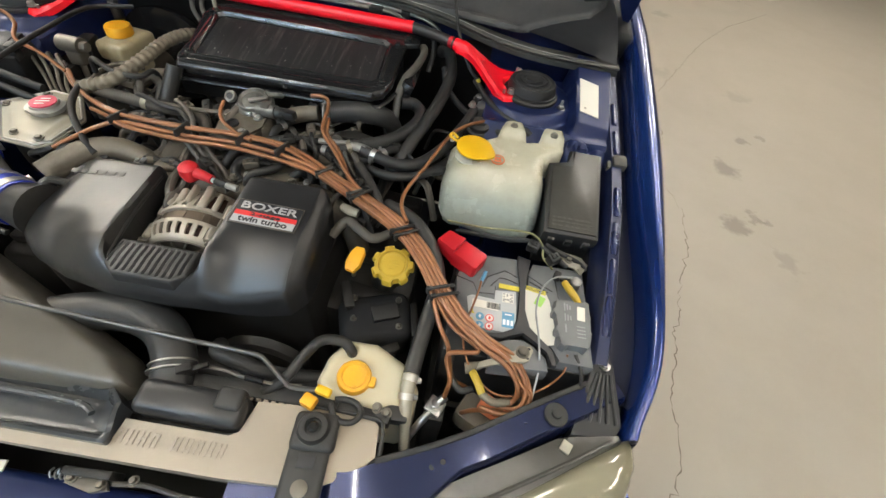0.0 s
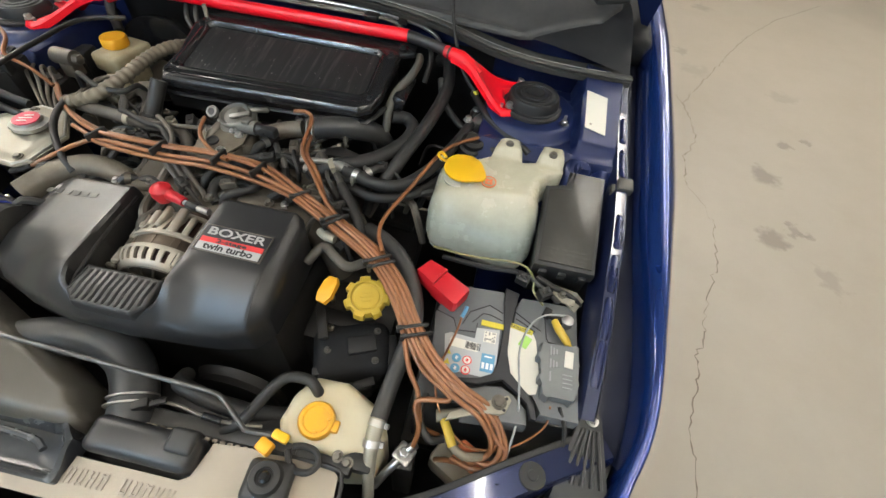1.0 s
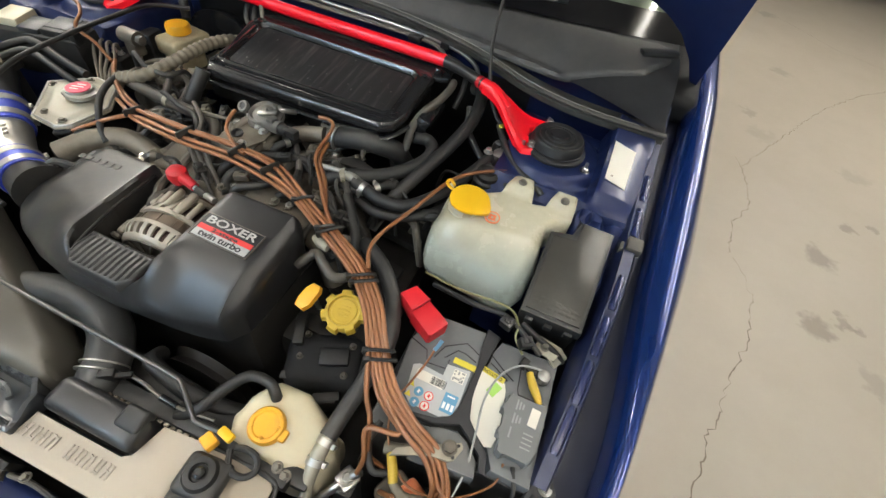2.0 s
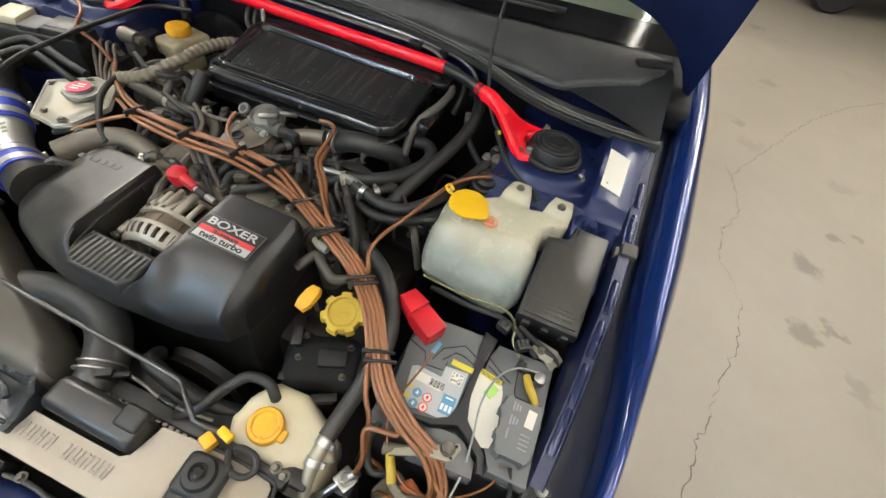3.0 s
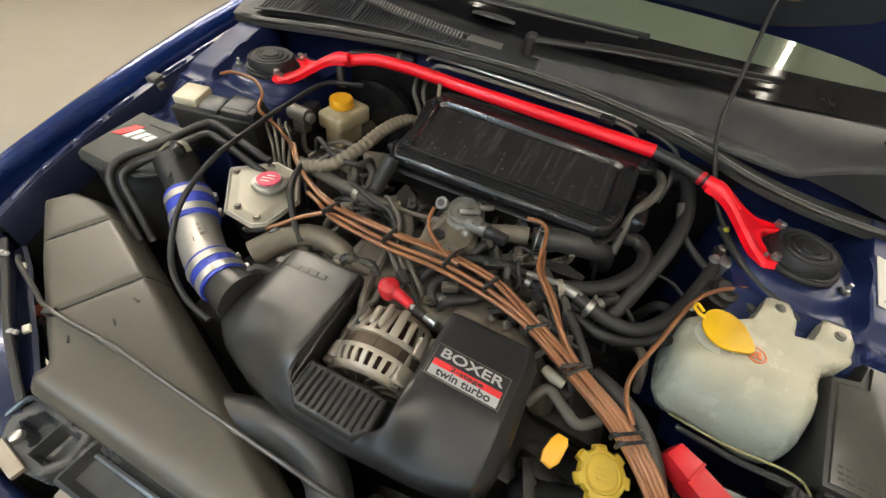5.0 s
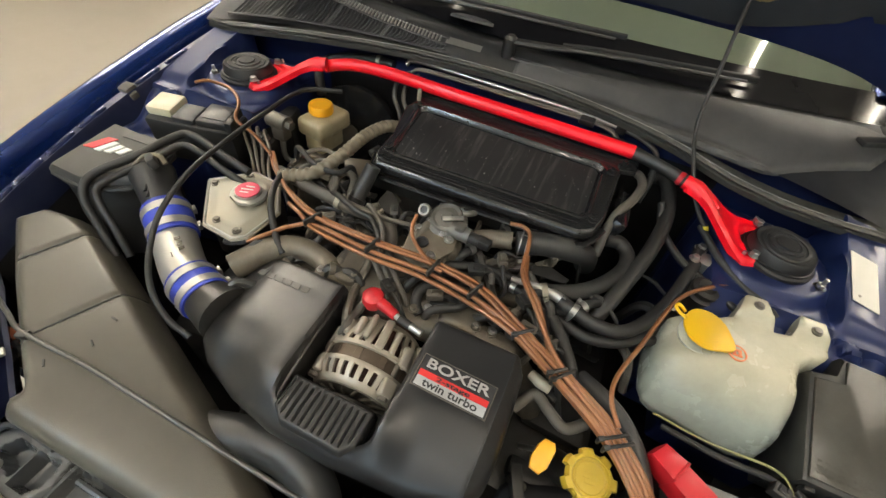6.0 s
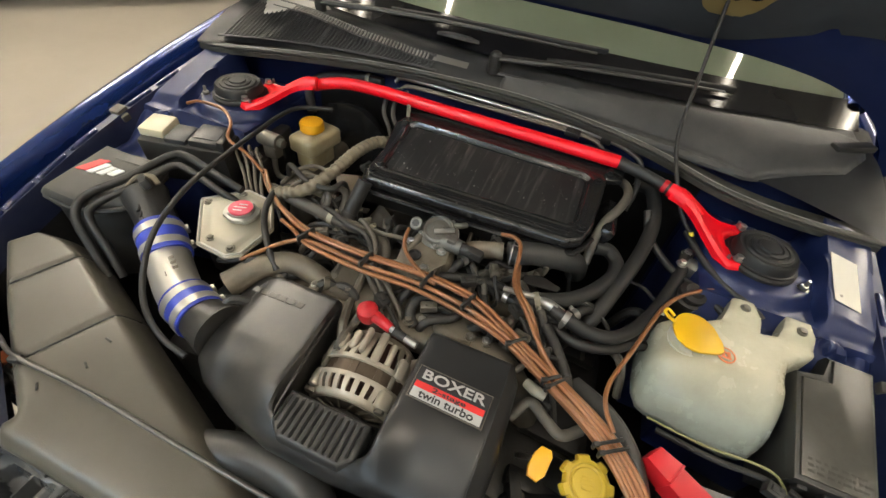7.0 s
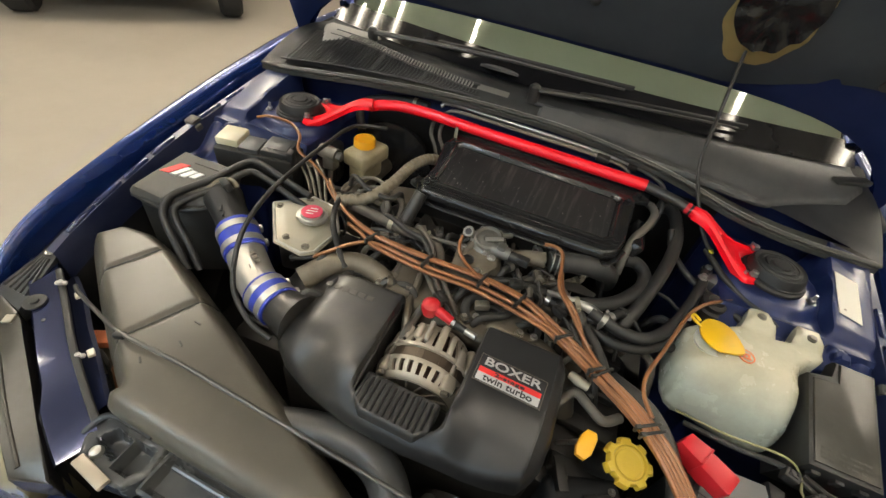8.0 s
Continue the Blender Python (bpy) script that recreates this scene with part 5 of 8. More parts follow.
for x, y in ((-0.147, 0.194), (-0.136, 0.070), (0.238, 0.076), (0.244, 0.196), (0.260, 0.226), (-0.140, 0.050)):
    b = B()
    revolve(b, [(0.0085, -0.008), (0.0085, 0.0012), (0.0070, 0.002)], axis((x, y, ic_z(x, y)), (0, -0.19, 1)), 18)
    hexbolt(b, (x, y, ic_z(x, y) + 0.001), 0.0048, 0.005, (0, -0.19, 1), washer=1.3)
    part("bolt", b, GLOSS, ic)
b = B()
rbox(b, (0.278, 0.15, 0.880), (0.03, 0.10, 0.05), (0, 24, 0), bev=0.012)
part("end_tank", b, GLOSS, ic)
b = B()
tube(b, [(-0.150, 0.215, 0.930), (-0.152, 0.220, 0.952)], 0.0038, 8, 1)
rbox(b, (-0.152, 0.220, 0.947), (0.007, 0.006, 0.018), (0, 0, 0), 0.001)
part("pale_stub", b, PALEMET, ic, "small pale metal stub on the rear flange")

# ---------- strut bar ----------
bar = thing("strut_bar", (0, 0.2, 0.90), "bright red tubular strut bar bolted between the towers", "strut bar")
b = B()
tube(b, [(-0.375, 0.221, 0.937), (-0.345, 0.229, 0.946), (-0.30, 0.238, 0.953), (-0.22, 0.243, 0.955), (-0.10, 0.244, 0.953), (0.10, 0.243, 0.954), (0.267, 0.240, 0.955)], 0.0122, 18, 8)
part("tube", b, RED, bar)
b = B()
tube(b, [(0.264, 0.240, 0.955), (0.32, 0.222, 0.954), (0.375, 0.203, 0.949)], 0.0105, 16, 6)
part("adjuster", b, PLASTIC, bar, "black threaded adjuster sleeve")
b = B()
revolve(b, [(0.0112, -0.004), (0.0122, 0), (0.0112, 0.004)], axis((0.352, 0.211, 0.951), (0.055, -0.02, -0.004)), 18)
part("lock_ring", b, REDCAP, bar)
FK = sd_poly([(0.366, 0.197), (0.405, 0.181), (0.445, 0.148), (0.478, 0.116), (0.500, 0.124), (0.492, 0.140), (0.474, 0.165), (0.472, 0.188), (0.486, 0.206), (0.512, 0.214), (0.510, 0.232), (0.480, 0.232), (0.440, 0.217), (0.405, 0.211), (0.374, 0.216)], 0.004)


def fork_z(x, y):
    z = 0.962 - 0.052 * step01(0.37, 0.485, x)
    s = FK(x, y)
    return z - 0.006 * step01(-0.012, -0.002, s) - rnd(s, 0.005) - 0.006 * step01(-0.005, -0.014, s) * step01(0.385, 0.43, x)


for s in (1, -1):
    b = B()
    shell(b, (0.35, 0.53, 0.10, 0.25), 0.004, FK, fork_z, lambda x, y: fork_z(x, y) - 0.012)
    tube(b, [(0.360, 0.208, 0.950), (0.385, 0.200, 0.947), (0.42, 0.188, 0.930)], [0.0125, 0.0125, 0.009], 16, 4)
    part("mounting_fork", b if s > 0 else mirror(b), RED, bar, "red forked end plate")
    for p in ((0.489, 0.130, 0.9085), (0.503, 0.222, 0.9085)):
        b = B()
        hexbolt(b, p, 0.0065, 0.008, washer=1.25)
        part("nut", b if s > 0 else mirror(b), STEEL, bar)

# ---------- washer tank ----------
wash = thing("washer_tank", (0.48, -0.03, 0.70), "milky white plastic washer tank with a yellow cap", "washer tank")


WOUT = sd_poly([(0.396, -0.014), (0.391, -0.035), (0.389, -0.065), (0.391, -0.092), (0.399, -0.110), (0.414, -0.117), (0.46, -0.122), (0.53, -0.126), (0.556, -0.122), (0.569, -0.106), (0.573, -0.075), (0.566, -0.022), (0.574, -0.010), (0.594, 0.002), (0.599, 0.010),
                (0.596, 0.056), (0.567, 0.057), (0.556, 0.018), (0.528, 0.013), (0.517, 0.061), (0.490, 0.058), (0.478, 0.016), (0.456, 0.002), (0.416, -0.004)], 0.003)


def wash_z(x, y):
    z = 0.868 + 0.010 * step01(-0.07, 0.02, y) + 0.012 * step01(0.015, 0.035, y)
    fold = -0.066 + 0.10 * (x - 0.48) - y
    z -= 0.016 * step01(0.45, 0.38, x) + 0.95 * (fold + math.sqrt(fold * fold + 0.00002)) / 2
    s = WOUT(x, y)
    f = step01(0.005, -0.05, y)
    r = 0.004 + 0.026 * f
    return z - rnd(s, r) * (1 + 0.35 * f)


b = B()
shell(b, (0.36, 0.63, -0.16, 0.08), 0.0042, WOUT, wash_z, lambda x, y: 0.777 + 0.063 * step01(-0.02, 0.02, y), 0.03)
part("tank", b, TANKWHITE, wash)
# the lower tint holds both the blue fluid and the shade on the tank
fluid_and_shade_tint(TANKWHITE, 0.815, 0.862, (0.74, 0.86, 1.0))
b = B()
revolve(b, [(0.027, -0.02), (0.0275, 0.010), (0.029, 0.012), (0.029, 0.016), (0.02, 0.016)], pose(0.433, -0.036, 0.852, 6, -8, 0), 28)
part("filler_neck", b, WHITE, wash)
b = B()
cap_pts = []
for k in range(36):
    a = 2 * math.pi * k / 36
    u = 0.0315 * math.cos(a) + 0.011 * max(0.0, math.cos(a)) ** 9
    v = 0.0355 * math.sin(a)
    cap_pts.append((0.434 + u * 0.928 + v * 0.371, -0.032 - u * 0.371 + v * 0.928))
prism(b, cap_pts, lambda x, y: 0.877 - 0.06 * (x - 0.433), lambda x, y: 0.8805 - 0.06 * (x - 0.433) + 0.003 * step01(0.034, 0.015, math.hypot(x - 0.433, y + 0.033)), 0.0014)
tube(b, [(0.402, -0.020, 0.884), (0.392, -0.012, 0.886), (0.388, -0.020, 0.886), (0.396, -0.028, 0.885), (0.404, -0.030, 0.884)], 0.0026, 8, 4)
part("cap", b, YELLOW, wash, "bright yellow flip cap")
b = B()
SY = pose(0.480, -0.045, wash_z(0.480, -0.045) + 0.0008, 4, 0, 0)
bb = B()
revolve(bb, [(0.0125, -0.002), (0.0125, 0.0008), (0.0108, 0.0008), (0.0108, -0.002)], pose(0, 0, 0), 28)
for x0, y0, w0, h0 in ((-0.004, 0.001, 0.004, 0.011), (0.0035, 0.001, 0.004, 0.011), (0.0, -0.004, 0.013, 0.003), (0.0, 0.004, 0.009, 0.003)):
    rbox(bb, (x0, y0, 0), (w0, h0, 0.0012), bev=0)
put(b, bb, SY)
part("moulded_symbol", b, ORMARK, wash, "orange moulded washer symbol")
for p in ((0.503, 0.042), (0.580, 0.034)):
    b = B()
    revolve(b, [(0.0075, -0.002), (0.0075, 0.001), (0.006, 0.0014), (0.0055, 0.004), (0.003, 0.0045)], pose(*p, wash_z(*p)), 20)
    part("fixing_bolt", b, GRIMEPIPE, wash)

# ---------- fuse box ----------
fuse = thing("fuse_box", (0.62, -0.07, 0.72), "black plastic fuse box with a flat dusty lid", "fuse box")
FM = pose(0.622, -0.070, 0.8485, 15.2, -2, -2)
FPLAN = [(-0.047, -0.098), (0.046, -0.098), (0.048, 0.084), (-0.010, 0.086), (-0.010, 0.052), (-0.047, 0.050)]
FIN = [(-0.041, -0.091), (0.040, -0.091), (0.042, 0.079), (-0.004, 0.081), (-0.004, 0.044), (-0.041, 0.042)]
b = B()
prism(b, FPLAN, -0.016, 0.0105, 0.004)
bmesh.ops.transform(b, matrix=FM, verts=b.verts[:])
part("lid", b, PLASTIC, fuse)
b = B()
prism(b, FIN, 0.006, 0.0140, 0.0018)
bmesh.ops.transform(b, matrix=FM, verts=b.verts[:])
part("lid_panel", b, LIDGREY, fuse, "dusty flat lid panel")
b = B()
rng5 = random.Random(5)
for k in range(3):
    x = -0.034
    while x < 0.030:
        w = rng5.uniform(0.003, 0.009)
        rbox(b, (x + w / 2, -0.082 + k * 0.0075, 0.01398), (w, 0.0034, 0.0005), bev=0)
        x += w + rng5.uniform(0.0012, 0.004)
bmesh.ops.transform(b, matrix=FM, verts=b.verts[:])
part("moulded_text", b, LIDGREY, fuse, "three worn rows of moulded writing")
b = B()
prism(b, [(x * 0.94, y * 0.96) for x, y in FPLAN], -0.11, -0.014, 0)
bmesh.ops.transform(b, matrix=FM, verts=b.verts[:])
part("box", b, PLASTIC, fuse)
b = B()
bb = B()
for x in (-0.030, 0.0, 0.030):
    rbox(bb, (x, -0.1005, -0.010), (0.012, 0.006, 0.016), bev=0.0015)
put(b, bb, FM)
part("lid_catch", b, PLASTIC, fuse)
b = B()
rbox(b, (0.632, -0.184, 0.790), (0.036, 0.026, 0.004), (8, 0, -12), bev=0.001)
rbox(b, (0.650, -0.190, 0.786), (0.018, 0.030, 0.004), (0, 25, -30), bev=0.001)
br = part("steel_bracket", b, PALEMET, fuse, "pale plated steel bracket")
b = B()
hexbolt(b, (0.628, -0.184, 0.792), 0.005, 0.005)
part("bracket_bolt", b, GRIMEPIPE, br)

# ---------- battery ----------
bat = thing("battery", (0.548, -0.28, 0.57), "grey car battery with labels and a black strap over its top", "battery")
Z = 0.782
b = B()
rbox(b, (0.548, -0.286, Z - 0.115), (0.222, 0.186, 0.19), bev=0.006)
part("case", b, PLASTIC, bat, "black battery case")
LEFTLID = [(0.441, -0.258), (0.448, -0.232), (0.470, -0.200), (0.540, -0.196), (0.546, -0.24), (0.542, -0.335), (0.528, -0.350), (0.478, -0.352), (0.452, -0.340)]
RIGHTLID = [(0.560, -0.222), (0.568, -0.200), (0.654, -0.196), (0.656, -0.376), (0.604, -0.376), (0.596, -0.352), (0.562, -0.330), (0.556, -0.29)]
for plan in (LEFTLID, RIGHTLID):
    b = B()
    prism(b, plan, Z - 0.02, Z + 0.0015, 0.0025)
    part("lid", b, BATT, bat, "raised grey half of the battery lid")


def flat(name, pts, z0, z1, material, parent, label=""):
    b = B()
    prism(b, pts, z0, z1, 0)
    return part(name, b, material, parent, label)


def quad(cx, cy, w, h, a=0.0):
    """The corners of a turned rectangle."""
    c, s = math.cos(radians(a)), math.sin(radians(a))
    return [(cx + u * w / 2 * c - v * h / 2 * s, cy + u * w / 2 * s + v * h / 2 * c) for u, v in ((-1, -1), (1, -1), (1, 1), (-1, 1))]


for pts in (((0.441, -0.253), (0.470, -0.262), (0.478, -0.280), (0.506, -0.277), (0.506, -0.262)), ((0.484, -0.268), (0.492, -0.245), (0.520, -0.226), (0.542, -0.236)), ((0.498, -0.262), (0.512, -0.243), (0.524, -0.243), (0.542, -0.249)),
            ((0.560, -0.228), (0.585, -0.244), (0.600, -0.252)), ((0.562, -0.240), (0.575, -0.246), (0.592, -0.256)), ((0.604, -0.218), (0.609, -0.262), (0.612, -0.268), (0.654, -0.268))):
    b = B()
    tube(b, [(x, y, Z + 0.0012) for x, y in pts], 0.0011, 6, 1)
    part("lid_groove", b, INK, bat)
lab = flat("label", [(0.462, -0.291), (0.470, -0.286), (0.506, -0.288), (0.506, -0.270), (0.540, -0.266), (0.541, -0.318), (0.536, -0.335), (0.522, -0.343), (0.480, -0.343), (0.470, -0.335)], Z + 0.0012, Z + 0.0022, LABELGREY, bat, "pale grey label with blue, red and yellow print")
flat("yellow_strip", quad(0.5285, -0.2595, 0.034, 0.009, -1), Z + 0.0012, Z + 0.0026, LYEL, lab)
flat("bar_code_field", quad(0.492, -0.301, 0.042, 0.014, -2), Z + 0.0018, Z + 0.0027, LABEL, lab)
b = B()
rngb = random.Random(3)
for k in range(13):
    rbox(b, (0.4945 + 0.0017 * k, -0.301, Z + 0.0029), (rngb.choice((0.0006, 0.0009, 0.0012)), 0.011, 0.0004), bev=0)
part("bar_code", b, INK, lab)
flat("code_field", quad(0.527, -0.281, 0.018, 0.018), Z + 0.0018, Z + 0.0027, LABEL, lab)
b = B()
for i in range(6):
    for j in range(6):
        if rngb.random() < 0.5:
            rbox(b, (0.5205 + 0.0026 * i, -0.2875 + 0.0026 * j, Z + 0.0029), (0.0024, 0.0024, 0.0004), bev=0)
part("print_block", b, PRINTGREY, lab, "small block of unreadable print")
flat("blue_panel", quad(0.5285, -0.3215, 0.019, 0.027), Z + 0.0018, Z + 0.0027, LBLUE, lab)
b = B()
for k in range(3):
    rbox(b, (0.5225 + 0.006 * k, -0.3265, Z + 0.0030), (0.0040, 0.009, 0.0003), bev=0)
part("printed_bar", b, WHITEINK, lab)
b = B()
rbox(b, (0.5285, -0.3125, Z + 0.0030), (0.011, 0.0022, 0.0003), bev=0)
part("printed_bar", b, WHITEINK, lab)
for x, y, mt in ((0.485, -0.3235, LBLUE), (0.4855, -0.339, LBLUE), (0.500, -0.3240, LRED), (0.500, -0.3385, LRED)):
    b = B()
    revolve(b, [(0.0066, 0), (0.0066, 0.0008)], pose(x, y, Z + 0.0020), 20)
    sgn = part("warning_sign", b, mt, lab)
    if mt is LRED:
        b = B()
        revolve(b, [(0.0052, 0), (0.0052, 0.0012)], pose(x, y, Z + 0.0020), 18)
        part("warning_sign_centre", b, LABEL, lab)
    b = B()
    rbox(b, (x, y, Z + 0.0033), (0.0045, 0.0022, 0.0003), (0, 0, 40), bev=0)
    rbox(b, (x, y, Z + 0.0033), (0.0014, 0.006, 0.0003), (0, 0, 15), bev=0)
    part("sign_mark", b, WHITEINK if mt is LBLUE else LRED, lab)
for x, y in ((0.472, -0.316), (0.473, -0.331)):
    flat("warning_triangle", [(x - 0.0045, y - 0.004), (x + 0.0045, y - 0.004), (x, y + 0.0045)], Z + 0.0018, Z + 0.0026, LYEL, lab)
lab2 = flat("second_label", [(0.553, -0.255), (0.570, -0.251), (0.590, -0.262), (0.594, -0.272), (0.602, -0.330), (0.598, -0.350), (0.589, -0.353), (0.566, -0.336), (0.557, -0.318), (0.554, -0.29)], Z + 0.0012, Z + 0.0026, LABEL, bat, "pale crinkled caution label with a yellow strip")
flat("caution_strip", quad(0.570, -0.2560, 0.037, 0.0085, -10), Z + 0.0020, Z + 0.0030, LYEL, lab2)
b = words("CAUTION", 0.0066, pose(0.570, -0.2560, Z + 0.0034, 0, 0, 170), 0.0001)
part("lettering", b, INK, lab2)
flat("green_patch", quad(0.578, -0.276, 0.013, 0.020, -25), Z + 0.0020, Z + 0.0030, LGREEN, lab2)
b = B()
prism(b, [(0.541, -0.190), (0.563, -0.196), (0.5585, -0.225), (0.553, -0.26), (0.554, -0.30), (0.560, -0.330), (0.578, -0.346), (0.596, -0.362), (0.600, -0.385), (0.592, -0.385), (0.588, -0.366), (0.566, -0.350),
          (0.552, -0.340), (0.540, -0.346), (0.520, -0.355), (0.488, -0.357), (0.488, -0.352), (0.520, -0.348), (0.536, -0.339), (0.543, -0.325), (0.545, -0.29), (0.545, -0.25), (0.541, -0.215)], Z - 0.004, Z + 0.0055, 0.0012)
part("strap", b, INK, bat, "black steel strap with a forked foot")
b = B()
prism(b, [(0.505, -0.360), (0.530, -0.356), (0.552, -0.347), (0.568, -0.356), (0.588, -0.372), (0.590, -0.392), (0.505, -0.398)], Z - 0.03, Z - 0.002, 0.003)
part("strap_foot", b, BATT, bat, "grey strap foot")
b = B()
prism(b, [(0.486, -0.412), (0.490, -0.401), (0.535, -0.376), (0.562, -0.362), (0.566, -0.368), (0.560, -0.385), (0.552, -0.390), (0.530, -0.392)], Z + 0.004, Z + 0.008, 0.001)
plate = part("strap_plate", b, PALEMET, bat, "pale plated hold-down plate")
for p in ((0.5595, -0.3675), (0.5575, -0.383)):
    b = B()
    revolve(b, [(0.0022, 0), (0.0022, 0.0006)], pose(*p, Z + 0.0076), 12)
    part("plate_hole", b, INK, plate)
b = B()
hexbolt(b, (0.550, -0.3745, Z + 0.008), 0.0075, 0.007, washer=1.35)
part("strap_bolt", b, GRIMEPIPE, plate)
b = B()
revolve(b, [(0.0095, -0.01), (0.009, 0.014), (0.006, 0.016)], pose(0.637, -0.231, Z), 18)
part("negative_post", b, STEEL, bat)
b = B()
rbox(b, (0.622, -0.229, Z + 0.008), (0.040, 0.010, 0.006), (0, 0, -18), 0.002)
rbox(b, (0.606, -0.224, Z + 0.010), (0.012, 0.016, 0.010), (0, 0, -18), 0.002)
part("clamp_arm", b, DARKMET, bat, "dark terminal clamp")
b = B()
tube(b, [(0.617, -0.236, Z + 0.012), (0.624, -0.250, Z + 0.013), (0.634, -0.263, Z + 0.011), (0.642, -0.272, Z + 0.006)], [0.0052, 0.0062, 0.0058, 0.004], 12, 5)
part("negative_clamp", b, OILYEL, bat, "yellow sleeved clamp")
b = B()
RC = pose(0.4440, -0.222, Z + 0.019, 4, 6, -29) @ Matrix.Diagonal((0.88, 0.90, 0.92, 1))
bb = B()
prism(bb, [(-0.010, -0.019), (0.038, -0.020), (0.042, -0.016), (0.042, 0.017), (0.038, 0.021), (-0.010, 0.019)], -0.020, 0.017, 0.004)
prism(bb, [(-0.050, -0.013), (-0.010, -0.018), (-0.010, 0.020), (-0.046, 0.017)], -0.018, lambda x, y: 0.021 + 0.12 * (x + 0.01), 0.003)
put(b, bb, RC)
cap = part("positive_cover", b, REDCAP, bat, "red plastic cover over the positive terminal")
b = B()
bb = B()
rbox(bb, (-0.011, 0.001, 0.0195), (0.004, 0.036, 0.005), bev=0.001)
put(b, bb, RC)
part("cover_step", b, REDCAP, cap)
mod = thing("voltage_module", (0.625, -0.315, Z), "small grey electronic module with a white label on the battery", "electronic module")
b = B()
prism(b, [(0.598, -0.281), (0.602, -0.277), (0.608, -0.281), (0.640, -0.279), (0.646, -0.273), (0.652, -0.276), (0.649, -0.300), (0.653, -0.303), (0.649, -0.309), (0.648, -0.326), (0.652, -0.330), (0.648, -0.336), (0.647, -0.352), (0.641, -0.358), (0.634, -0.354),
          (0.616, -0.354), (0.610, -0.359), (0.602, -0.354), (0.603, -0.338), (0.597, -0.335), (0.597, -0.327), (0.602, -0.324), (0.600, -0.306), (0.594, -0.303), (0.594, -0.296), (0.600, -0.293)], Z, Z + 0.019, 0.0018)
part("case", b, MODULE, mod)
flat("white_label", quad(0.637, -0.2985, 0.012, 0.025, -4), Z + 0.0186, Z + 0.0197, LABEL, mod)
b = B()
for k in range(7):
    rbox(b, (0.612 + 0.0042 * (k % 3), -0.290 - (k // 3) * 0.019, Z + 0.0192), (0.0022, 0.014 - 0.003 * (k % 3), 0.0006), bev=0)
for k in range(4):
    rbox(b, (0.635, -0.322 - k * 0.006, Z + 0.0192), (0.013, 0.0016, 0.0006), bev=0)
part("printed_bars", b, PRINTGREY, mod)
tray = thing("battery_tray", (0.545, -0.28, 0.40), "black steel battery tray", "battery tray")
b = B()
rbox(b, (0.548, -0.286, 0.565), (0.25, 0.21, 0.03), (0, 0, 0), bev=0.006)
rbox(b, (0.56, -0.284, 0.46), (0.14, 0.14, 0.2), bev=0.01)
part("tray", b, DARKMET, tray)

# ---------- overflow tank ----------
ovf = thing("coolant_tank", (0.33, -0.42, 0.55), "cream plastic coolant overflow tank with an orange-yellow cap", "coolant tank")
OV = sd_poly([(0.278, -0.405), (0.296, -0.378), (0.34, -0.376), (0.392, -0.398), (0.408, -0.425), (0.404, -0.462), (0.36, -0.470), (0.284, -0.462), (0.272, -0.44)], 0.006)
b = B()
shell(b, (0.25, 0.43, -0.49, -0.36), 0.005, OV, lambda x, y: 0.738 - 0.25 * max(0, x - 0.345) - 0.10 * max(0, -0.41 - y) - rnd(OV(x, y), 0.018), 0.60)
part("tank", b, CREAM, ovf)
b = B()
rbox(b, (0.34, -0.42, 0.585), (0.12, 0.085, 0.07), bev=0.012)
part("tank_foot", b, CREAM, ovf)
b = B()
CM = pose(0.320, -0.434, 0.733, 6, 4, 0)
revolve(b, [(0.022, -0.005), (0.024, 0.0), (0.0245, 0.012), (0.022, 0.016), (0.018, 0.0165), (0.016, 0.0145), (0.004, 0.0145)], CM, 32)
for k in range(3):
    rbox(b, (0.320 + 0.018 * math.cos(1.4 * k + 3.6), -0.434 + 0.018 * math.sin(1.4 * k + 3.6), 0.7465), (0.005, 0.004, 0.006), bev=0.001)
rbox(b, (0.345, -0.437, 0.740), (0.014, 0.016, 0.009), bev=0.003)
part("cap", b, CAPDUSTY, ovf, "orange-yellow cap")
b = B()
revolve(b, [(0.009, -0.003), (0.009, 0.001), (0.007, 0.0014)], pose(0.290, -0.432, 0.733), 16)
part("moulded_mark", b, ORMARK, ovf)
b = B()
rbox(b, (0.345, -0.478, 0.725), (0.075, 0.016, 0.022), (0, 0, -4), bev=0.003)
part("bracket", b, PLASTIC, ovf)
for p in ((0.362, -0.470, 0.738), (0.376, -0.474, 0.735)):
    b = B()
    hexbolt(b, p, 0.005, 0.01, (0, -0.2, 1))
    part("bracket_bolt", b, GRIMEPIPE, ovf)

# ---------- oil filler and dipstick ----------
oil = thing("oil_filler_cap", (0.338, -0.268, 0.78), "dusty yellow lobed oil filler cap", "oil cap")
OM = axis((0.338, -0.266, 0.788), (0.03, -0.22, 1))
b = B()
revolve(b, [(0.028, 0), (0.0315, 0.002), (0.0315, 0.012), (0.029, 0.0155), (0.0235, 0.0160), (0.0220, 0.0125), (0.019, 0.0120), (0.018, 0.0130), (0.004, 0.0130)], OM, 96, lobes=7, lobe=0.085)
part("cap", b, OILYEL, oil)
b = B()
for k in range(3):
    bb = B()
    rbox(bb, (0, -0.006 + 0.006 * k, 0.0134), (0.018 - 0.004 * abs(k - 1), 0.003, 0.0010), bev=0.0003, seg=1)
    put(b, bb, OM)
part("moulded_bars", b, OILYEL, oil, "worn moulded writing")
b = B()
tube(b, [(0.338, -0.266, 0.79), (0.33, -0.25, 0.74), (0.315, -0.23, 0.70)], 0.022, 14, 3)
part("filler_neck", b, DARKMET, oil)
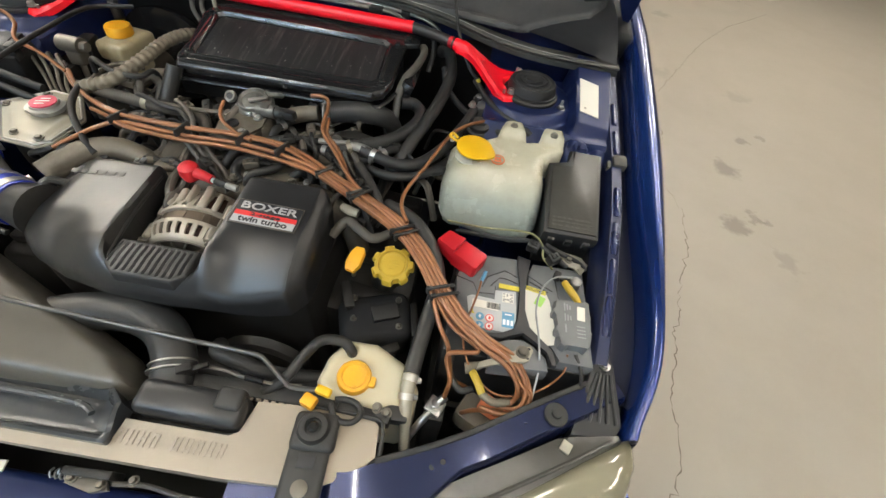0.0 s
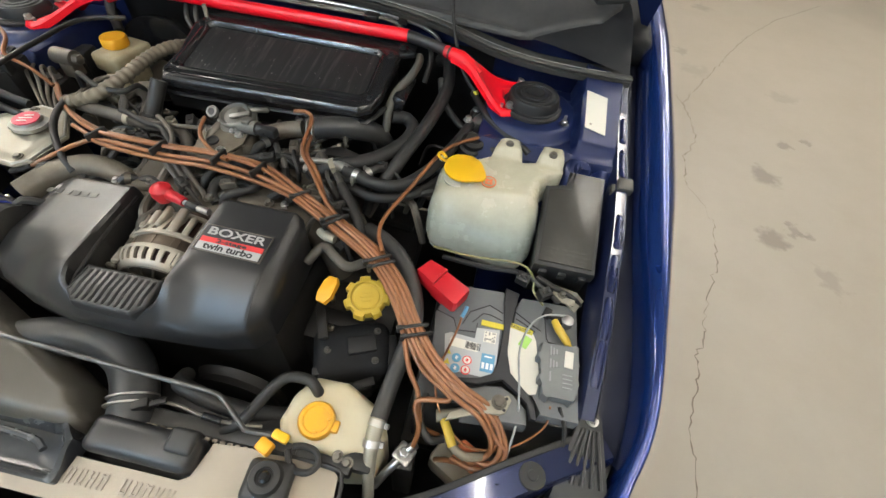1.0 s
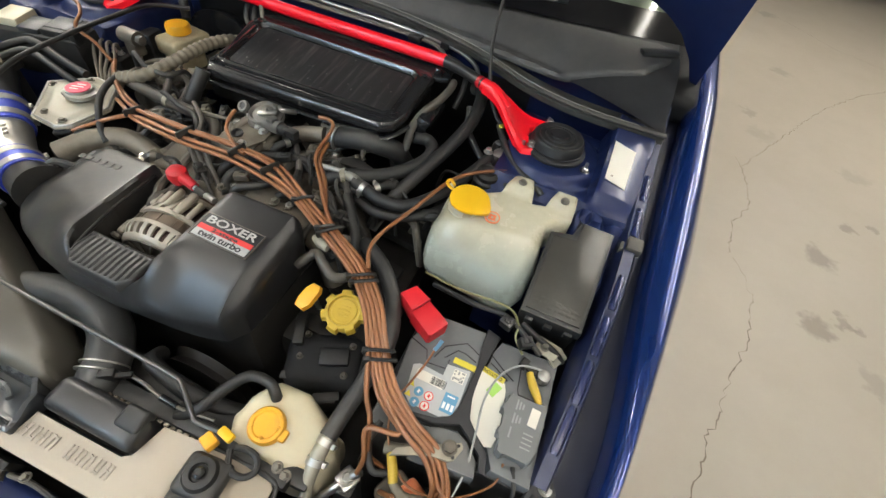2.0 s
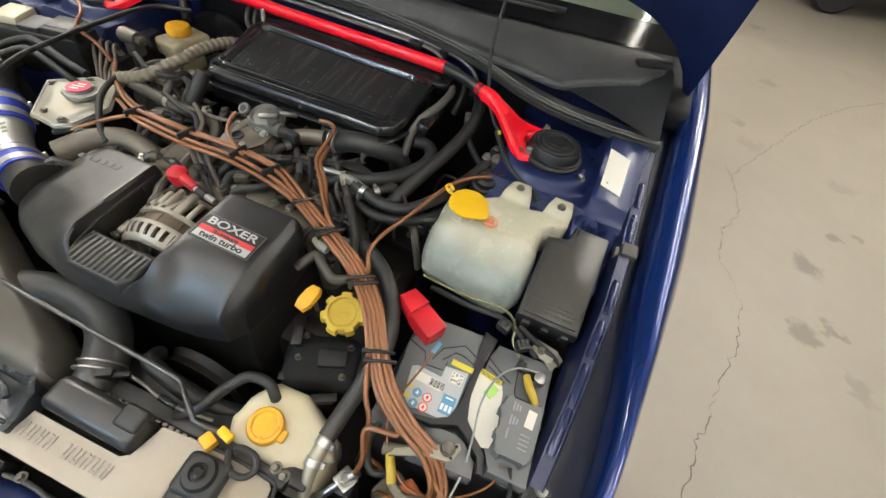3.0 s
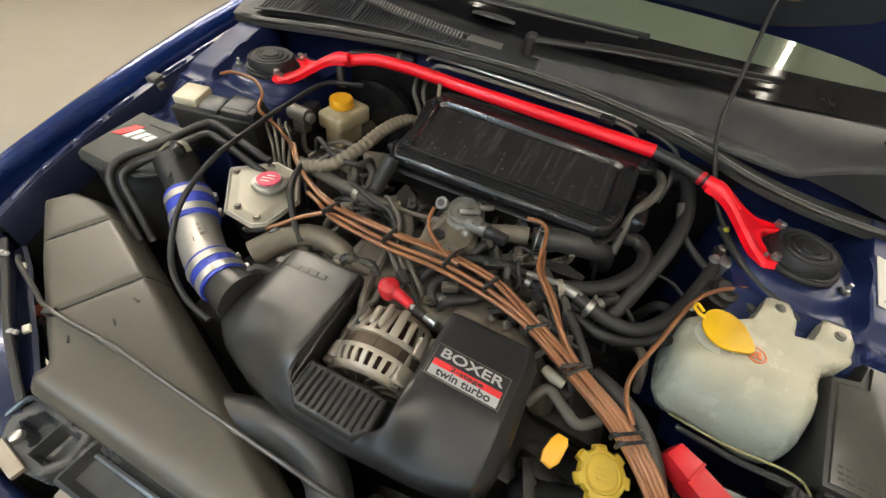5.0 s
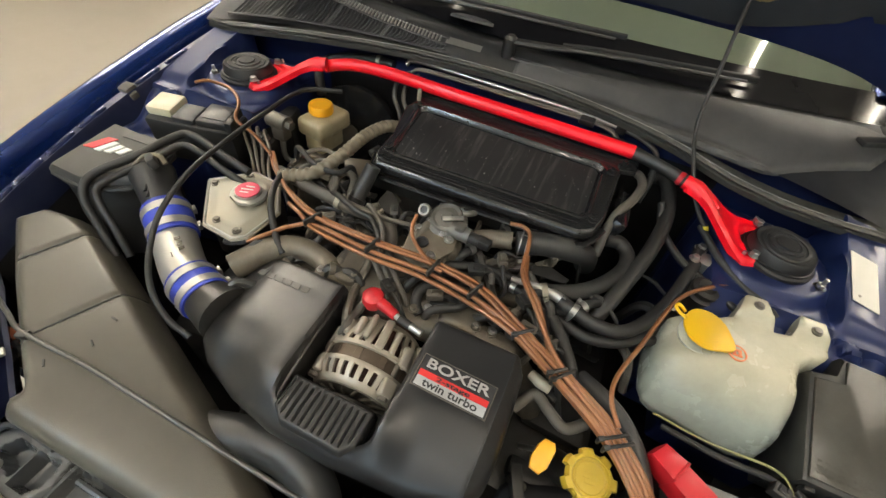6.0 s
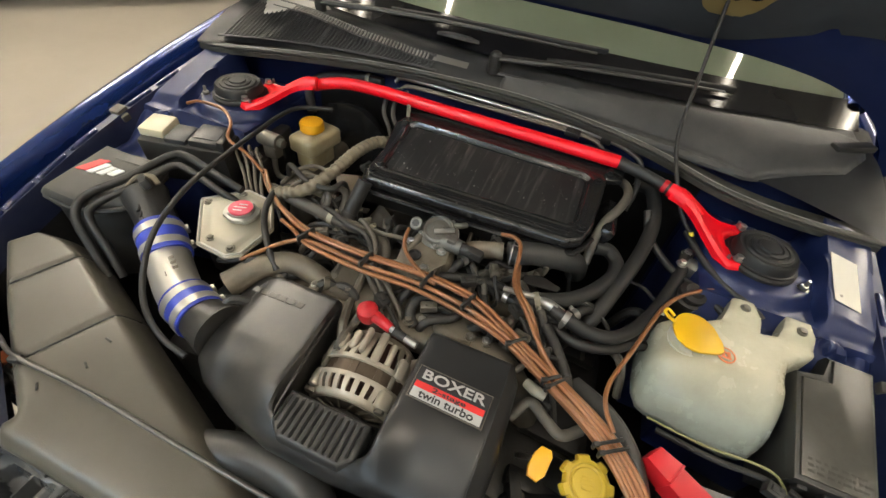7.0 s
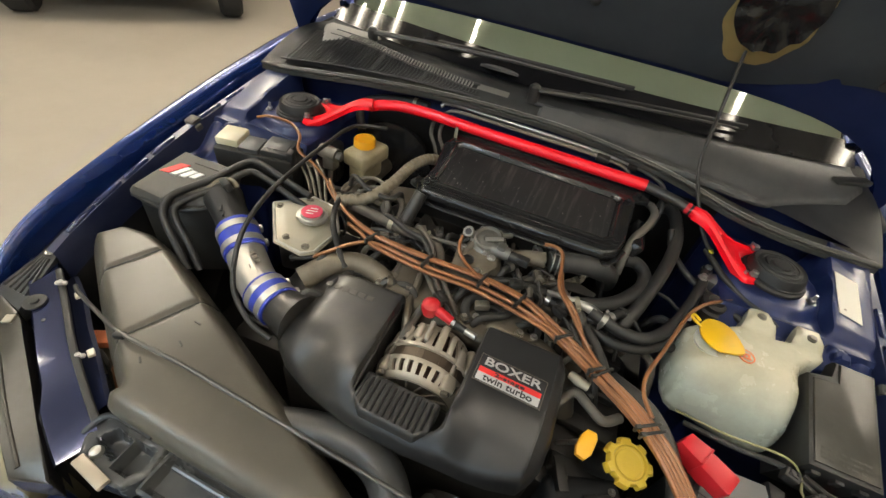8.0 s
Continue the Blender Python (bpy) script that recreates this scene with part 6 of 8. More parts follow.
dip = thing("dipstick", (0.277, -0.268, 0.72), "orange-yellow dipstick handle on a steel tube", "dipstick")
b = B()
bb = B()
prism(bb, [(-0.006, -0.022), (0.008, -0.022), (0.013, -0.010), (0.011, 0.014), (0.006, 0.021), (-0.007, 0.019), (-0.011, 0.008), (-0.011, -0.010)], -0.0055, 0.0055, 0.0025)
put(b, bb, pose(0.2775, -0.268, 0.797, 18, 0, -14))
part("handle", b, ORANGE, dip)
b = B()
tube(b, [(0.277, -0.262, 0.79), (0.272, -0.25, 0.76), (0.26, -0.23, 0.70)], 0.004, 8, 4)
part("guide_tube", b, STEEL, dip)

# ---------- intake duct and front panel ----------
duct = thing("intake_duct", (-0.3, -0.44, 0.70), "large dusty black plastic intake duct with moulded seams", "intake duct")
DP = [(-0.645, -0.300), (-0.625, -0.262), (-0.57, -0.256), (-0.505, -0.272), (-0.372, -0.325), (-0.25, -0.372), (-0.133, -0.418), (-0.06, -0.446), (-0.005, -0.470), (0.018, -0.492), (-0.12, -0.4955), (-0.335, -0.4965), (-0.356, -0.475), (-0.41, -0.444),
      (-0.535, -0.370)]
DS = sd_poly(DP, 0.022)
SEAMS = (((-0.556, -0.371), (-0.510, -0.255)), ((-0.416, -0.444), (-0.362, -0.310)))


def duct_z(x, y):
    z = 0.790 - 0.035 * step01(-0.35, 0.02, x) + 0.004 * math.sin(9 * x)
    s = DS(x, y)
    if s > -0.028:
        z -= 0.055 * (1 - 0.65 * step01(-0.485, -0.503, y)) * ((s + 0.028) / 0.028) ** (1.6 + 1.6 * step01(-0.485, -0.503, y))
    for (xa, ya), (xb, yb) in SEAMS:
        ex, ey = xb - xa, yb - ya
        q = abs((x - xa) * ey - (y - ya) * ex) / math.hypot(ex, ey)
        z -= 0.0045 * step01(0.006, 0.0015, q)
    return z


b = B()
shell(b, (-0.70, 0.07, -0.63, -0.22), 0.005, DS, duct_z, lambda x, y: 0.712)
part("duct_shell", b, DUCT, duct)
for x, y, a in ((-0.33, -0.405, 25), (-0.355, -0.452, 35), (-0.338, -0.365, 5)):
    b = B()
    rbox(b, (x, y, duct_z(x, y) + 0.001), (0.012, 0.003, 0.002), (0, 0, -a), bev=0.0008)
    part("clip_mark", b, PLASTIC, duct)
b = B()
TR = sd_poly([(-0.238, -0.568), (-0.240, -0.515), (0.022, -0.512), (0.040, -0.526), (0.044, -0.566)], 0.005)
shell(b, (-0.27, 0.07, -0.60, -0.49), 0.004, TR, lambda x, y: 0.742 + 0.010 * step01(0.0, 0.035, x) * step01(-0.56, -0.53, y) - 0.016 * step01(-0.005, -0.013, TR(x, y)) - rnd(TR(x, y), 0.003), 0.715)
part("scoop_trough", b, TROUGH, duct, "smooth blue-black scoop along the front")
b = B()
tube(b, [(-0.225, -0.530, 0.738), (-0.12, -0.530, 0.738), (-0.015, -0.531, 0.738), (0.012, -0.540, 0.738)], 0.0042, 8, 3)
part("scoop_bead", b, TROUGH, duct)
b = B()
FT = sd_poly([(-0.358, -0.545), (-0.348, -0.522), (-0.252, -0.520), (-0.246, -0.548), (-0.262, -0.574), (-0.30, -0.580), (-0.335, -0.572)], 0.005)
PK = (sd_poly([(-0.335, -0.545), (-0.325, -0.530), (-0.300, -0.530), (-0.300, -0.556)], 0.003), sd_poly([(-0.288, -0.562), (-0.288, -0.530), (-0.262, -0.528), (-0.258, -0.548), (-0.268, -0.562)], 0.003))
shell(b, (-0.38, -0.23, -0.60, -0.50), 0.003, FT, lambda x, y: 0.742 - 0.022 * max(step01(0.002, -0.005, k(x, y)) for k in PK) - rnd(FT(x, y), 0.004), 0.705)
part("duct_foot", b, TROUGH, duct, "pocketed plastic mounting foot")
b = B()
tube(b, [(-0.362, -0.550, 0.740), (-0.352, -0.524, 0.750), (-0.325, -0.516, 0.755), (-0.27, -0.517, 0.755)], 0.0045, 8, 5)
part("foot_rim", b, TROUGH, duct)
b = B()
rbox(b, (-0.304, -0.580, 0.747), (0.058, 0.016, 0.008), (0, 0, -8), bev=0.002)
part("pale_clip", b, PANEL, duct)
b = B()
revolve(b, [(0.009, 0), (0.007, 0.006), (0.003, 0.008)], pose(-0.322, -0.560, 0.743), 16)
part("push_rivet", b, STEEL, duct)

for (xa, ya), (xb, yb) in SEAMS:
    b = B()
    tube(b, [(xa + (xb - xa) * k / 8, ya + (yb - ya) * k / 8, duct_z(xa + (xb - xa) * k / 8, ya + (yb - ya) * k / 8) + 0.0008) for k in range(0, 9)], 0.0017, 6, 2)
    part("seam", b, INK, duct, "dark joint between duct sections")

rad = thing("radiator", (0, -0.50, 0.36), "black radiator standing behind the grille", "radiator")
b = B()
rbox(b, (0, -0.515, 0.535), (0.70, 0.04, 0.34), bev=0.006)
rbox(b, (0, -0.500, 0.695), (0.70, 0.05, 0.035), bev=0.010)
part("core", b, DARKMET, rad)
b = B()
for x in (-0.22, 0.12):
    revolve(b, [(0.15, 0), (0.15, 0.03), (0.14, 0.03)], axis((x, -0.49, 0.53), (0, 1, 0)), 32)
part("fan_shroud", b, DARKMET, rad)

panel = thing("cooling_panel", (0, -0.53, 0.72), "champagne metal radiator cooling panel with a worn printed mark", "radiator panel")


def pan_z(x, y):
    return 0.7335 + 0.22 * min(0.0, y + 0.545)


b = B()
prism(b, [(-0.235, -0.583), (-0.05, -0.585), (0.07, -0.584), (0.19, -0.583), (0.30, -0.578), (0.35, -0.557), (0.374, -0.530), (0.370, -0.492), (0.36, -0.484), (0.255, -0.484), (0.203, -0.488), (0.196, -0.53), (0.185, -0.537), (0.052, -0.537),
          (0.048, -0.568), (-0.235, -0.570)], lambda x, y: pan_z(x, y) - 0.003, pan_z, 0.0008)
part("plate", b, PANEL, panel)
b = B()
sheet(b, [[(x, y, pan_z(x, y) - dz) for x, y in ((-0.235, -0.583), (-0.05, -0.585), (0.07, -0.584), (0.19, -0.583), (0.30, -0.578), (0.35, -0.557))] for dz in (0.0, 0.004, 0.018)])
part("front_fold", b, PANEL, panel)
b = B()
PW = plane_pose((0.122, -0.556, pan_z(0.1, -0.556) + 0.0008), (1, 0.02, 0), (0, 1, 0.22))
rng7 = random.Random(7)
for k in range(10):
    if k != 4:
        x0 = -0.064 + k * 0.0140
        rbox(b, (x0 - 0.0032, 0, 0), (0.0024, 0.017, 0.0006), (0, 0, -8), bev=0)
        rbox(b, (x0 + 0.0032, 0, 0), (0.0022, 0.017, 0.0006), (0, 0, -8), bev=0)
        rbox(b, (x0, rng7.choice((-0.006, 0.0, 0.006)), 0.0002), (0.008, 0.0028, 0.0006), (0, 0, -8), bev=0)
bmesh.ops.transform(b, matrix=PW, verts=b.verts[:])
part("worn_print", b, PANELMARK, panel, "row of faded grey printed blocks")
b = B()
tube(b, [(0.255, -0.482, 0.735), (0.30, -0.482, 0.735), (0.362, -0.483, 0.735), (0.376, -0.495, 0.735), (0.378, -0.53, 0.733), (0.366, -0.545, 0.732)], 0.0028, 8, 5, wave=0.25, pitch=0.012)
part("edge_trim", b, RUBBER, panel, "black edge trim")

latch = thing("bonnet_latch", (0.29, -0.54, 0.73), "black bonnet bump stop and bracket on the front panel", "bump stop")
b = B()
rbox(b, (0.292, -0.548, 0.738), (0.052, 0.10, 0.016), (0, 0, 4), bev=0.007, seg=3)
rbox(b, (0.292, -0.516, 0.742), (0.058, 0.050, 0.020), (0, 0, 4), bev=0.014, seg=3)
part("bracket", b, PLASTIC, latch)
b = B()
revolve(b, [(0.021, -0.004), (0.021, 0.012), (0.018, 0.018), (0.011, 0.019), (0.010, 0.015), (0.004, 0.015)], pose(0.290, -0.514, 0.740), 32)
part("rubber_stop", b, RUBBER, latch)
b = B()
revolve(b, [(0.007, 0.0), (0.007, 0.012), (0.004, 0.015)], pose(0.290, -0.514, 0.748), 14)
part("stop_screw", b, GLOSS, latch)
b = B()
revolve(b, [(0.010, 0), (0.010, 0.006), (0.005, 0.008)], pose(0.295, -0.582, 0.742), 20)
part("lower_bolt", b, GRIMEPIPE, latch)
b = B()
rbox(b, (0.293, -0.552, 0.7465), (0.022, 0.016, 0.002), (0, 0, 4), bev=0.0006)
part("window", b, INK, latch)
b = B()
tube(b, [(0.300, -0.478, 0.745), (0.312, -0.496, 0.745), (0.333, -0.497, 0.744), (0.343, -0.484, 0.744), (0.334, -0.472, 0.745), (0.318, -0.470, 0.748), (0.306, -0.474, 0.752)], 0.0042, 8, 5)
part("rubber_loop", b, RUBBER, latch)

sbox = thing("intake_resonator", (0.128, -0.50, 0.70), "black plastic intake resonator on the front panel", "resonator")
b = B()
rbox(b, (0.126, -0.508, 0.733), (0.142, 0.044, 0.046), (6, 0, 0), 0.012, 4)
part("box", b, COVER, sbox)
b = B()
rbox(b, (0.175, -0.498, 0.75), (0.035, 0.030, 0.022), (6, 0, 0), 0.006, 3)
part("box_step", b, PLASTIC, sbox)
snk = thing("intake_hose", (0.0, -0.41, 0.70), "dusty black bent intake hose with a wire clamp", "intake hose")
b = B()
tube(b, [(-0.17, -0.425, 0.715), (-0.10, -0.405, 0.728), (-0.03, -0.396, 0.735), (0.025, -0.410, 0.735), (0.058, -0.440, 0.730), (0.074, -0.475, 0.722), (0.080, -0.50, 0.715)], 0.029, 18, 7)
part("hose", b, HOSEBLACK, snk)
for q in (0, 0.010):
    b = B()
    revolve(b, [(0.0285, -0.0014), (0.031, -0.001), (0.031, 0.001), (0.0285, 0.0014)], axis((0.066 + q * 0.3, -0.457 - q, 0.727), (0.35, -0.9, -0.2)), 28)
    part("wire_clamp", b, STEEL, snk)

# ---------- prop rod ----------
rod = thing("bonnet_prop_rod", (-0.2, -0.43, 0.79), "slim dark steel bonnet prop rod lying across the duct", "prop rod")
b = B()
tube(b, [(-0.585, -0.392, 0.765), (-0.56, -0.402, 0.772), (-0.469, -0.424, 0.790), (-0.41, -0.436, 0.801), (-0.30, -0.432, 0.795), (-0.2, -0.433, 0.789), (0.027, -0.436, 0.774), (0.150, -0.437, 0.767), (0.186, -0.438, 0.765), (0.200, -0.443, 0.763), (0.236, -0.466, 0.758), (0.246, -0.470, 0.757), (0.282, -0.467, 0.755)], 0.0033, 10, 6)
part("rod", b, ROD, rod)
b = B()
rbox(b, (0.272, -0.481, 0.748), (0.020, 0.017, 0.015), (0, 0, -20), 0.003)
part("orange_clip", b, ORANGE, rod)
b = B()
rbox(b, (0.288, -0.467, 0.755), (0.022, 0.012, 0.011), (0, 0, -12), 0.003)
part("yellow_clip", b, YELLOW, rod)
b = B()
rbox(b, (-0.408, -0.438, 0.799), (0.016, 0.012, 0.010), (0, 0, 20), 0.003)
part("rod_clip", b, PLASTIC, rod)

# ---------- driver's side of the bay: air box, relay box, tanks ----------
ab = thing("air_box", (-0.56, -0.15, 0.70), "grey-black plastic air filter box with a red and white sticker", "air box")
AB = sd_poly([(-0.632, -0.088), (-0.508, -0.086), (-0.486, -0.172), (-0.558, -0.214), (-0.632, -0.216)], 0.006)


def ab_z(x, y):
    return 0.862 + 0.10 * (y + 0.15) - rnd(AB(x, y), 0.010)


b = B()
shell(b, (-0.66, -0.46, -0.24, -0.06), 0.006, AB, ab_z, 0.835)
part("lid", b, FILTERLID, ab)
b = B()
prism(b, [(-0.630, -0.092), (-0.512, -0.090), (-0.492, -0.170), (-0.560, -0.210), (-0.630, -0.212)], 0.66, 0.836, 0.002)
part("lower_box", b, PLASTIC, ab, "black lower filter box")
b = B()
tube(b, [(-0.635, -0.218, 0.835), (-0.558, -0.220, 0.836), (-0.482, -0.175, 0.842), (-0.503, -0.083, 0.850)], 0.005, 8, 4)
part("lid_rim", b, PLASTIC, ab)
def ab_plate(pts, dz=0.0016):
    b = B()
    prism(b, pts, lambda x, y: ab_z(x, y) - 0.001, lambda x, y: ab_z(x, y) + dz)
    return b


part("red_wedge", ab_plate([(-0.624, -0.160), (-0.606, -0.124), (-0.586, -0.120), (-0.604, -0.156)]), LRED, ab, "red wedge of the sticker")
for k, (h, dy) in enumerate(((0.030, 0.0), (0.024, 0.002), (0.018, 0.006))):
    x, y = -0.600 + 0.019 * k, -0.158 + dy + 0.002 * k
    part("white_mark", ab_plate([(x, y), (x + 0.012, y + 0.001), (x + 0.012 + 0.45 * h, y + h + 0.001), (x + 0.45 * h, y + h)], 0.0022), WHITEINK, ab, "plain white sticker shape")
part("dark_plate", ab_plate([(-0.586, -0.110), (-0.526, -0.106), (-0.522, -0.090), (-0.580, -0.091)]), PLASTIC, ab)

rb = thing("relay_box", (-0.51, 0.0, 0.80), "black relay box with a cream lid and two grey lids", "relay box")
RM = pose(-0.512, -0.006, 0.0, 0, 0, 14)


def rpart(name, items, material, label=""):
    b = B()
    for c, s, bev in items:
        rbox(b, c, s, (4, 0, 0), bev, 2)
    bmesh.ops.transform(b, matrix=RM, verts=b.verts[:])
    return part(name, b, material, rb, label)


rpart("base", [((0, 0, 0.84), (0.172, 0.066, 0.09), 0.006)], PLASTIC)
rpart("cream_lid", [((-0.060, 0.004, 0.893), (0.050, 0.054, 0.018), 0.004)], CREAM, "cream plastic lid")
rpart("grey_lid", [((-0.010, -0.006, 0.886), (0.044, 0.050, 0.016), 0.003)], COWL, "dull grey lid")
rpart("black_lid", [((0.047, 0.0, 0.889), (0.062, 0.060, 0.018), 0.004)], PLASTIC)
# paler plate that paints the sheen on the black lid
rpart("painted_lid_sheen", [((0.045, 0.002, 0.8985), (0.050, 0.044, 0.002), 0.0008)], COWL)
rpart("latch_tab", [((0.082, -0.022, 0.888), (0.014, 0.020, 0.03), 0.003)], PLASTIC)

hdr = thing("coolant_header_tank", (-0.29, -0.14, 0.74), "pale coated metal coolant header tank with a red pressure cap", "header tank")
HP = [(-0.390, -0.112), (-0.318, -0.196), (-0.262, -0.200), (-0.245, -0.186), (-0.240, -0.118), (-0.286, -0.060), (-0.338, -0.055)]
HS = sd_poly(HP, 0.004)
b = B()
shell(b, (-0.41, -0.21, -0.22, -0.03), 0.005, HS, lambda x, y: 0.852 + 0.004 * step01(-0.012, -0.022, HS(x, y)) - rnd(HS(x, y), 0.003), 0.846)
part("tank", b, PALEMET, hdr)
# dark body carries the shade under the pale plate in its colour
b = B()
rbox(b, (-0.300, -0.125, 0.80), (0.10, 0.085, 0.09), (0, 0, 20), bev=0.012)
part("lower_tank", b, DARKMET, hdr)
b = B()
tube(b, [(x, y, 0.851) for x, y in HP + HP[:1]], 0.0024, 8, 1)
part("seam", b, ALU, hdr)
for x, y in ((-0.372, -0.116), (-0.305, -0.182), (-0.262, -0.186), (-0.335, -0.072)):
    b2 = B()
    hexbolt(b2, (x, y, 0.854), 0.005, 0.004)
    part("bolt", b2, GRIMEPIPE, hdr)
b = B()
revolve(b, [(0.020, 0.0), (0.020, 0.008), (0.0275, 0.009), (0.0275, 0.015), (0.022, 0.017), (0.021, 0.021), (0.004, 0.022)], pose(-0.296, -0.118, 0.852), 32, lobes=2, lobe=0.06)
cp = part("pressure_cap", b, ALU, hdr, "steel pressure cap")
b = B()
revolve(b, [(0.0195, 0.021), (0.0195, 0.0228), (0.004, 0.0232)], pose(-0.296, -0.118, 0.852), 28)
part("red_disc", b, PINK, cp, "pinkish red warning disc")
b = B()
for k in range(3):
    rbox(b, (-0.296, -0.126 + 0.008 * k, 0.8754), (0.020 - 0.006 * abs(k - 1), 0.0022, 0.0006), (0, 0, 20), bev=0)
part("worn_print", b, WHITEINK, cp)

brk = thing("brake_fluid_reservoir", (-0.355, 0.17, 0.74), "cream translucent brake fluid reservoir with an orange-yellow screw cap", "fluid reservoir")
b = B()
rbox(b, (-0.356, 0.175, 0.836), (0.068, 0.100, 0.040), (0, 0, -8), 0.010, 3)
rbox(b, (-0.352, 0.165, 0.805), (0.050, 0.075, 0.05), (0, 0, -8), 0.010, 3)
part("tank", b, RESERVOIR, brk)
b = B()
revolve(b, [(0.024, 0), (0.026, 0.002), (0.026, 0.016), (0.024, 0.020), (0.018, 0.021), (0.004, 0.0205)], pose(-0.362, 0.176, 0.857), 40, lobes=20, lobe=0.012)
part("cap", b, ORANGE, brk, "orange-yellow screw cap")
b = B()
tube(b, [(-0.35, 0.02, 0.765), (-0.35, 0.30, 0.765)], 0.022, 14, 2)
part("master_cylinder", b, ALUCAST, brk)
boost = thing("brake_booster", (-0.33, 0.30, 0.62), "black round brake booster on the firewall", "brake booster")
b = B()
revolve(b, [(0.05, 0.0), (0.085, 0.01), (0.105, 0.03), (0.112, 0.05), (0.112, 0.06)], axis((-0.33, 0.325, 0.775), (0, -1, 0)), 40)
part("shell", b, GLOSS, boost)
valve = thing("pressure_valve", (-0.39, 0.10, 0.80), "small dull aluminium valve beside the brake reservoir", "valve")
b = B()
tube(b, [(-0.42, 0.085, 0.868), (-0.375, 0.082, 0.868)], 0.016, 14, 2)
revolve(b, [(0.010, -0.012), (0.010, 0.008), (0.006, 0.010)], axis((-0.372, 0.082, 0.868), (1, 0, 0)), 6)
rbox(b, (-0.395, 0.083, 0.845), (0.03, 0.026, 0.03), bev=0.004)
part("valve_body", b, GRIMEPIPE, valve)
b = B()
tube(b, [(-0.395, 0.083, 0.84), (-0.395, 0.083, 0.78), (-0.36, 0.10, 0.77)], 0.006, 8, 4)
part("valve_pipe", b, STEEL, valve)

pipe = thing("charge_pipe", (-0.33, -0.26, 0.76), "polished aluminium intake pipe with blue silicone couplers", "intake pipe")
PP = [(-0.478, -0.150, 0.850), (-0.440, -0.174, 0.838), (-0.393, -0.203, 0.822), (-0.345, -0.238, 0.812), (-0.300, -0.266, 0.808), (-0.250, -0.284, 0.806), (-0.200, -0.292, 0.806)]
b = B()
tube(b, PP[2:6], 0.0335, 28, 6)
part("pipe", b, POLISH, pipe)
b = B()
tube(b, [(-0.318, -0.262, 0.8455), (-0.310, -0.267, 0.8450)], 0.0008, 6, 1)
for k in range(3):
    rbox(b, (-0.333 + 0.010 * k, -0.237 - 0.0055 * k, 0.8462 - 0.0006 * k), (0.006, 0.008, 0.0008), (6, 4, -32), 0.0002, 1)
part("etched_mark", b, GRIMEPIPE, pipe, "faint etched mark")
b = B()
tube(b, PP[5:], [0.0325, 0.042], 24, 5)
part("inlet_collar", b, COVER, pipe, "black plastic inlet collar")
b = B()
tube(b, PP[:3], [0.036, 0.031, 0.031], 24, 6)
rbox(b, (-0.462, -0.150, 0.886), (0.040, 0.014, 0.018), (20, -15, -30), 0.004)
for k in range(3):
    tube(b, [Vector(PP[1]) + Vector((0.010 * k - 0.012, -0.006 * k, 0.0300 - 0.004 * k)), Vector(PP[1]) + Vector((0.010 * k + 0.002, -0.006 * k - 0.02, 0.0250 - 0.004 * k))], 0.003, 8, 1)
part("airflow_sensor", b, PLASTIC, pipe, "black plastic airflow sensor body")
b = B()
tube(b, [(-0.502, -0.162, 0.866), (-0.486, -0.146, 0.884), (-0.462, -0.136, 0.888), (-0.446, -0.140, 0.880)], 0.0048, 8, 5, flat=0.6)
part("sensor_clip", b, RIBHOSE, pipe, "pale plastic clip")
for a, c in (((-0.414, -0.190, 0.830), (-0.364, -0.224, 0.816)), ((-0.288, -0.271, 0.807), (-0.240, -0.286, 0.806))):
    b = B()
    tube(b, [a, ((a[0] + c[0]) / 2, (a[1] + c[1]) / 2, (a[2] + c[2]) / 2 + 0.0005), c], 0.0370, 28, 4)
    cpl = part("coupler", b, SILBLUE, pipe, "blue silicone coupler")
    A, C = Vector(a), Vector(c)
    for t in (0.22, 0.78):
        b = B()
        clip_band(b, A.lerp(C, t), C - A, 0.0370, 0.013, 0.0014)
        part("band_clamp", b, POLISH, cpl, "shiny steel band clamp")


# ---------- hoses, pipes and cables ----------
def hose(name, pts, r, material, label, category="hose", seg=10, wave=0.0, pitch=0.006, clamps=(), sub=6, clamp_mat=None, group="engine bay hoses"):
    h = thing(name, pts[len(pts) // 2], label, category, group)
    b = B()
    tube(b, pts, r, seg, sub, wave, pitch)
    part("line", b, material, h)
    C = smooth_pts(pts, 8)
    rr = r if isinstance(r, (int, float)) else r[0]
    for t in clamps:
        i = max(1, min(len(C) - 2, round(t * (len(C) - 1))))
        b = B()
        clip_band(b, C[i], C[i + 1] - C[i - 1], rr, 0.009, 0.0016)
        part("hose_clamp", b, clamp_mat or STEEL, h, "small steel hose clamp")
    return h


BLK = "dusty black rubber hose in the engine bay"
hose("air_conditioning_line", [(-0.47, -0.27, 0.76), (-0.500, -0.256, 0.80), (-0.534, -0.238, 0.84), (-0.541, -0.206, 0.862), (-0.506, -0.146, 0.877), (-0.485, -0.075, 0.887), (-0.458, -0.062, 0.887), (-0.39, -0.072, 0.880), (-0.332, -0.075, 0.868)], 0.0072, RUBBER, "black bent air conditioning line beside the air box", "pipe", sub=8)
hose("air_conditioning_line", [(-0.45, -0.26, 0.76), (-0.480, -0.245, 0.80), (-0.522, -0.226, 0.835), (-0.524, -0.204, 0.852), (-0.485, -0.143, 0.870), (-0.468, -0.090, 0.880), (-0.434, -0.083, 0.876), (-0.37, -0.090, 0.862), (-0.33, -0.09, 0.85)], 0.0065, RUBBER, "black bent air conditioning line beside the air box", "pipe", sub=8)
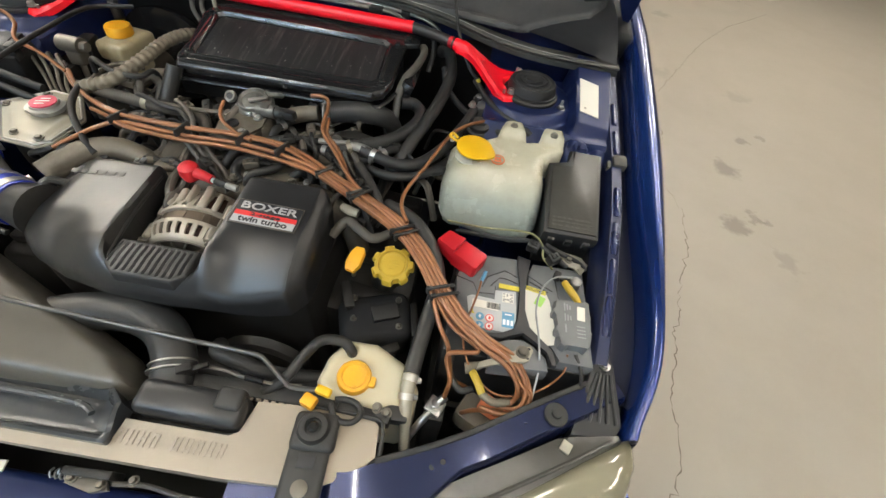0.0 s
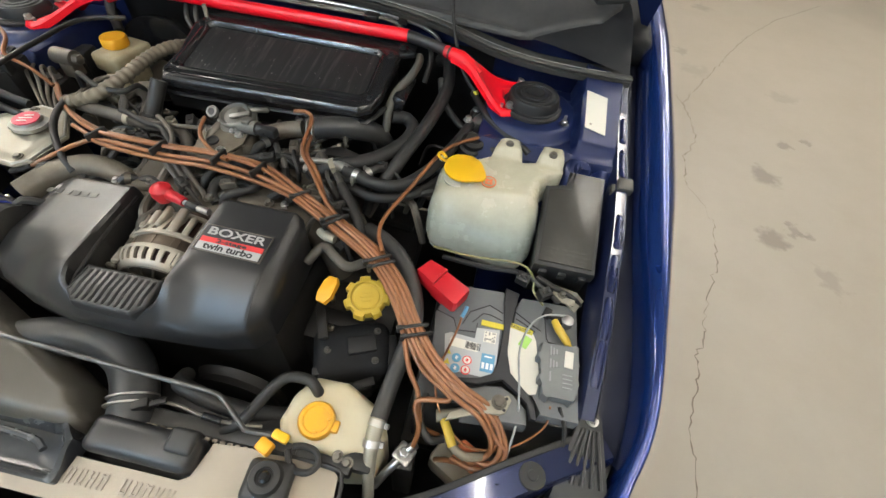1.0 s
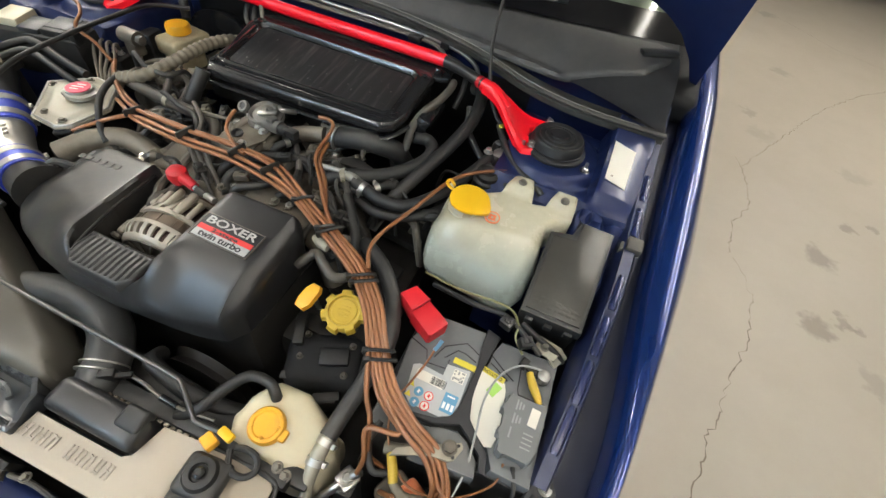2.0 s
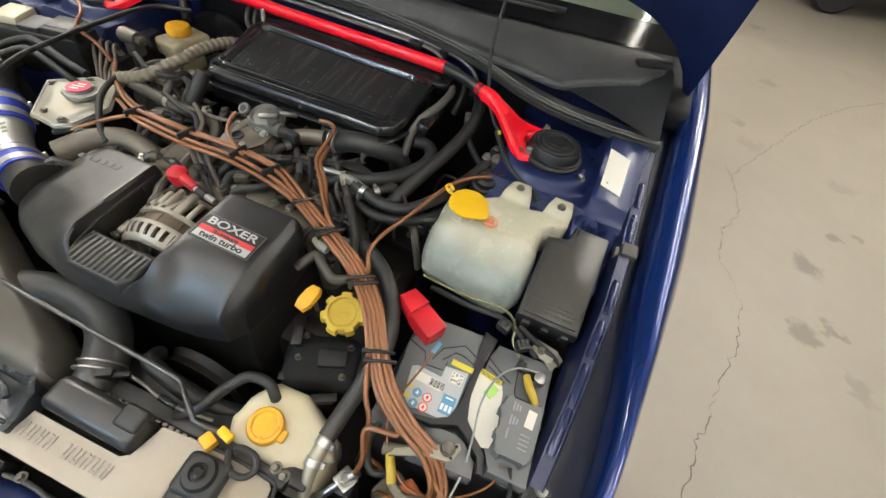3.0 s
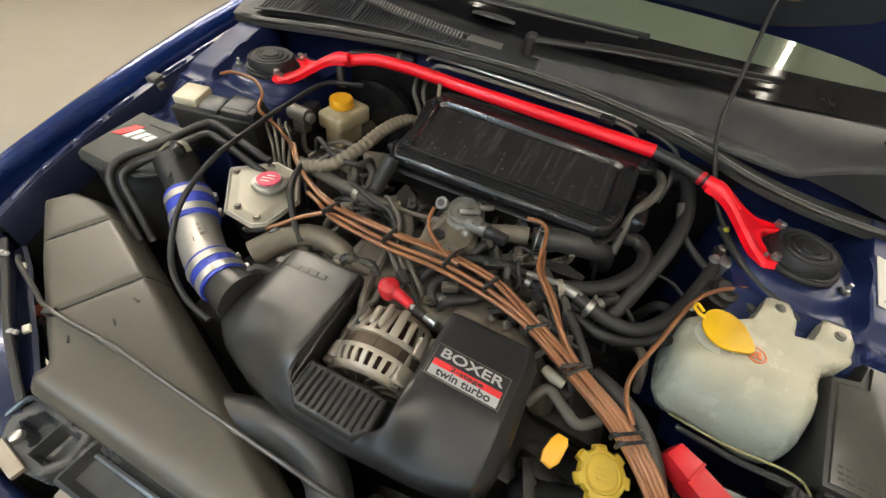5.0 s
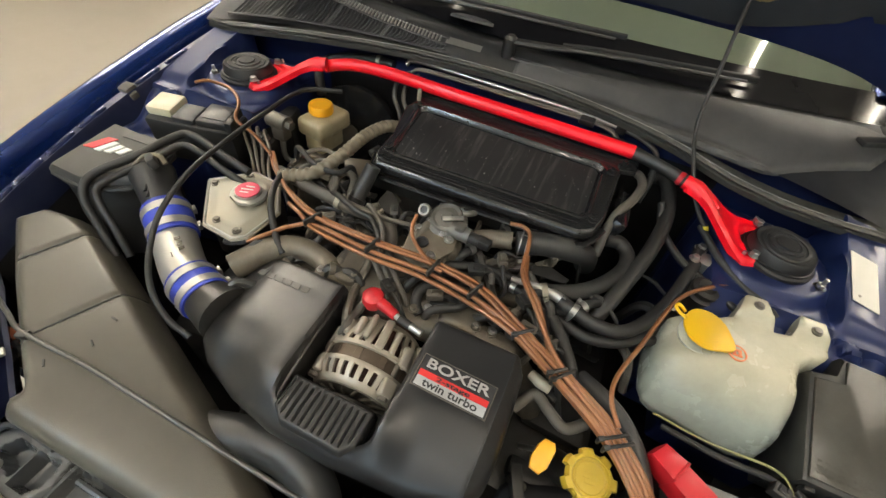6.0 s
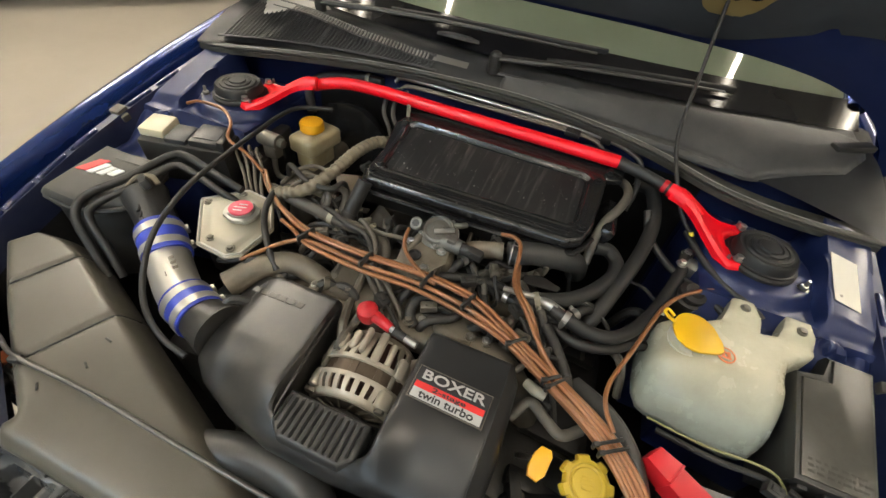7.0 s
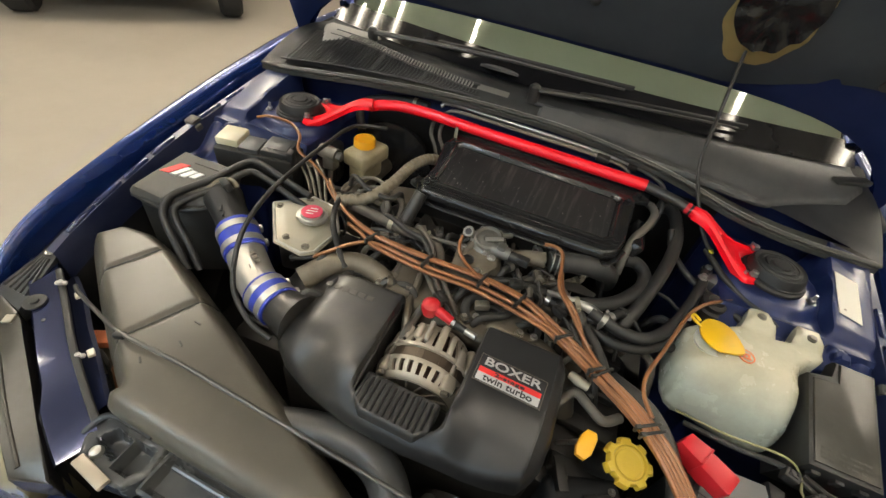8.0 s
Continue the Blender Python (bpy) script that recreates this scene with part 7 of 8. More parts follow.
hose("throttle_cable", [(-0.30, 0.17, 0.925), (-0.358, 0.121, 0.930), (-0.357, 0.007, 0.932), (-0.354, -0.067, 0.930), (-0.346, -0.162, 0.925), (-0.338, -0.235, 0.902), (-0.322, -0.283, 0.872), (-0.296, -0.319, 0.842), (-0.253, -0.340, 0.822), (-0.211, -0.345, 0.81)], 0.0042, RUBBER, "thin black sheathed cable looping over the intake pipe", "cable", sub=8)
hose("corrugated_hose", [(-0.280, -0.055, 0.868), (-0.262, -0.052, 0.875), (-0.224, -0.036, 0.886), (-0.202, 0.018, 0.899), (-0.195, 0.085, 0.905), (-0.182, 0.140, 0.902), (-0.165, 0.18, 0.885)], 0.0112, RIBHOSE, "beige-grey ribbed plastic hose wound with wire", seg=14, wave=0.09, pitch=0.0125, sub=40)
hose("fuel_hose", [(-0.301, -0.037, 0.860), (-0.243, -0.049, 0.865), (-0.192, -0.055, 0.865), (-0.130, -0.056, 0.860), (-0.085, -0.049, 0.855), (-0.058, -0.060, 0.848), (-0.045, -0.085, 0.835), (-0.035, -0.11, 0.81)], 0.0105, GREYHOSE, "dusty grey fuel hose with yellowish clips", clamps=(0.36, 0.55), clamp_mat=PALEMET)
hose("vacuum_hose", [(-0.175, -0.05, 0.852), (-0.198, -0.020, 0.865), (-0.192, 0.010, 0.872), (-0.170, 0.005, 0.865), (-0.160, -0.035, 0.845)], 0.007, GREYHOSE, "short dusty grey vacuum hose")
hose("vacuum_hose", [(-0.155, -0.055, 0.845), (-0.125, -0.085, 0.84), (-0.085, -0.085, 0.835), (-0.080, -0.055, 0.835)], 0.0075, RUBBER, "short bent black vacuum hose")
hose("inlet_duct", [(-0.245, -0.225, 0.815), (-0.215, -0.180, 0.828), (-0.175, -0.152, 0.830), (-0.130, -0.150, 0.820), (-0.09, -0.160, 0.80)], [0.0215, 0.0205, 0.0185, 0.018, 0.018], TANPIPE, "grimy metal inlet pipe behind the engine cover", "pipe", seg=16)
hose("wiring_loop", [(-0.258, -0.025, 0.872), (-0.275, -0.045, 0.875), (-0.268, -0.085, 0.873), (-0.245, -0.125, 0.866), (-0.205, -0.165, 0.85), (-0.185, -0.178, 0.835)], 0.0055, RUBBER, "thin black wiring conduit", "cable")
hose("wiring_loop", [(-0.262, -0.03, 0.872), (-0.235, 0.0, 0.885), (-0.205, -0.005, 0.885), (-0.185, -0.03, 0.87), (-0.19, -0.06, 0.85)], 0.0055, GREYHOSE, "thin dusty wiring conduit", "cable")
for dx in (0.0, 0.016, 0.032):
    hose("breather_line", [(-0.070 + dx, -0.112, 0.853), (-0.050 + dx, -0.128, 0.845), (-0.030 + dx, -0.142, 0.832), (-0.010 + dx, -0.155, 0.818), (-0.005 + dx, -0.17, 0.80)], 0.0044, GREYHOSE, "thin dusty grey breather line", "pipe", seg=8)
hose("coolant_hose", [(0.050, -0.165, 0.815), (0.036, -0.150, 0.823), (0.036, -0.128, 0.829), (0.058, -0.110, 0.830), (0.095, -0.100, 0.828), (0.125, -0.10, 0.82), (0.15, -0.115, 0.80)], 0.0085, RUBBER, BLK)
hose("coolant_hose", [(0.04, -0.15, 0.80), (0.065, -0.135, 0.812), (0.10, -0.135, 0.812), (0.115, -0.15, 0.80)], 0.009, RUBBER, BLK)
hose("coolant_hose", [(-0.02, -0.095, 0.83), (0.04, -0.075, 0.835), (0.10, -0.055, 0.84), (0.15, -0.045, 0.835), (0.185, -0.045, 0.82)], 0.008, RUBBER, BLK)
turbo = hose("turbo_hose", [(0.140, 0.010, 0.862), (0.165, 0.020, 0.865), (0.198, 0.032, 0.865), (0.230, 0.046, 0.857), (0.254, 0.066, 0.838), (0.262, 0.088, 0.80)], 0.0195, HOSEBLACK, "thick black rubber turbo hose with a wire clamp", seg=18, clamps=())
for q in (0.0, 0.010):
    b = B()
    revolve(b, [(0.0203, -0.0011), (0.0222, -0.0008), (0.0222, 0.0008), (0.0203, 0.0011)], axis((0.146 + q, 0.010 + 0.1 * q, 0.8645), (1, 0.08, 0.04)), 28)
    part("wire_clamp", b, STEEL, turbo)
b = B()
tube(b, [(0.144, 0.004, 0.8865), (0.146, 0.002, 0.8905), (0.158, 0.003, 0.8905), (0.158, 0.006, 0.8865)], 0.0011, 6, 2)
part("clamp_ears", b, STEEL, turbo)
hose("turbo_pipe", [(0.075, -0.004, 0.850), (0.10, 0.003, 0.857), (0.132, 0.010, 0.862)], 0.0150, TANPIPE, "short grimy metal pipe entering the turbo hose", "pipe", seg=16)
hose("cable_sleeve", [(-0.243, -0.189, 0.843), (-0.262, -0.196, 0.836), (-0.285, -0.195, 0.825), (-0.30, -0.18, 0.80)], 0.0052, RUBBER, "black sleeve on the end of a copper cable", "sleeve", seg=8)
hose("recirculation_hose", [(0.273, 0.098, 0.862), (0.300, 0.108, 0.857), (0.318, 0.085, 0.853), (0.312, 0.045, 0.850), (0.283, -0.001, 0.846), (0.251, -0.030, 0.845), (0.214, -0.050, 0.845), (0.18, -0.065, 0.83)], 0.0125, RUBBER, "black bent recirculation hose", clamps=(0.88,), clamp_mat=PALEMET)
hose("heater_hose", [(0.325, 0.285, 0.895), (0.342, 0.275, 0.902), (0.354, 0.245, 0.900), (0.361, 0.179, 0.886), (0.347, 0.100, 0.868), (0.324, 0.029, 0.848), (0.302, -0.029, 0.825), (0.279, -0.06, 0.79)], 0.0125, RUBBER, "long black heater hose curving down from the firewall", seg=14)
hose("power_steering_hose", [(0.428, 0.155, 0.868), (0.418, 0.097, 0.860), (0.380, -0.005, 0.850), (0.338, -0.062, 0.842), (0.296, -0.073, 0.842), (0.262, -0.070, 0.848), (0.235, -0.062, 0.850)], 0.0105, RUBBER, "black hose with a bright worm clamp", clamps=(0.86,))
hose("power_steering_hose", [(0.41, 0.03, 0.82), (0.377, -0.031, 0.820), (0.337, -0.070, 0.820), (0.287, -0.084, 0.820), (0.238, -0.066, 0.818)], 0.0085, RUBBER, BLK)
hose("metal_pipe", [(0.215, -0.052, 0.848), (0.235, -0.060, 0.852), (0.265, -0.070, 0.848)], 0.0085, ALU, "short pale metal pipe stub", "pipe")
hose("metal_pipe", [(0.155, -0.06, 0.852), (0.19, -0.055, 0.852), (0.225, -0.052, 0.852)], 0.005, STEEL, "thin steel pipe stub", "pipe")
hose("vent_hose", [(0.235, -0.085, 0.835), (0.262, -0.115, 0.825), (0.285, -0.145, 0.812), (0.295, -0.165, 0.79)], 0.0085, RUBBER, "black vent hose below the cables")
hose("radiator_hose", [(0.300, -0.14, 0.80), (0.335, -0.165, 0.812), (0.366, -0.190, 0.812), (0.396, -0.225, 0.798), (0.413, -0.270, 0.778), (0.408, -0.325, 0.758), (0.402, -0.380, 0.748), (0.399, -0.415, 0.742)], 0.0122, HOSEBLACK, "thick dusty grey radiator hose beside the copper cables", seg=16)
hose("radiator_fitting", [(0.400, -0.408, 0.742), (0.398, -0.440, 0.732), (0.402, -0.47, 0.715), (0.408, -0.50, 0.68)], [0.0105, 0.0105, 0.008, 0.008], PALEMET, "dull metal hose fitting with a bright clamp", "pipe fitting", seg=14, clamps=(0.12, 0.38))
hose("overflow_hose", [(0.308, -0.400, 0.728), (0.305, -0.396, 0.742), (0.290, -0.388, 0.749), (0.262, -0.392, 0.751), (0.244, -0.415, 0.746), (0.226, -0.452, 0.736), (0.20, -0.47, 0.72)], 0.0078, RUBBER, "black overflow hose on the coolant tank", seg=12, sub=8)
hose("firewall_hose", [(-0.415, 0.25, 0.85), (-0.440, 0.285, 0.895), (-0.415, 0.318, 0.912), (-0.35, 0.325, 0.925), (-0.307, 0.330, 0.930), (-0.27, 0.33, 0.930)], 0.0105, RUBBER, "black vacuum hose along the firewall", clamps=(0.80,), clamp_mat=PALEMET)
for dy, rr, mt in ((0.0, 0.0030, GRIMEPIPE), (0.0085, 0.0030, GRIMEPIPE)):
    hose("fuel_pipe", [(-0.215, 0.300 + dy, 0.940), (-0.177, 0.307 + dy, 0.950), (0.027, 0.311 + dy, 0.950), (0.158, 0.311 + dy, 0.950), (0.212, 0.313 + dy, 0.945), (0.238, 0.308 + dy, 0.930), (0.245, 0.300 + dy, 0.90)], rr, mt, "dull steel fuel pipe along the firewall", "pipe", seg=8, clamps=(0.86,), clamp_mat=PLASTIC)
hose("fuel_pipe", [(-0.235, 0.322, 0.945), (-0.203, 0.329, 0.955), (0.02, 0.326, 0.956), (0.153, 0.325, 0.955), (0.252, 0.318, 0.950), (0.305, 0.310, 0.936), (0.322, 0.312, 0.91), (0.324, 0.312, 0.88)], 0.0046, STEEL, "steel fuel pipe along the firewall", "pipe", seg=10)
fb = thing("pipe_clamp", (0.165, 0.315, 0.945), "black plastic clamp holding the fuel pipes", "pipe clamp")
b = B()
rbox(b, (0.170, 0.317, 0.950), (0.030, 0.034, 0.012), (0, 0, -2), 0.003)
part("clamp_body", b, PLASTIC, fb)
b = B()
rbox(b, (0.236, 0.320, 0.949), (0.020, 0.016, 0.014), (0, 0, -6), 0.003)
part("clamp_clip", b, PLASTIC, fb)
for dx in (0.0, 0.022):
    hose("vacuum_hose", [(-0.215 + dx, 0.30, 0.94), (-0.225 + dx, 0.27, 0.935), (-0.222 + dx, 0.245, 0.91), (-0.205 + dx, 0.235, 0.885), (-0.195 + dx, 0.23, 0.86)], 0.0048, GREYHOSE, "thin grey vacuum hose beside the intercooler", seg=8)
hose("firewall_cable", [(0.20, 0.30, 0.935), (0.27, 0.285, 0.940), (0.305, 0.262, 0.935), (0.315, 0.235, 0.915), (0.31, 0.21, 0.88)], 0.0055, RUBBER, "black cable behind the strut bar", "cable")
hose("harness", [(0.345, 0.20, 0.90), (0.36, 0.165, 0.875), (0.40, 0.12, 0.86), (0.45, 0.075, 0.862), (0.50, 0.035, 0.862), (0.515, 0.022, 0.855)], 0.0065, RUBBER, "black wiring harness below the strut bar", "cable")
hose("harness", [(0.415, 0.180, 0.895), (0.45, 0.125, 0.885), (0.49, 0.085, 0.878), (0.525, 0.065, 0.874), (0.54, 0.055, 0.868)], 0.0062, RUBBER, "black wiring harness beside the strut tower", "cable")
hose("dirty_hose", [(0.268, 0.070, 0.845), (0.268, 0.095, 0.880), (0.275, 0.125, 0.900), (0.292, 0.157, 0.915), (0.300, 0.189, 0.925), (0.296, 0.222, 0.922), (0.290, 0.243, 0.915)], 0.0078, GREYHOSE, "dusty hose curling round the intercooler end")
hose("oil_hose", [(0.225, -0.225, 0.79), (0.245, -0.20, 0.806), (0.27, -0.215, 0.808), (0.295, -0.225, 0.803), (0.32, -0.205, 0.80)], 0.0078, GREYHOSE, "grey bent breather hose beside the oil cap")
hose("white_connector", [(0.232, -0.178, 0.815), (0.246, -0.186, 0.818), (0.262, -0.190, 0.818)], [0.007, 0.0085, 0.007], PALEMET, "white plastic hose connector", "connector")

# throttle housing and what sits round it, behind the fuel hoses
thr = thing("throttle_housing", (-0.25, 0.0, 0.74), "grimy cast throttle housing with a cable pulley", "throttle body")
b = B()
revolve(b, [(0.030, -0.09), (0.032, -0.01), (0.040, -0.008), (0.040, 0.0), (0.034, 0.004), (0.022, 0.005), (0.020, 0.001), (0.004, 0.001)], pose(-0.255, 0.012, 0.852, -10, 8, 0), 32)
part("body", b, ALUCAST, thr)
b = B()
revolve(b, [(0.006, 0.0), (0.006, 0.010), (0.003, 0.012)], pose(-0.268, 0.004, 0.852), 12)
part("shaft_nut", b, STEEL, thr)
b = B()
tube(b, [(-0.292, -0.02, 0.862), (-0.286, 0.028, 0.868), (-0.262, 0.052, 0.868), (-0.228, 0.046, 0.866)], 0.0042, 8, 5)
part("cable_quadrant", b, GRIMEPIPE, thr)
b = B()
prism(b, [(-0.228, 0.06), (-0.175, 0.075), (-0.155, 0.05), (-0.17, 0.022), (-0.205, 0.03)], 0.845, lambda x, y: 0.860 + 0.2 * (y - 0.05), 0.003)
part("vacuum_plate", b, ALUCAST, thr)
rngc = random.Random(11)
for x, y, z, mt in ((-0.235, -0.028, 0.862, RUBBER), (-0.218, -0.012, 0.868, PALEMET), (-0.28, -0.055, 0.862, PALEMET), (-0.135, -0.075, 0.842, RUBBER), (-0.105, -0.030, 0.850, GRIMEPIPE), (-0.075, -0.015, 0.850, RUBBER),
                    (0.10, -0.070, 0.850, RUBBER), (0.13, -0.030, 0.852, GRIMEPIPE), (0.185, -0.085, 0.842, RUBBER), (0.205, -0.125, 0.838, GRIMEPIPE), (0.240, -0.130, 0.826, RUBBER), (0.06, -0.135, 0.836, GRIMEPIPE),
                    (0.27, -0.185, 0.800, RUBBER), (-0.165, -0.085, 0.850, GRIMEPIPE), (-0.01, -0.155, 0.834, RUBBER), (0.285, -0.02, 0.838, RUBBER), (-0.19, 0.115, 0.855, RUBBER)):
    cn = thing("wiring_connector", (x, y, z), "grimy moulded wiring connector with a lead", "connector", "wiring connectors")
    a = rngc.uniform(-70, 70)
    b = B()
    rbox(b, (x, y, z), (0.026, 0.015, 0.013), (rngc.uniform(-12, 12), rngc.uniform(-12, 12), a), 0.0025)
    rbox(b, (x, y, z + 0.006), (0.012, 0.007, 0.006), (0, 0, a), 0.001)
    part("plug", b, mt, cn)
    dx, dy = 0.013 * math.cos(radians(a)), 0.013 * math.sin(radians(a))
    b = B()
    tube(b, [(x + dx, y + dy, z), (x + 2 * dx, y + 2 * dy, z - 0.003), (x + 3 * dx + 0.008, y + 3 * dy - 0.006, z - 0.02), (x + 3 * dx, y + 3 * dy, z - 0.05)], 0.0034, 8, 4)
    part("lead", b, RUBBER, cn)

canister = thing("purge_valve", (-0.145, 0.0, 0.80), "black cylindrical purge valve", "valve")
b = B()
tube(b, [(-0.138, 0.020, 0.900), (-0.150, -0.022, 0.846)], 0.0135, 16, 1)
revolve(b, [(0.016, -0.004), (0.016, 0.006)], axis((-0.1495, -0.020, 0.848), (-0.2, -0.7, -0.9)), 20)
part("cylinder", b, PLASTIC, canister)

bov = thing("air_control_valve", (0.03, -0.02, 0.84), "grey cast aluminium air control valve with a dark plug", "valve")
b = B()
VM = axis((0.022, -0.010, 0.862), (-0.05, -0.25, 1))
revolve(b, [(0.022, -0.02), (0.024, 0.0), (0.033, 0.004), (0.033, 0.014), (0.028, 0.018), (0.027, 0.024), (0.024, 0.026), (0.020, 0.021), (0.010, 0.022), (0.008, 0.028), (0.003, 0.028)], VM, 32)
part("dome", b, ALUDULL, bov)
b = B()
revolve(b, [(0.0335, 0.006), (0.0345, 0.009), (0.0335, 0.012)], VM, 32)
part("machined_rim", b, ALU, bov)
b = B()
bb = B()
rbox(bb, (0.012, 0.0, 0.027), (0.034, 0.008, 0.004), (0, 0, 35), 0.001)
put(b, bb, VM)
tube(b, [(0.038, 0.004, 0.884), (0.050, 0.012, 0.882), (0.055, 0.030, 0.872)], 0.005, 10, 3)
part("lever", b, STEEL, bov)
b = B()
tube(b, [(-0.004, -0.030, 0.868), (-0.010, -0.052, 0.862), (-0.012, -0.075, 0.850), (-0.006, -0.095, 0.83)], 0.0075, 10, 4)
part("stub_pipe", b, GRIMEPIPE, bov)
b = B()
EM = axis((-0.018, -0.020, 0.884), (-0.1, -0.7, 0.8))
revolve(b, [(0.010, -0.004), (0.0115, 0.0), (0.010, 0.004), (0.0065, 0.004), (0.0065, -0.004)], EM, 20)
part("ear", b, ALUDULL, bov)
b = B()
revolve(b, [(0.0064, -0.002), (0.0064, 0.003)], EM, 16)
part("ear_hole", b, INK, bov)
b = B()
tube(b, [(0.035, -0.028, 0.874), (0.070, -0.032, 0.876)], 0.0125, 16, 1)
rbox(b, (0.052, -0.030, 0.884), (0.016, 0.018, 0.014), (0, 0, -8), 0.003)
part("side_body", b, ALUDULL, bov)
b = B()
tube(b, [(0.068, -0.032, 0.876), (0.088, -0.035, 0.877)], 0.010, 12, 1)
rbox(b, (0.094, -0.036, 0.878), (0.026, 0.016, 0.016), (0, 0, -8), 0.003)
part("dark_plug", b, PLASTIC, bov)
for k in range(5):
    b = B()
    a = 1.26 * k
    hexbolt(b, VM @ Vector((0.030 * math.cos(a), 0.030 * math.sin(a), 0.014)), 0.0032, 0.004)
    part("screw", b, STEEL, bov)
b = B()
prism(b, [(-0.035, -0.030), (0.020, -0.030), (0.050, -0.060), (0.045, -0.100), (0.01, -0.11), (-0.03, -0.10), (-0.012, -0.065)], 0.838, lambda x, y: 0.858 + 0.12 * (y + 0.06), 0.003)
part("mounting_plate", b, ALUCAST, bov, "grimy metal mounting plate")
b = B()
revolve(b, [(0.010, 0), (0.010, 0.001)], pose(0.012, -0.082, 0.8566), 20)
part("plate_hole", b, INK, bov)

mount = thing("engine_mount_joint", (0.44, 0.08, 0.80), "black ribbed metal joint between the hoses", "joint")
b = B()
revolve(b, [(0.024, -0.04), (0.024, -0.004), (0.019, 0.0), (0.022, 0.004), (0.021, 0.010), (0.014, 0.014), (0.010, 0.012), (0.004, 0.012)], pose(0.437, 0.060, 0.862, 6, 4, 0), 28)
part("boss", b, DARKMET, mount)
b = B()
revolve(b, [(0.016, -0.03), (0.016, 0.0), (0.010, 0.004)], pose(0.440, 0.128, 0.872), 18)
hexbolt(b, (0.428, 0.150, 0.872), 0.007, 0.008)
hexbolt(b, (0.418, 0.118, 0.872), 0.006, 0.008)
part("joint_bolts", b, STEEL, mount)
b = B()
revolve(b, [(0.0045, -0.003), (0.0055, 0.004), (0.0035, 0.006)], pose(0.392, -0.004, 0.868), 12)
part("pale_plug", b, LABEL, mount)

squirt = hose("washer_hose", [(0.420, 0.172, 0.902), (0.405, 0.178, 0.912), (0.385, 0.195, 0.935), (0.360, 0.235, 0.975), (0.343, 0.285, 1.02), (0.338, 0.335, 1.105), (0.332, 0.372, 1.185), (0.326, 0.385, 1.26)], 0.0034, RUBBER, "thin black washer hose hanging from the bonnet lining", sub=8)
b = B()
tube(b, [(0.423, 0.170, 0.897), (0.419, 0.173, 0.903)], 0.0045, 10, 1)
part("yellow_tip", b, LYEL, squirt, "yellow hose tip")

# ---------- tangle of small lines low between the manifold and the firewall ----------
def tangle():
    rng = random.Random(21)
    kinds = ((RUBBER, "thin black rubber line low in the engine bay"), (GREYHOSE, "dusty grey rubber line low in the engine bay"), (HOSEBLACK, "black hose low in the engine bay"), (GRIMEPIPE, "grimy steel pipe low in the engine bay"))
    for k in range(44):
        x, y = rng.uniform(-0.22, 0.27), rng.uniform(-0.175, 0.03)
        if k >= 36:
            x, y = rng.uniform(0.24, 0.40), rng.uniform(-0.13, 0.10)
        z = 0.812 + 0.028 * rng.random() + 0.10 * max(0.0, y + 0.08) - 0.20 * max(0.0, x - 0.2)
        a = rng.uniform(0, 6.28)
        r = rng.choice((0.0035, 0.0045, 0.0055, 0.007, 0.0085))
        P = [(x - 0.02 * math.cos(a), y - 0.02 * math.sin(a), z - 0.06)]
        for i in range(rng.randint(3, 5)):
            P.append((x, y, z + rng.uniform(-0.007, 0.007)))
            a += rng.uniform(-0.75, 0.75)
            st = rng.uniform(0.022, 0.040)
            x, y = x + st * math.cos(a), y + st * math.sin(a)
        P.append((x, y, z - 0.055))
        mt, lbl = kinds[rng.choice((0, 0, 1, 1, 2, 3))]
        hose("engine_line", P, r, mt, lbl, "pipe" if mt is GRIMEPIPE else "hose", seg=8, clamps=(0.35,) if rng.random() < 0.35 else (), clamp_mat=GRIMEPIPE, sub=5)
    for k in range(26):
        x, y = rng.uniform(-0.20, 0.30), rng.uniform(-0.17, 0.02)
        z = 0.822 + 0.10 * max(0.0, y + 0.08) - 0.15 * max(0.0, x - 0.2)
        br = thing("bracket", (x, y, z), "small grimy bolted bracket on the engine", "bracket", "engine brackets")
        a = rng.uniform(0, 180)
        b = B()
        rbox(b, (x, y, z), (rng.uniform(0.018, 0.036), rng.uniform(0.010, 0.018), 0.004), (rng.uniform(-15, 15), rng.uniform(-15, 15), a), 0.001)
        rbox(b, (x, y, z - 0.02), (0.010, 0.010, 0.04), (0, 0, a), 0.002)
        part("plate", b, rng.choice((ALUCAST, GRIMEPIPE, DARKMET)), br)
        b = B()
        hexbolt(b, (x, y, z + 0.002), 0.0045, 0.005)
        part("bolt", b, rng.choice((STEEL, GRIMEPIPE)), br)


tangle()

# ---------- copper grounding cables ----------
gnd = thing("grounding_cables", (0.2, -0.15, 0.85), "bundle of copper grounding cables in clear sheaths", "cable bundle")
MAIN = [(0.190, -0.150, 0.864), (0.251, -0.179, 0.857), (0.328, -0.216, 0.842), (0.376, -0.256, 0.832), (0.412, -0.305, 0.822), (0.448, -0.350, 0.811), (0.492, -0.376, 0.799), (0.530, -0.392, 0.786), (0.552, -0.412, 0.772)]


def strand(head, k, tail=(), skip=0, w=0.0062, dz=0.0, upto=99):
    """One cable: its own head, then the bundle at the offset k, then its tail."""
    M = [Vector(p) for p in MAIN]
    out = [Vector(p) for p in head]
    for i in range(skip, min(upto, len(M))):
        d = (M[min(i + 1, len(M) - 1)] - M[max(i - 1, 0)])
        n = Vector((-d.y, d.x, 0)).normalized()
        r = random.Random(int(i * 31 + k * 7 + 200))
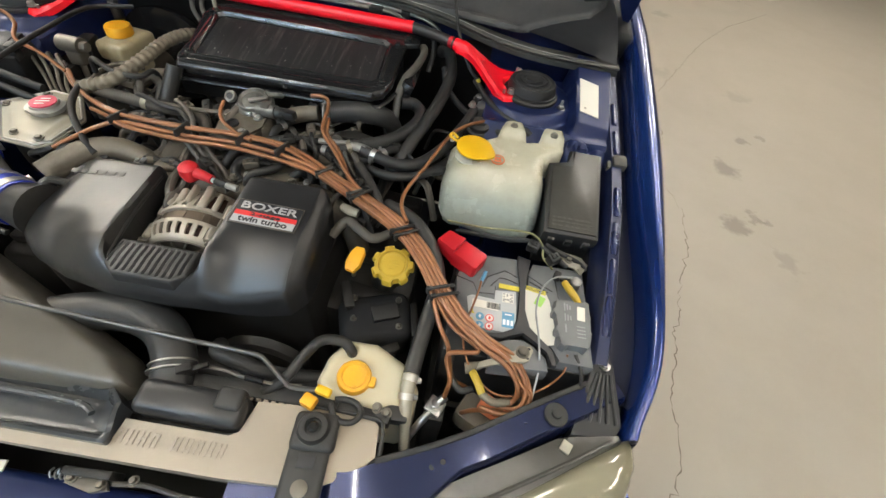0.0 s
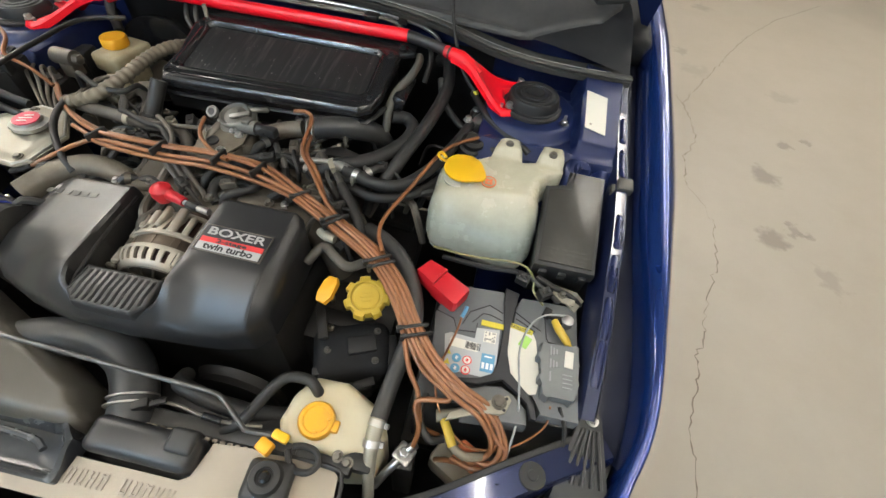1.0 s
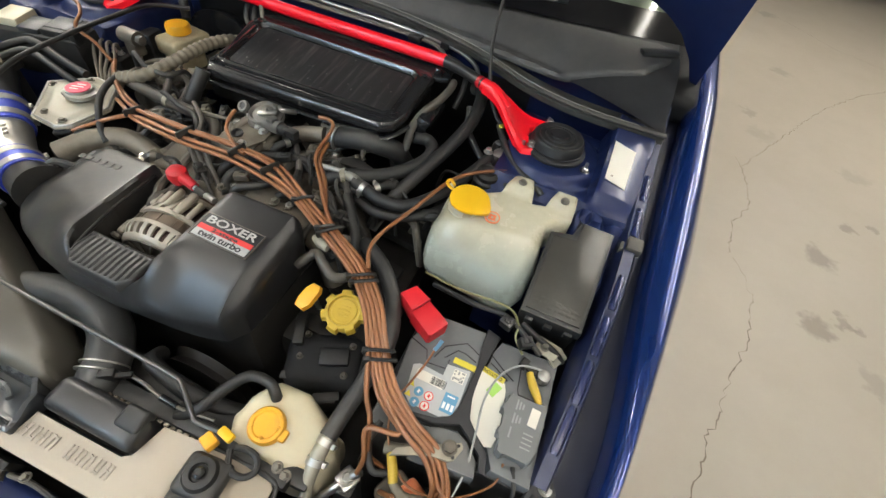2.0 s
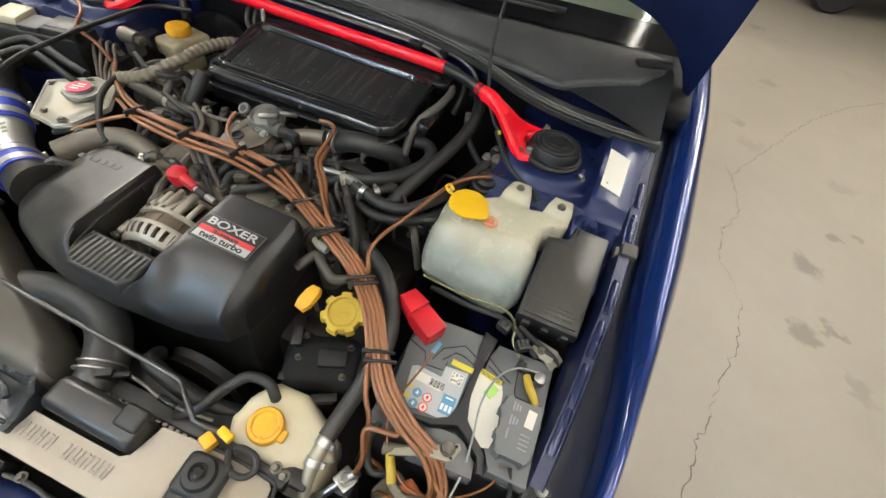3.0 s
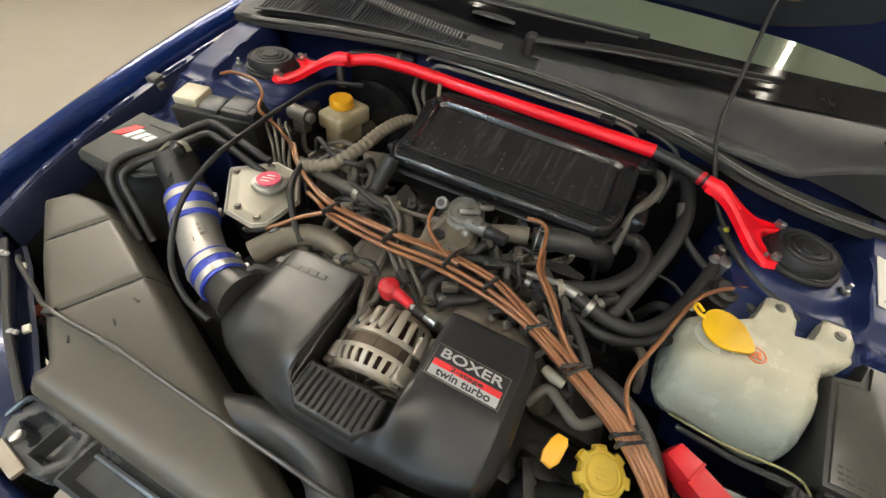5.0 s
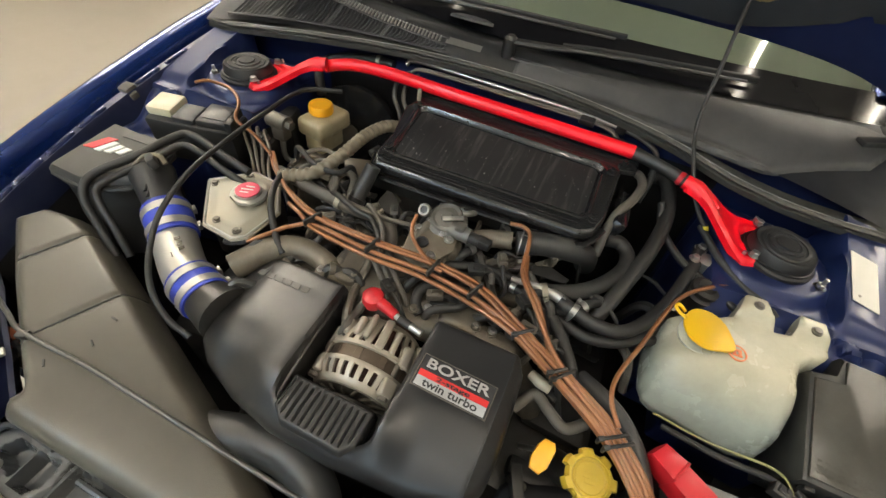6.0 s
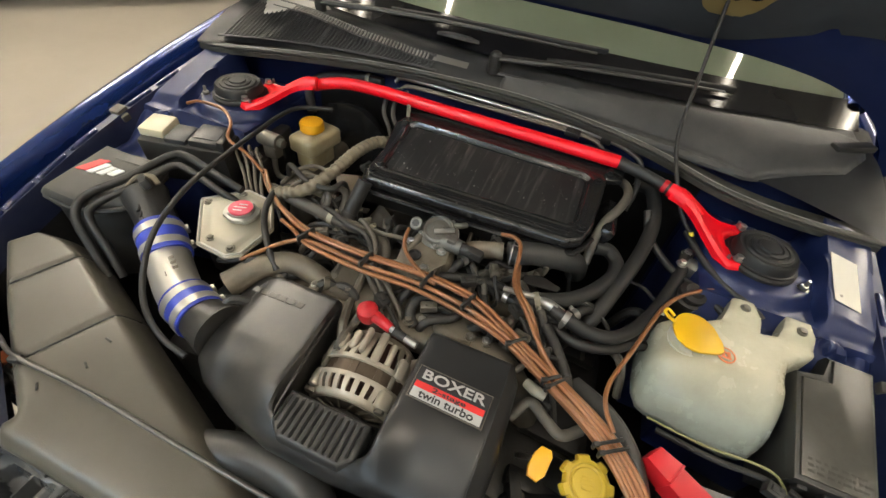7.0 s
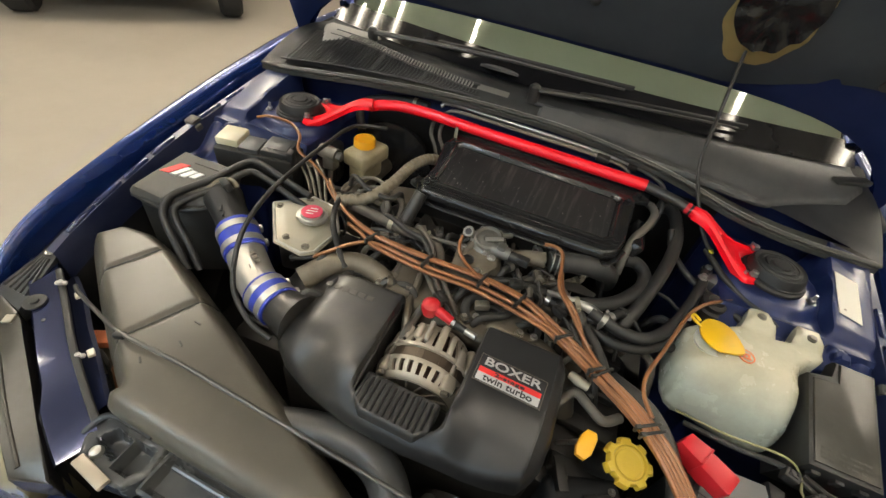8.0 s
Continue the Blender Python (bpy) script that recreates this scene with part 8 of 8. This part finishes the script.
        out.append(M[i] + n * (k * w + r.uniform(-0.0012, 0.0012)) + Vector((0, 0, dz + r.uniform(-0.002, 0.002))))
    return out + [Vector(p) for p in tail]


LOOP = [(0.562, -0.428, 0.756), (0.55, -0.440, 0.744), (0.52, -0.432, 0.738)]
A0 = [(-0.333, -0.011, 0.872), (-0.290, -0.050, 0.872), (-0.237, -0.087, 0.872), (-0.164, -0.117, 0.876), (-0.056, -0.116, 0.872), (0.029, -0.110, 0.871), (0.116, -0.118, 0.869)]
A1 = [(-0.345, -0.005, 0.866), (-0.300, -0.046, 0.866), (-0.240, -0.080, 0.866), (-0.160, -0.107, 0.869), (-0.052, -0.106, 0.867), (0.033, -0.100, 0.866), (0.120, -0.108, 0.865)]
B0 = [(-0.245, -0.190, 0.842), (-0.224, -0.172, 0.851), (-0.194, -0.142, 0.861), (-0.154, -0.126, 0.868), (-0.051, -0.129, 0.866), (0.035, -0.124, 0.866), (0.119, -0.132, 0.864)]
B1 = [(-0.225, -0.105, 0.868), (-0.190, -0.120, 0.872), (-0.150, -0.135, 0.868), (-0.054, -0.139, 0.864), (0.032, -0.134, 0.863), (0.116, -0.142, 0.861)]
C0 = [(0.120, 0.013, 0.894), (0.140, 0.013, 0.897), (0.155, 0.004, 0.895), (0.161, -0.020, 0.890), (0.169, -0.071, 0.884), (0.199, -0.108, 0.876)]
C1 = [(0.166, -0.03, 0.881), (0.178, -0.075, 0.880), (0.208, -0.108, 0.874)]
DROP = [(0.548, -0.430, 0.748), (0.528, -0.440, 0.730), (0.50, -0.436, 0.705), (0.485, -0.430, 0.67)]
LOOP2 = [(0.570, -0.424, 0.758), (0.560, -0.443, 0.744), (0.530, -0.446, 0.735), (0.505, -0.436, 0.72)]
strands = [strand(A0, 0.0, LOOP2), strand(A1, 1.0, LOOP), strand(B0, -1.0, DROP), strand(B1, -2.0, [], upto=5) + [Vector(p) for p in ((0.426, -0.360, 0.799), (0.443, -0.381, 0.784), (0.450, -0.398, 0.764), (0.458, -0.412, 0.745), (0.483, -0.415, 0.730))], strand(C0, 2.0, LOOP2, skip=1), strand(C1, 1.4, DROP, skip=1, dz=-0.007)]
stop = strand(B0[3:], -1.5, dz=-0.007)[:11] + [Vector((0.446, -0.394, 0.782)), Vector((0.455, -0.418, 0.752)), Vector((0.452, -0.432, 0.722))]
strands.append(stop)
strands.append([Vector(p) for p in ((0.512, 0.100, 0.872), (0.446, 0.063, 0.876), (0.393, 0.003, 0.878), (0.356, -0.091, 0.862), (0.334, -0.150, 0.853), (0.333, -0.185, 0.849), (0.348, -0.215, 0.845))])
strands.append([Vector(p) for p in ((-0.024, -0.036, 0.882), (-0.020, -0.060, 0.876), (-0.002, -0.085, 0.874), (0.040, -0.112, 0.872), (0.06, -0.118, 0.872))])
strands.append([Vector(p) for p in ((-0.56, 0.05, 0.915), (-0.53, 0.055, 0.925), (-0.47, 0.050, 0.930), (-0.425, 0.022, 0.927), (-0.405, -0.010, 0.915), (-0.37, -0.010, 0.895), (-0.33, -0.02, 0.874))])
for s in strands:
    b = B()
    tube(b, s, 0.0036 if len(s) > 8 else 0.0033, 10, 7)
    part("cable", b, COPPER, gnd)


def tie(i, off=0.0, span=(-2.1, 2.1)):
    """A black cable tie across the bundle at the bundle's point i."""
    M = [Vector(p) for p in MAIN]
    f = int(i)
    p = M[f].lerp(M[min(f + 1, len(M) - 1)], i - f)
    d = (M[min(f + 1, len(M) - 1)] - M[f]).normalized()
    n = Vector((-d.y, d.x, 0)).normalized()
    b = B()
    tube(b, [p + n * span[0] * 0.0088 + Vector((0, 0, -0.004)), p + n * span[0] * 0.0080 + Vector((0, 0, 0.005)), p + n * span[1] * 0.0080 + d * 0.010 + Vector((0, 0, 0.0075)), p + n * span[1] * 0.0088 + d * 0.006 + Vector((0, 0, -0.004))], 0.0026, 6, 4)
    rbox(b, p + n * span[0] * 0.0082 + Vector((0, 0, 0.006)), (0.008, 0.006, 0.006), (0, 0, 30), 0.001)
    part("cable_tie", b, PLASTIC, gnd)


tie(0.1, span=(-1.7, 1.4))
tie(1.05, span=(-1.7, 1.0))
tie(1.15, span=(-2.0, 2.1))
tie(2.25, span=(-2.0, 2.1))
tie(2.42, span=(-2.0, 2.1))
tie(4.1, span=(-2.1, 2.1))
tie(4.32, span=(-2.1, 2.1))
for x, y, z, a in ((-0.056, -0.122, 0.876, 70), (0.045, -0.117, 0.876, 70), (0.116, -0.125, 0.874, 60), (-0.165, -0.122, 0.878, 60)):
    b = B()
    rbox(b, (x, y, z - 0.003), (0.005, 0.034, 0.013), (0, 0, a - 80), 0.002)
    part("cable_tie", b, PLASTIC, gnd)

# ---------- small wiring round the battery ----------
hose("thin_wire", [(0.411, -0.135, 0.785), (0.477, -0.154, 0.803), (0.553, -0.157, 0.813), (0.579, -0.171, 0.803), (0.583, -0.190, 0.793), (0.60, -0.21, 0.79)], 0.0019, BRASS, "thin yellow-green wire beside the battery", "wire", seg=6)
hose("thin_wire", [(0.43, -0.14, 0.77), (0.50, -0.160, 0.79), (0.56, -0.165, 0.80), (0.60, -0.185, 0.795), (0.625, -0.20, 0.79)], 0.0045, RUBBER, "black taped wire beside the battery", "wire", seg=8)
hose("thin_wire", [(0.585, -0.165, 0.80), (0.61, -0.175, 0.797), (0.645, -0.185, 0.79), (0.66, -0.19, 0.78)], 0.0045, RUBBER, "black taped wire beside the fuse box", "wire", seg=8)
hose("thin_wire", [(0.482, -0.258, 0.795), (0.478, -0.285, 0.790), (0.470, -0.320, 0.789), (0.462, -0.355, 0.786), (0.478, -0.395, 0.765), (0.52, -0.425, 0.750), (0.575, -0.415, 0.752), (0.615, -0.385, 0.765), (0.618, -0.362, 0.785)], 0.0016, COPPER, "thin pinkish wire looping over the battery", "wire", seg=6)
hose("clear_tube", [(0.632, -0.225, 0.797), (0.60, -0.235, 0.800), (0.578, -0.262, 0.797), (0.570, -0.300, 0.792), (0.574, -0.345, 0.790), (0.578, -0.385, 0.775), (0.572, -0.43, 0.755)], 0.0015, CLEAR, "thin greyish clear tube over the battery", "tube", seg=8)
hose("thin_wire", [(0.630, -0.36, 0.785), (0.640, -0.385, 0.775), (0.642, -0.41, 0.755)], 0.003, RUBBER, "black wire below the module", "wire", seg=6)
hose("sleeved_lead", [(0.501, -0.429, 0.753), (0.509, -0.434, 0.751), (0.521, -0.437, 0.748), (0.540, -0.432, 0.744), (0.556, -0.424, 0.730)], 0.0058, RIBHOSE, "tan corrugated end of the battery lead", "cable", seg=10, wave=0.06, pitch=0.006)
hose("sleeved_lead", [(0.484, -0.400, 0.758), (0.491, -0.411, 0.758), (0.497, -0.421, 0.756), (0.502, -0.430, 0.753)], [0.0058, 0.0062, 0.0064, 0.0060], OILYEL, "yellow sleeved battery lead", "cable", seg=10)
hose("clamp_rod", [(0.474, -0.398, 0.757), (0.482, -0.396, 0.758), (0.500, -0.388, 0.760), (0.530, -0.376, 0.768)], [0.0085, 0.0085, 0.0052, 0.005], RIBHOSE, "pale hold-down rod beside the battery", "rod", seg=12)
lug = thing("ground_terminal", (0.443, -0.438, 0.69), "square steel ground terminal with a bolt", "terminal")
b = B()
rbox(b, (0.442, -0.440, 0.704), (0.026, 0.026, 0.006), (0, 0, -25), 0.003)
hexbolt(b, (0.442, -0.440, 0.707), 0.007, 0.006)
part("plate", b, STEEL, lug)
b = B()
tube(b, [(0.455, -0.428, 0.716), (0.446, -0.436, 0.709)], 0.006, 10, 1)
tube(b, [(0.440, -0.444, 0.703), (0.425, -0.462, 0.692), (0.41, -0.48, 0.67)], 0.006, 10, 3)
part("lead", b, STEEL, lug)
b = B()
rbox(b, (0.442, -0.445, 0.62), (0.03, 0.03, 0.16), bev=0.004)
part("post", b, DARKMET, lug)
hose("dark_lead", [(0.455, -0.372, 0.76), (0.452, -0.40, 0.75), (0.47, -0.425, 0.742), (0.49, -0.42, 0.74)], 0.005, RUBBER, "black looped lead beside the battery", "cable")
for s, lbl in ((1, "orange side lamp bulb holder behind the headlight"), (-1, "orange side lamp bulb holder behind the headlight")):
    sl = thing("side_lamp", (s * 0.535, -0.43, 0.66), lbl, "lamp", "side lamps")
    b = B()
    rbox(b, (s * 0.535, -0.420, 0.678), (0.05, 0.030, 0.02), (0, 0, -s * 28), 0.006)
    part("orange_cap", b, ORMARK, sl, "orange translucent cap")
    b = B()
    rbox(b, (s * 0.515, -0.425, 0.645), (0.07, 0.05, 0.05), (0, 0, -s * 28), 0.01)
    part("holder", b, RIBHOSE, sl)
# rubber stops on the wings
for s in (1, -1):
    st = thing("wing_stop", (s * 0.703, 0.0, 0.87), "grey rubber bonnet stop clipped on the wing rail", "rubber stop", "wing stops")
    b = B()
    rbox(b, (s * 0.705, 0.003, 0.876), (0.026, 0.026, 0.018), (12, 0, 0), 0.004)
    rbox(b, (s * 0.692, 0.0, 0.868), (0.016, 0.018, 0.014), (12, 0, 0), 0.003)
    part("block", b, GREYHOSE, st)
# paper label on the strut tower
tl = thing("tower_label", (0.65, 0.15, 0.91), "white paper service label on the blue strut tower", "label")
b = B()
def tower_label_z(x, y):
    return 0.905 + 0.25 * (y - 0.12) - 0.10 * (x - 0.65)


prism(b, [(0.629, 0.203), (0.630, 0.113), (0.668, 0.106), (0.669, 0.196)], lambda x, y: tower_label_z(x, y), lambda x, y: tower_label_z(x, y) + 0.0014)
part("paper", b, LABEL, tl)
b = B()
revolve(b, [(0.0022, 0), (0.0022, 0.0006)], pose(0.640, 0.123, tower_label_z(0.640, 0.123) + 0.0014, 14, 0, 0), 10)
part("print_dot", b, PANELMARK, tl)

# ---------- radiator top frame ----------
fr = thing("front_rail", (0.2, -0.475, 0.69), "black steel frame along the radiator top with a perforated edge", "rail")
b = B()
rbox(b, (0.235, -0.470, 0.715), (0.34, 0.022, 0.02), (0, 0, 1), 0.003)
rbox(b, (0.20, -0.440, 0.690), (0.30, 0.04, 0.02), (0, 0, -3), 0.006)
part("rail", b, PLASTIC, fr)
for k in range(17):
    b = B()
    rbox(b, (0.095 + k * 0.0105, -0.4845, 0.7275), (0.0068, 0.004, 0.003), bev=0.0008, seg=1)
    part("edge_slot", b, PANELMARK, fr)
b = B()
rbox(b, (0.094, -0.468, 0.742), (0.020, 0.012, 0.020), (0, 0, 30), 0.002)
rbox(b, (0.108, -0.462, 0.744), (0.030, 0.008, 0.006), (0, 0, 30), 0.002)
part("cable_clip", b, DARKMET, fr)
hose("radiator_pipe", [(0.100, -0.405, 0.70), (0.112, -0.425, 0.722), (0.140, -0.432, 0.722), (0.190, -0.437, 0.706), (0.26, -0.425, 0.69), (0.32, -0.40, 0.67)], 0.012, RUBBER, "black radiator pipe behind the front panel")
hose("release_cable", [(0.11, -0.455, 0.735), (0.145, -0.458, 0.742), (0.17, -0.462, 0.740), (0.21, -0.462, 0.735), (0.25, -0.455, 0.728)], 0.0024, GRIMEPIPE, "thin steel bonnet release cable", "cable")
hose("release_cable", [(0.175, -0.462, 0.741), (0.20, -0.463, 0.738)], 0.0048, GLOSS, "thin steel bonnet release cable", "cable", sub=1)

# ---------- latch gear and beam below the front panel ----------
beam = thing("front_beam", (0.0, -0.60, 0.62), "dark blue painted front beam below the cooling panel", "beam")
b = B()
rbox(b, (-0.02, -0.628, 0.635), (0.72, 0.05, 0.07), (0, 0, 0), 0.012, 3)
part("lower_beam", b, BLUE_BAY, beam)
b = B()
rbox(b, (-0.113, -0.606, 0.6735), (0.046, 0.014, 0.003), (10, 0, 6), 0.0008)
part("paper_tag", b, LABEL, beam, "small white tag")
lg = thing("latch_mechanism", (0.03, -0.60, 0.66), "grimy steel bonnet latch with a coil spring", "latch")
b = B()
rbox(b, (0.030, -0.597, 0.690), (0.060, 0.010, 0.034), (8, 0, 2), 0.002)
part("latch_plate", b, DARKMET, lg)
b = B()
prism(b, [(0.004, -0.612), (0.022, -0.600), (0.052, -0.603), (0.060, -0.612), (0.040, -0.618)], 0.690, 0.697, 0.001)
part("latch_hook", b, GRIMEPIPE, lg)
b = B()
tube(b, [(-0.018 + 0.0016 * k, -0.604 + 0.005 * math.cos(1.57 * k), 0.694 + 0.005 * math.sin(1.57 * k)) for k in range(26)], 0.0013, 6, 2)
part("coil_spring", b, STEEL, lg)
for x, y in ((0.012, -0.606), (0.050, -0.608), (0.085, -0.598)):
    b = B()
    hexbolt(b, (x, y, 0.698), 0.0045, 0.005)
    part("latch_bolt", b, GRIMEPIPE, lg)
hose("latch_cable", [(0.06, -0.604, 0.692), (0.10, -0.600, 0.694), (0.15, -0.604, 0.688), (0.21, -0.602, 0.684), (0.27, -0.60, 0.67)], 0.0032, GREYHOSE, "grey sheathed bonnet latch cable", "cable", seg=8)

# ---------- small fittings by the battery and tower ----------
for p, a in (((0.563, -0.178, 0.803), -20), ((0.598, -0.196, 0.800), 35)):
    cb = thing("wiring_connector", p, "square black wiring connector beside the battery", "connector", "battery connectors")
    b = B()
    rbox(b, p, (0.020, 0.016, 0.018), (10, 0, a), 0.002)
    rbox(b, (p[0], p[1], p[2] + 0.008), (0.012, 0.010, 0.006), (10, 0, a), 0.001)
    part("plug", b, PLASTIC, cb)
    for k in (-1, 1):
        b = B()
        rbox(b, (p[0] + 0.004 * k, p[1], p[2] + 0.0115), (0.004, 0.006, 0.002), (10, 0, a), 0.0005)
        part("terminal_slot", b, INK, cb)
wr = thing("blue_wire", (0.478, -0.25, 0.79), "short blue crimp sleeve on the positive lead", "wire")
b = B()
tube(b, [(0.486, -0.248, 0.800), (0.484, -0.256, 0.797), (0.481, -0.264, 0.794)], 0.0030, 8, 3)
part("crimp_sleeve", b, LBLUE, wr)

# ---------- more small hoses between the valve and the turbo hose ----------
hose("vacuum_hose", [(0.059, -0.061, 0.815), (0.066, -0.049, 0.845), (0.088, -0.010, 0.850), (0.104, 0.021, 0.852), (0.123, 0.049, 0.850), (0.129, 0.057, 0.820)], 0.0075, RUBBER, "black hose crossing behind the copper cables", "hose", seg=10, clamps=(0.3, 0.7))
hose("vacuum_hose", [(0.008, -0.137, 0.800), (0.014, -0.129, 0.830), (0.035, -0.102, 0.840), (0.080, -0.084, 0.842), (0.113, -0.097, 0.840), (0.105, -0.133, 0.836), (0.067, -0.158, 0.830), (0.056, -0.166, 0.800)], 0.0065, RUBBER, "black looped hose behind the engine cover", "hose", seg=10)
hose("vacuum_hose", [(-0.117, -0.041, 0.845), (-0.105, -0.049, 0.875), (-0.066, -0.076, 0.868), (-0.047, -0.113, 0.855), (-0.041, -0.124, 0.825)], 0.0042, GREYHOSE, "thin dusty grey vacuum hose", "hose", seg=10)
hose("vacuum_hose", [(-0.187, -0.047, 0.845), (-0.172, -0.052, 0.875), (-0.121, -0.067, 0.872), (-0.088, -0.070, 0.868), (-0.057, -0.098, 0.860), (-0.048, -0.106, 0.830)], 0.0048, RUBBER, "thin black vacuum hose", "hose", seg=10)
hose("metal_pipe", [(0.113, 0.035, 0.812), (0.132, 0.035, 0.842), (0.195, 0.034, 0.845), (0.235, 0.075, 0.845), (0.244, 0.133, 0.845), (0.247, 0.150, 0.815)], 0.0055, GRIMEPIPE, "grimy metal pipe below the turbo hose", "pipe", seg=10)
hose("vacuum_hose", [(-0.290, 0.001, 0.870), (-0.276, -0.005, 0.900), (-0.228, -0.025, 0.895), (-0.186, -0.019, 0.890), (-0.180, 0.013, 0.885), (-0.178, 0.023, 0.855)], 0.0048, RUBBER, "thin black conduit beside the brake reservoir", "hose", seg=10)
hose("vacuum_hose", [(0.100, -0.045, 0.795), (0.124, -0.049, 0.825), (0.203, -0.061, 0.830), (0.251, -0.064, 0.835), (0.288, -0.029, 0.840), (0.299, -0.019, 0.810)], 0.0075, RUBBER, "black hose low behind the copper cables", "hose", seg=10, clamps=(0.3, 0.7))

# ---------- brake pipes and block between the relay box and the header tank ----------
absu = thing("brake_pipe_block", (-0.44, 0.06, 0.74), "black brake pipe block with steel pipes", "brake unit")
b = B()
rbox(b, (-0.445, 0.075, 0.795), (0.085, 0.10, 0.075), (0, 0, 12), 0.006)
part("block", b, DARKMET, absu)
b = B()
rbox(b, (-0.450, 0.150, 0.800), (0.07, 0.05, 0.10), (0, 0, 12), 0.010)
part("motor", b, PLASTIC, absu)
for k in range(4):
    x = -0.470 + 0.018 * k
    b = B()
    hexbolt(b, (x, 0.060, 0.833), 0.005, 0.008)
    part("pipe_nut", b, STEEL, absu)
    b = B()
    tube(b, [(x, 0.060, 0.838), (x + 0.004, 0.056, 0.856), (x + 0.022, 0.036, 0.864), (x + 0.060, 0.004, 0.862), (x + 0.095, -0.024 - 0.006 * k, 0.856), (x + 0.115, -0.045 - 0.006 * k, 0.835)], 0.0030, 8, 5)
    part("steel_pipe", b, GRIMEPIPE, absu)
for p, a in (((-0.600, -0.402, 0.772), 30), ((-0.462, -0.478, 0.757), 30)):
    sc = thing("seal_clip", p, "small pale plastic clip on the black edge strip", "clip", "seal clips")
    b = B()
    rbox(b, p, (0.018, 0.007, 0.006), (0, 0, a), 0.002)
    revolve(b, [(0.004, 0), (0.004, 0.005), (0.002, 0.006)], pose(*p), 12)
    part("clip", b, PALEEND, sc)
hose("lamp_wire", [(-0.545, -0.420, 0.665), (-0.520, -0.440, 0.690), (-0.490, -0.445, 0.700), (-0.465, -0.455, 0.690), (-0.445, -0.470, 0.66)], 0.0040, RUBBER, "black wire to the side lamp holder", "wire", seg=8)
hose("lamp_wire", [(-0.47, -0.43, 0.66), (-0.455, -0.452, 0.695), (-0.435, -0.462, 0.705), (-0.42, -0.475, 0.69)], 0.0030, COPPER, "brown wire to the side lamp holder", "wire", seg=8)

# pale bracket with a round hole in front of the air valve
vb = thing("valve_bracket", (0.015, -0.065, 0.80), "dusty pale metal bracket holding the air valve", "bracket")
b = B()
PL = [(-0.028, -0.038), (-0.018, -0.094), (0.034, -0.099), (0.055, -0.064), (0.052, -0.034), (0.016, -0.030)]
prism(b, PL, lambda x, y: 0.861 + 0.10 * (y + 0.065), lambda x, y: 0.8635 + 0.10 * (y + 0.065), 0.0008)
part("plate", b, TANPIPE, vb)
b = B()
revolve(b, [(0.0105, -0.002), (0.0105, 0.0034), (0.0082, 0.0034), (0.0080, 0.0012), (0.001, 0.0012)], pose(0.004, -0.070, 0.8628, 6, 0, 0), 24)
part("hole_rim", b, INK, vb, "dark round hole")
for x, y in ((-0.014, -0.046), (0.040, -0.046), (0.028, -0.088)):
    b = B()
    hexbolt(b, (x, y, 0.864 + 0.10 * (y + 0.065)), 0.0055, 0.005)
    part("bolt", b, STEEL, vb)
for x, y in ((-0.018, -0.090), (0.048, -0.060)):
    b = B()
    rbox(b, (x, y, 0.832), (0.010, 0.004, 0.056), (0, 0, 35), 0.001)
    part("leg", b, PALEMET, vb)
hose("throttle_rod", [(-0.142, -0.060, 0.862), (-0.10, -0.057, 0.867), (-0.06, -0.054, 0.868), (-0.028, -0.046, 0.866)], 0.0035, GRIMEPIPE, "thin grimy metal rod behind the copper cables", "pipe", seg=8)
sb = thing("hose_support", (0.205, -0.01, 0.80), "blackened bent metal support below the turbo hose", "bracket")
b = B()
prism(b, [(0.178, -0.020), (0.236, -0.014), (0.240, -0.004), (0.205, 0.006), (0.178, -0.004)], 0.836, lambda x, y: 0.840 + 0.15 * (y + 0.01), 0.0008)
part("plate", b, DARKMET, sb)
b = B()
rbox(b, (0.190, -0.010, 0.818), (0.012, 0.005, 0.040), (0, 0, 10), 0.001)
part("leg", b, DARKMET, sb)
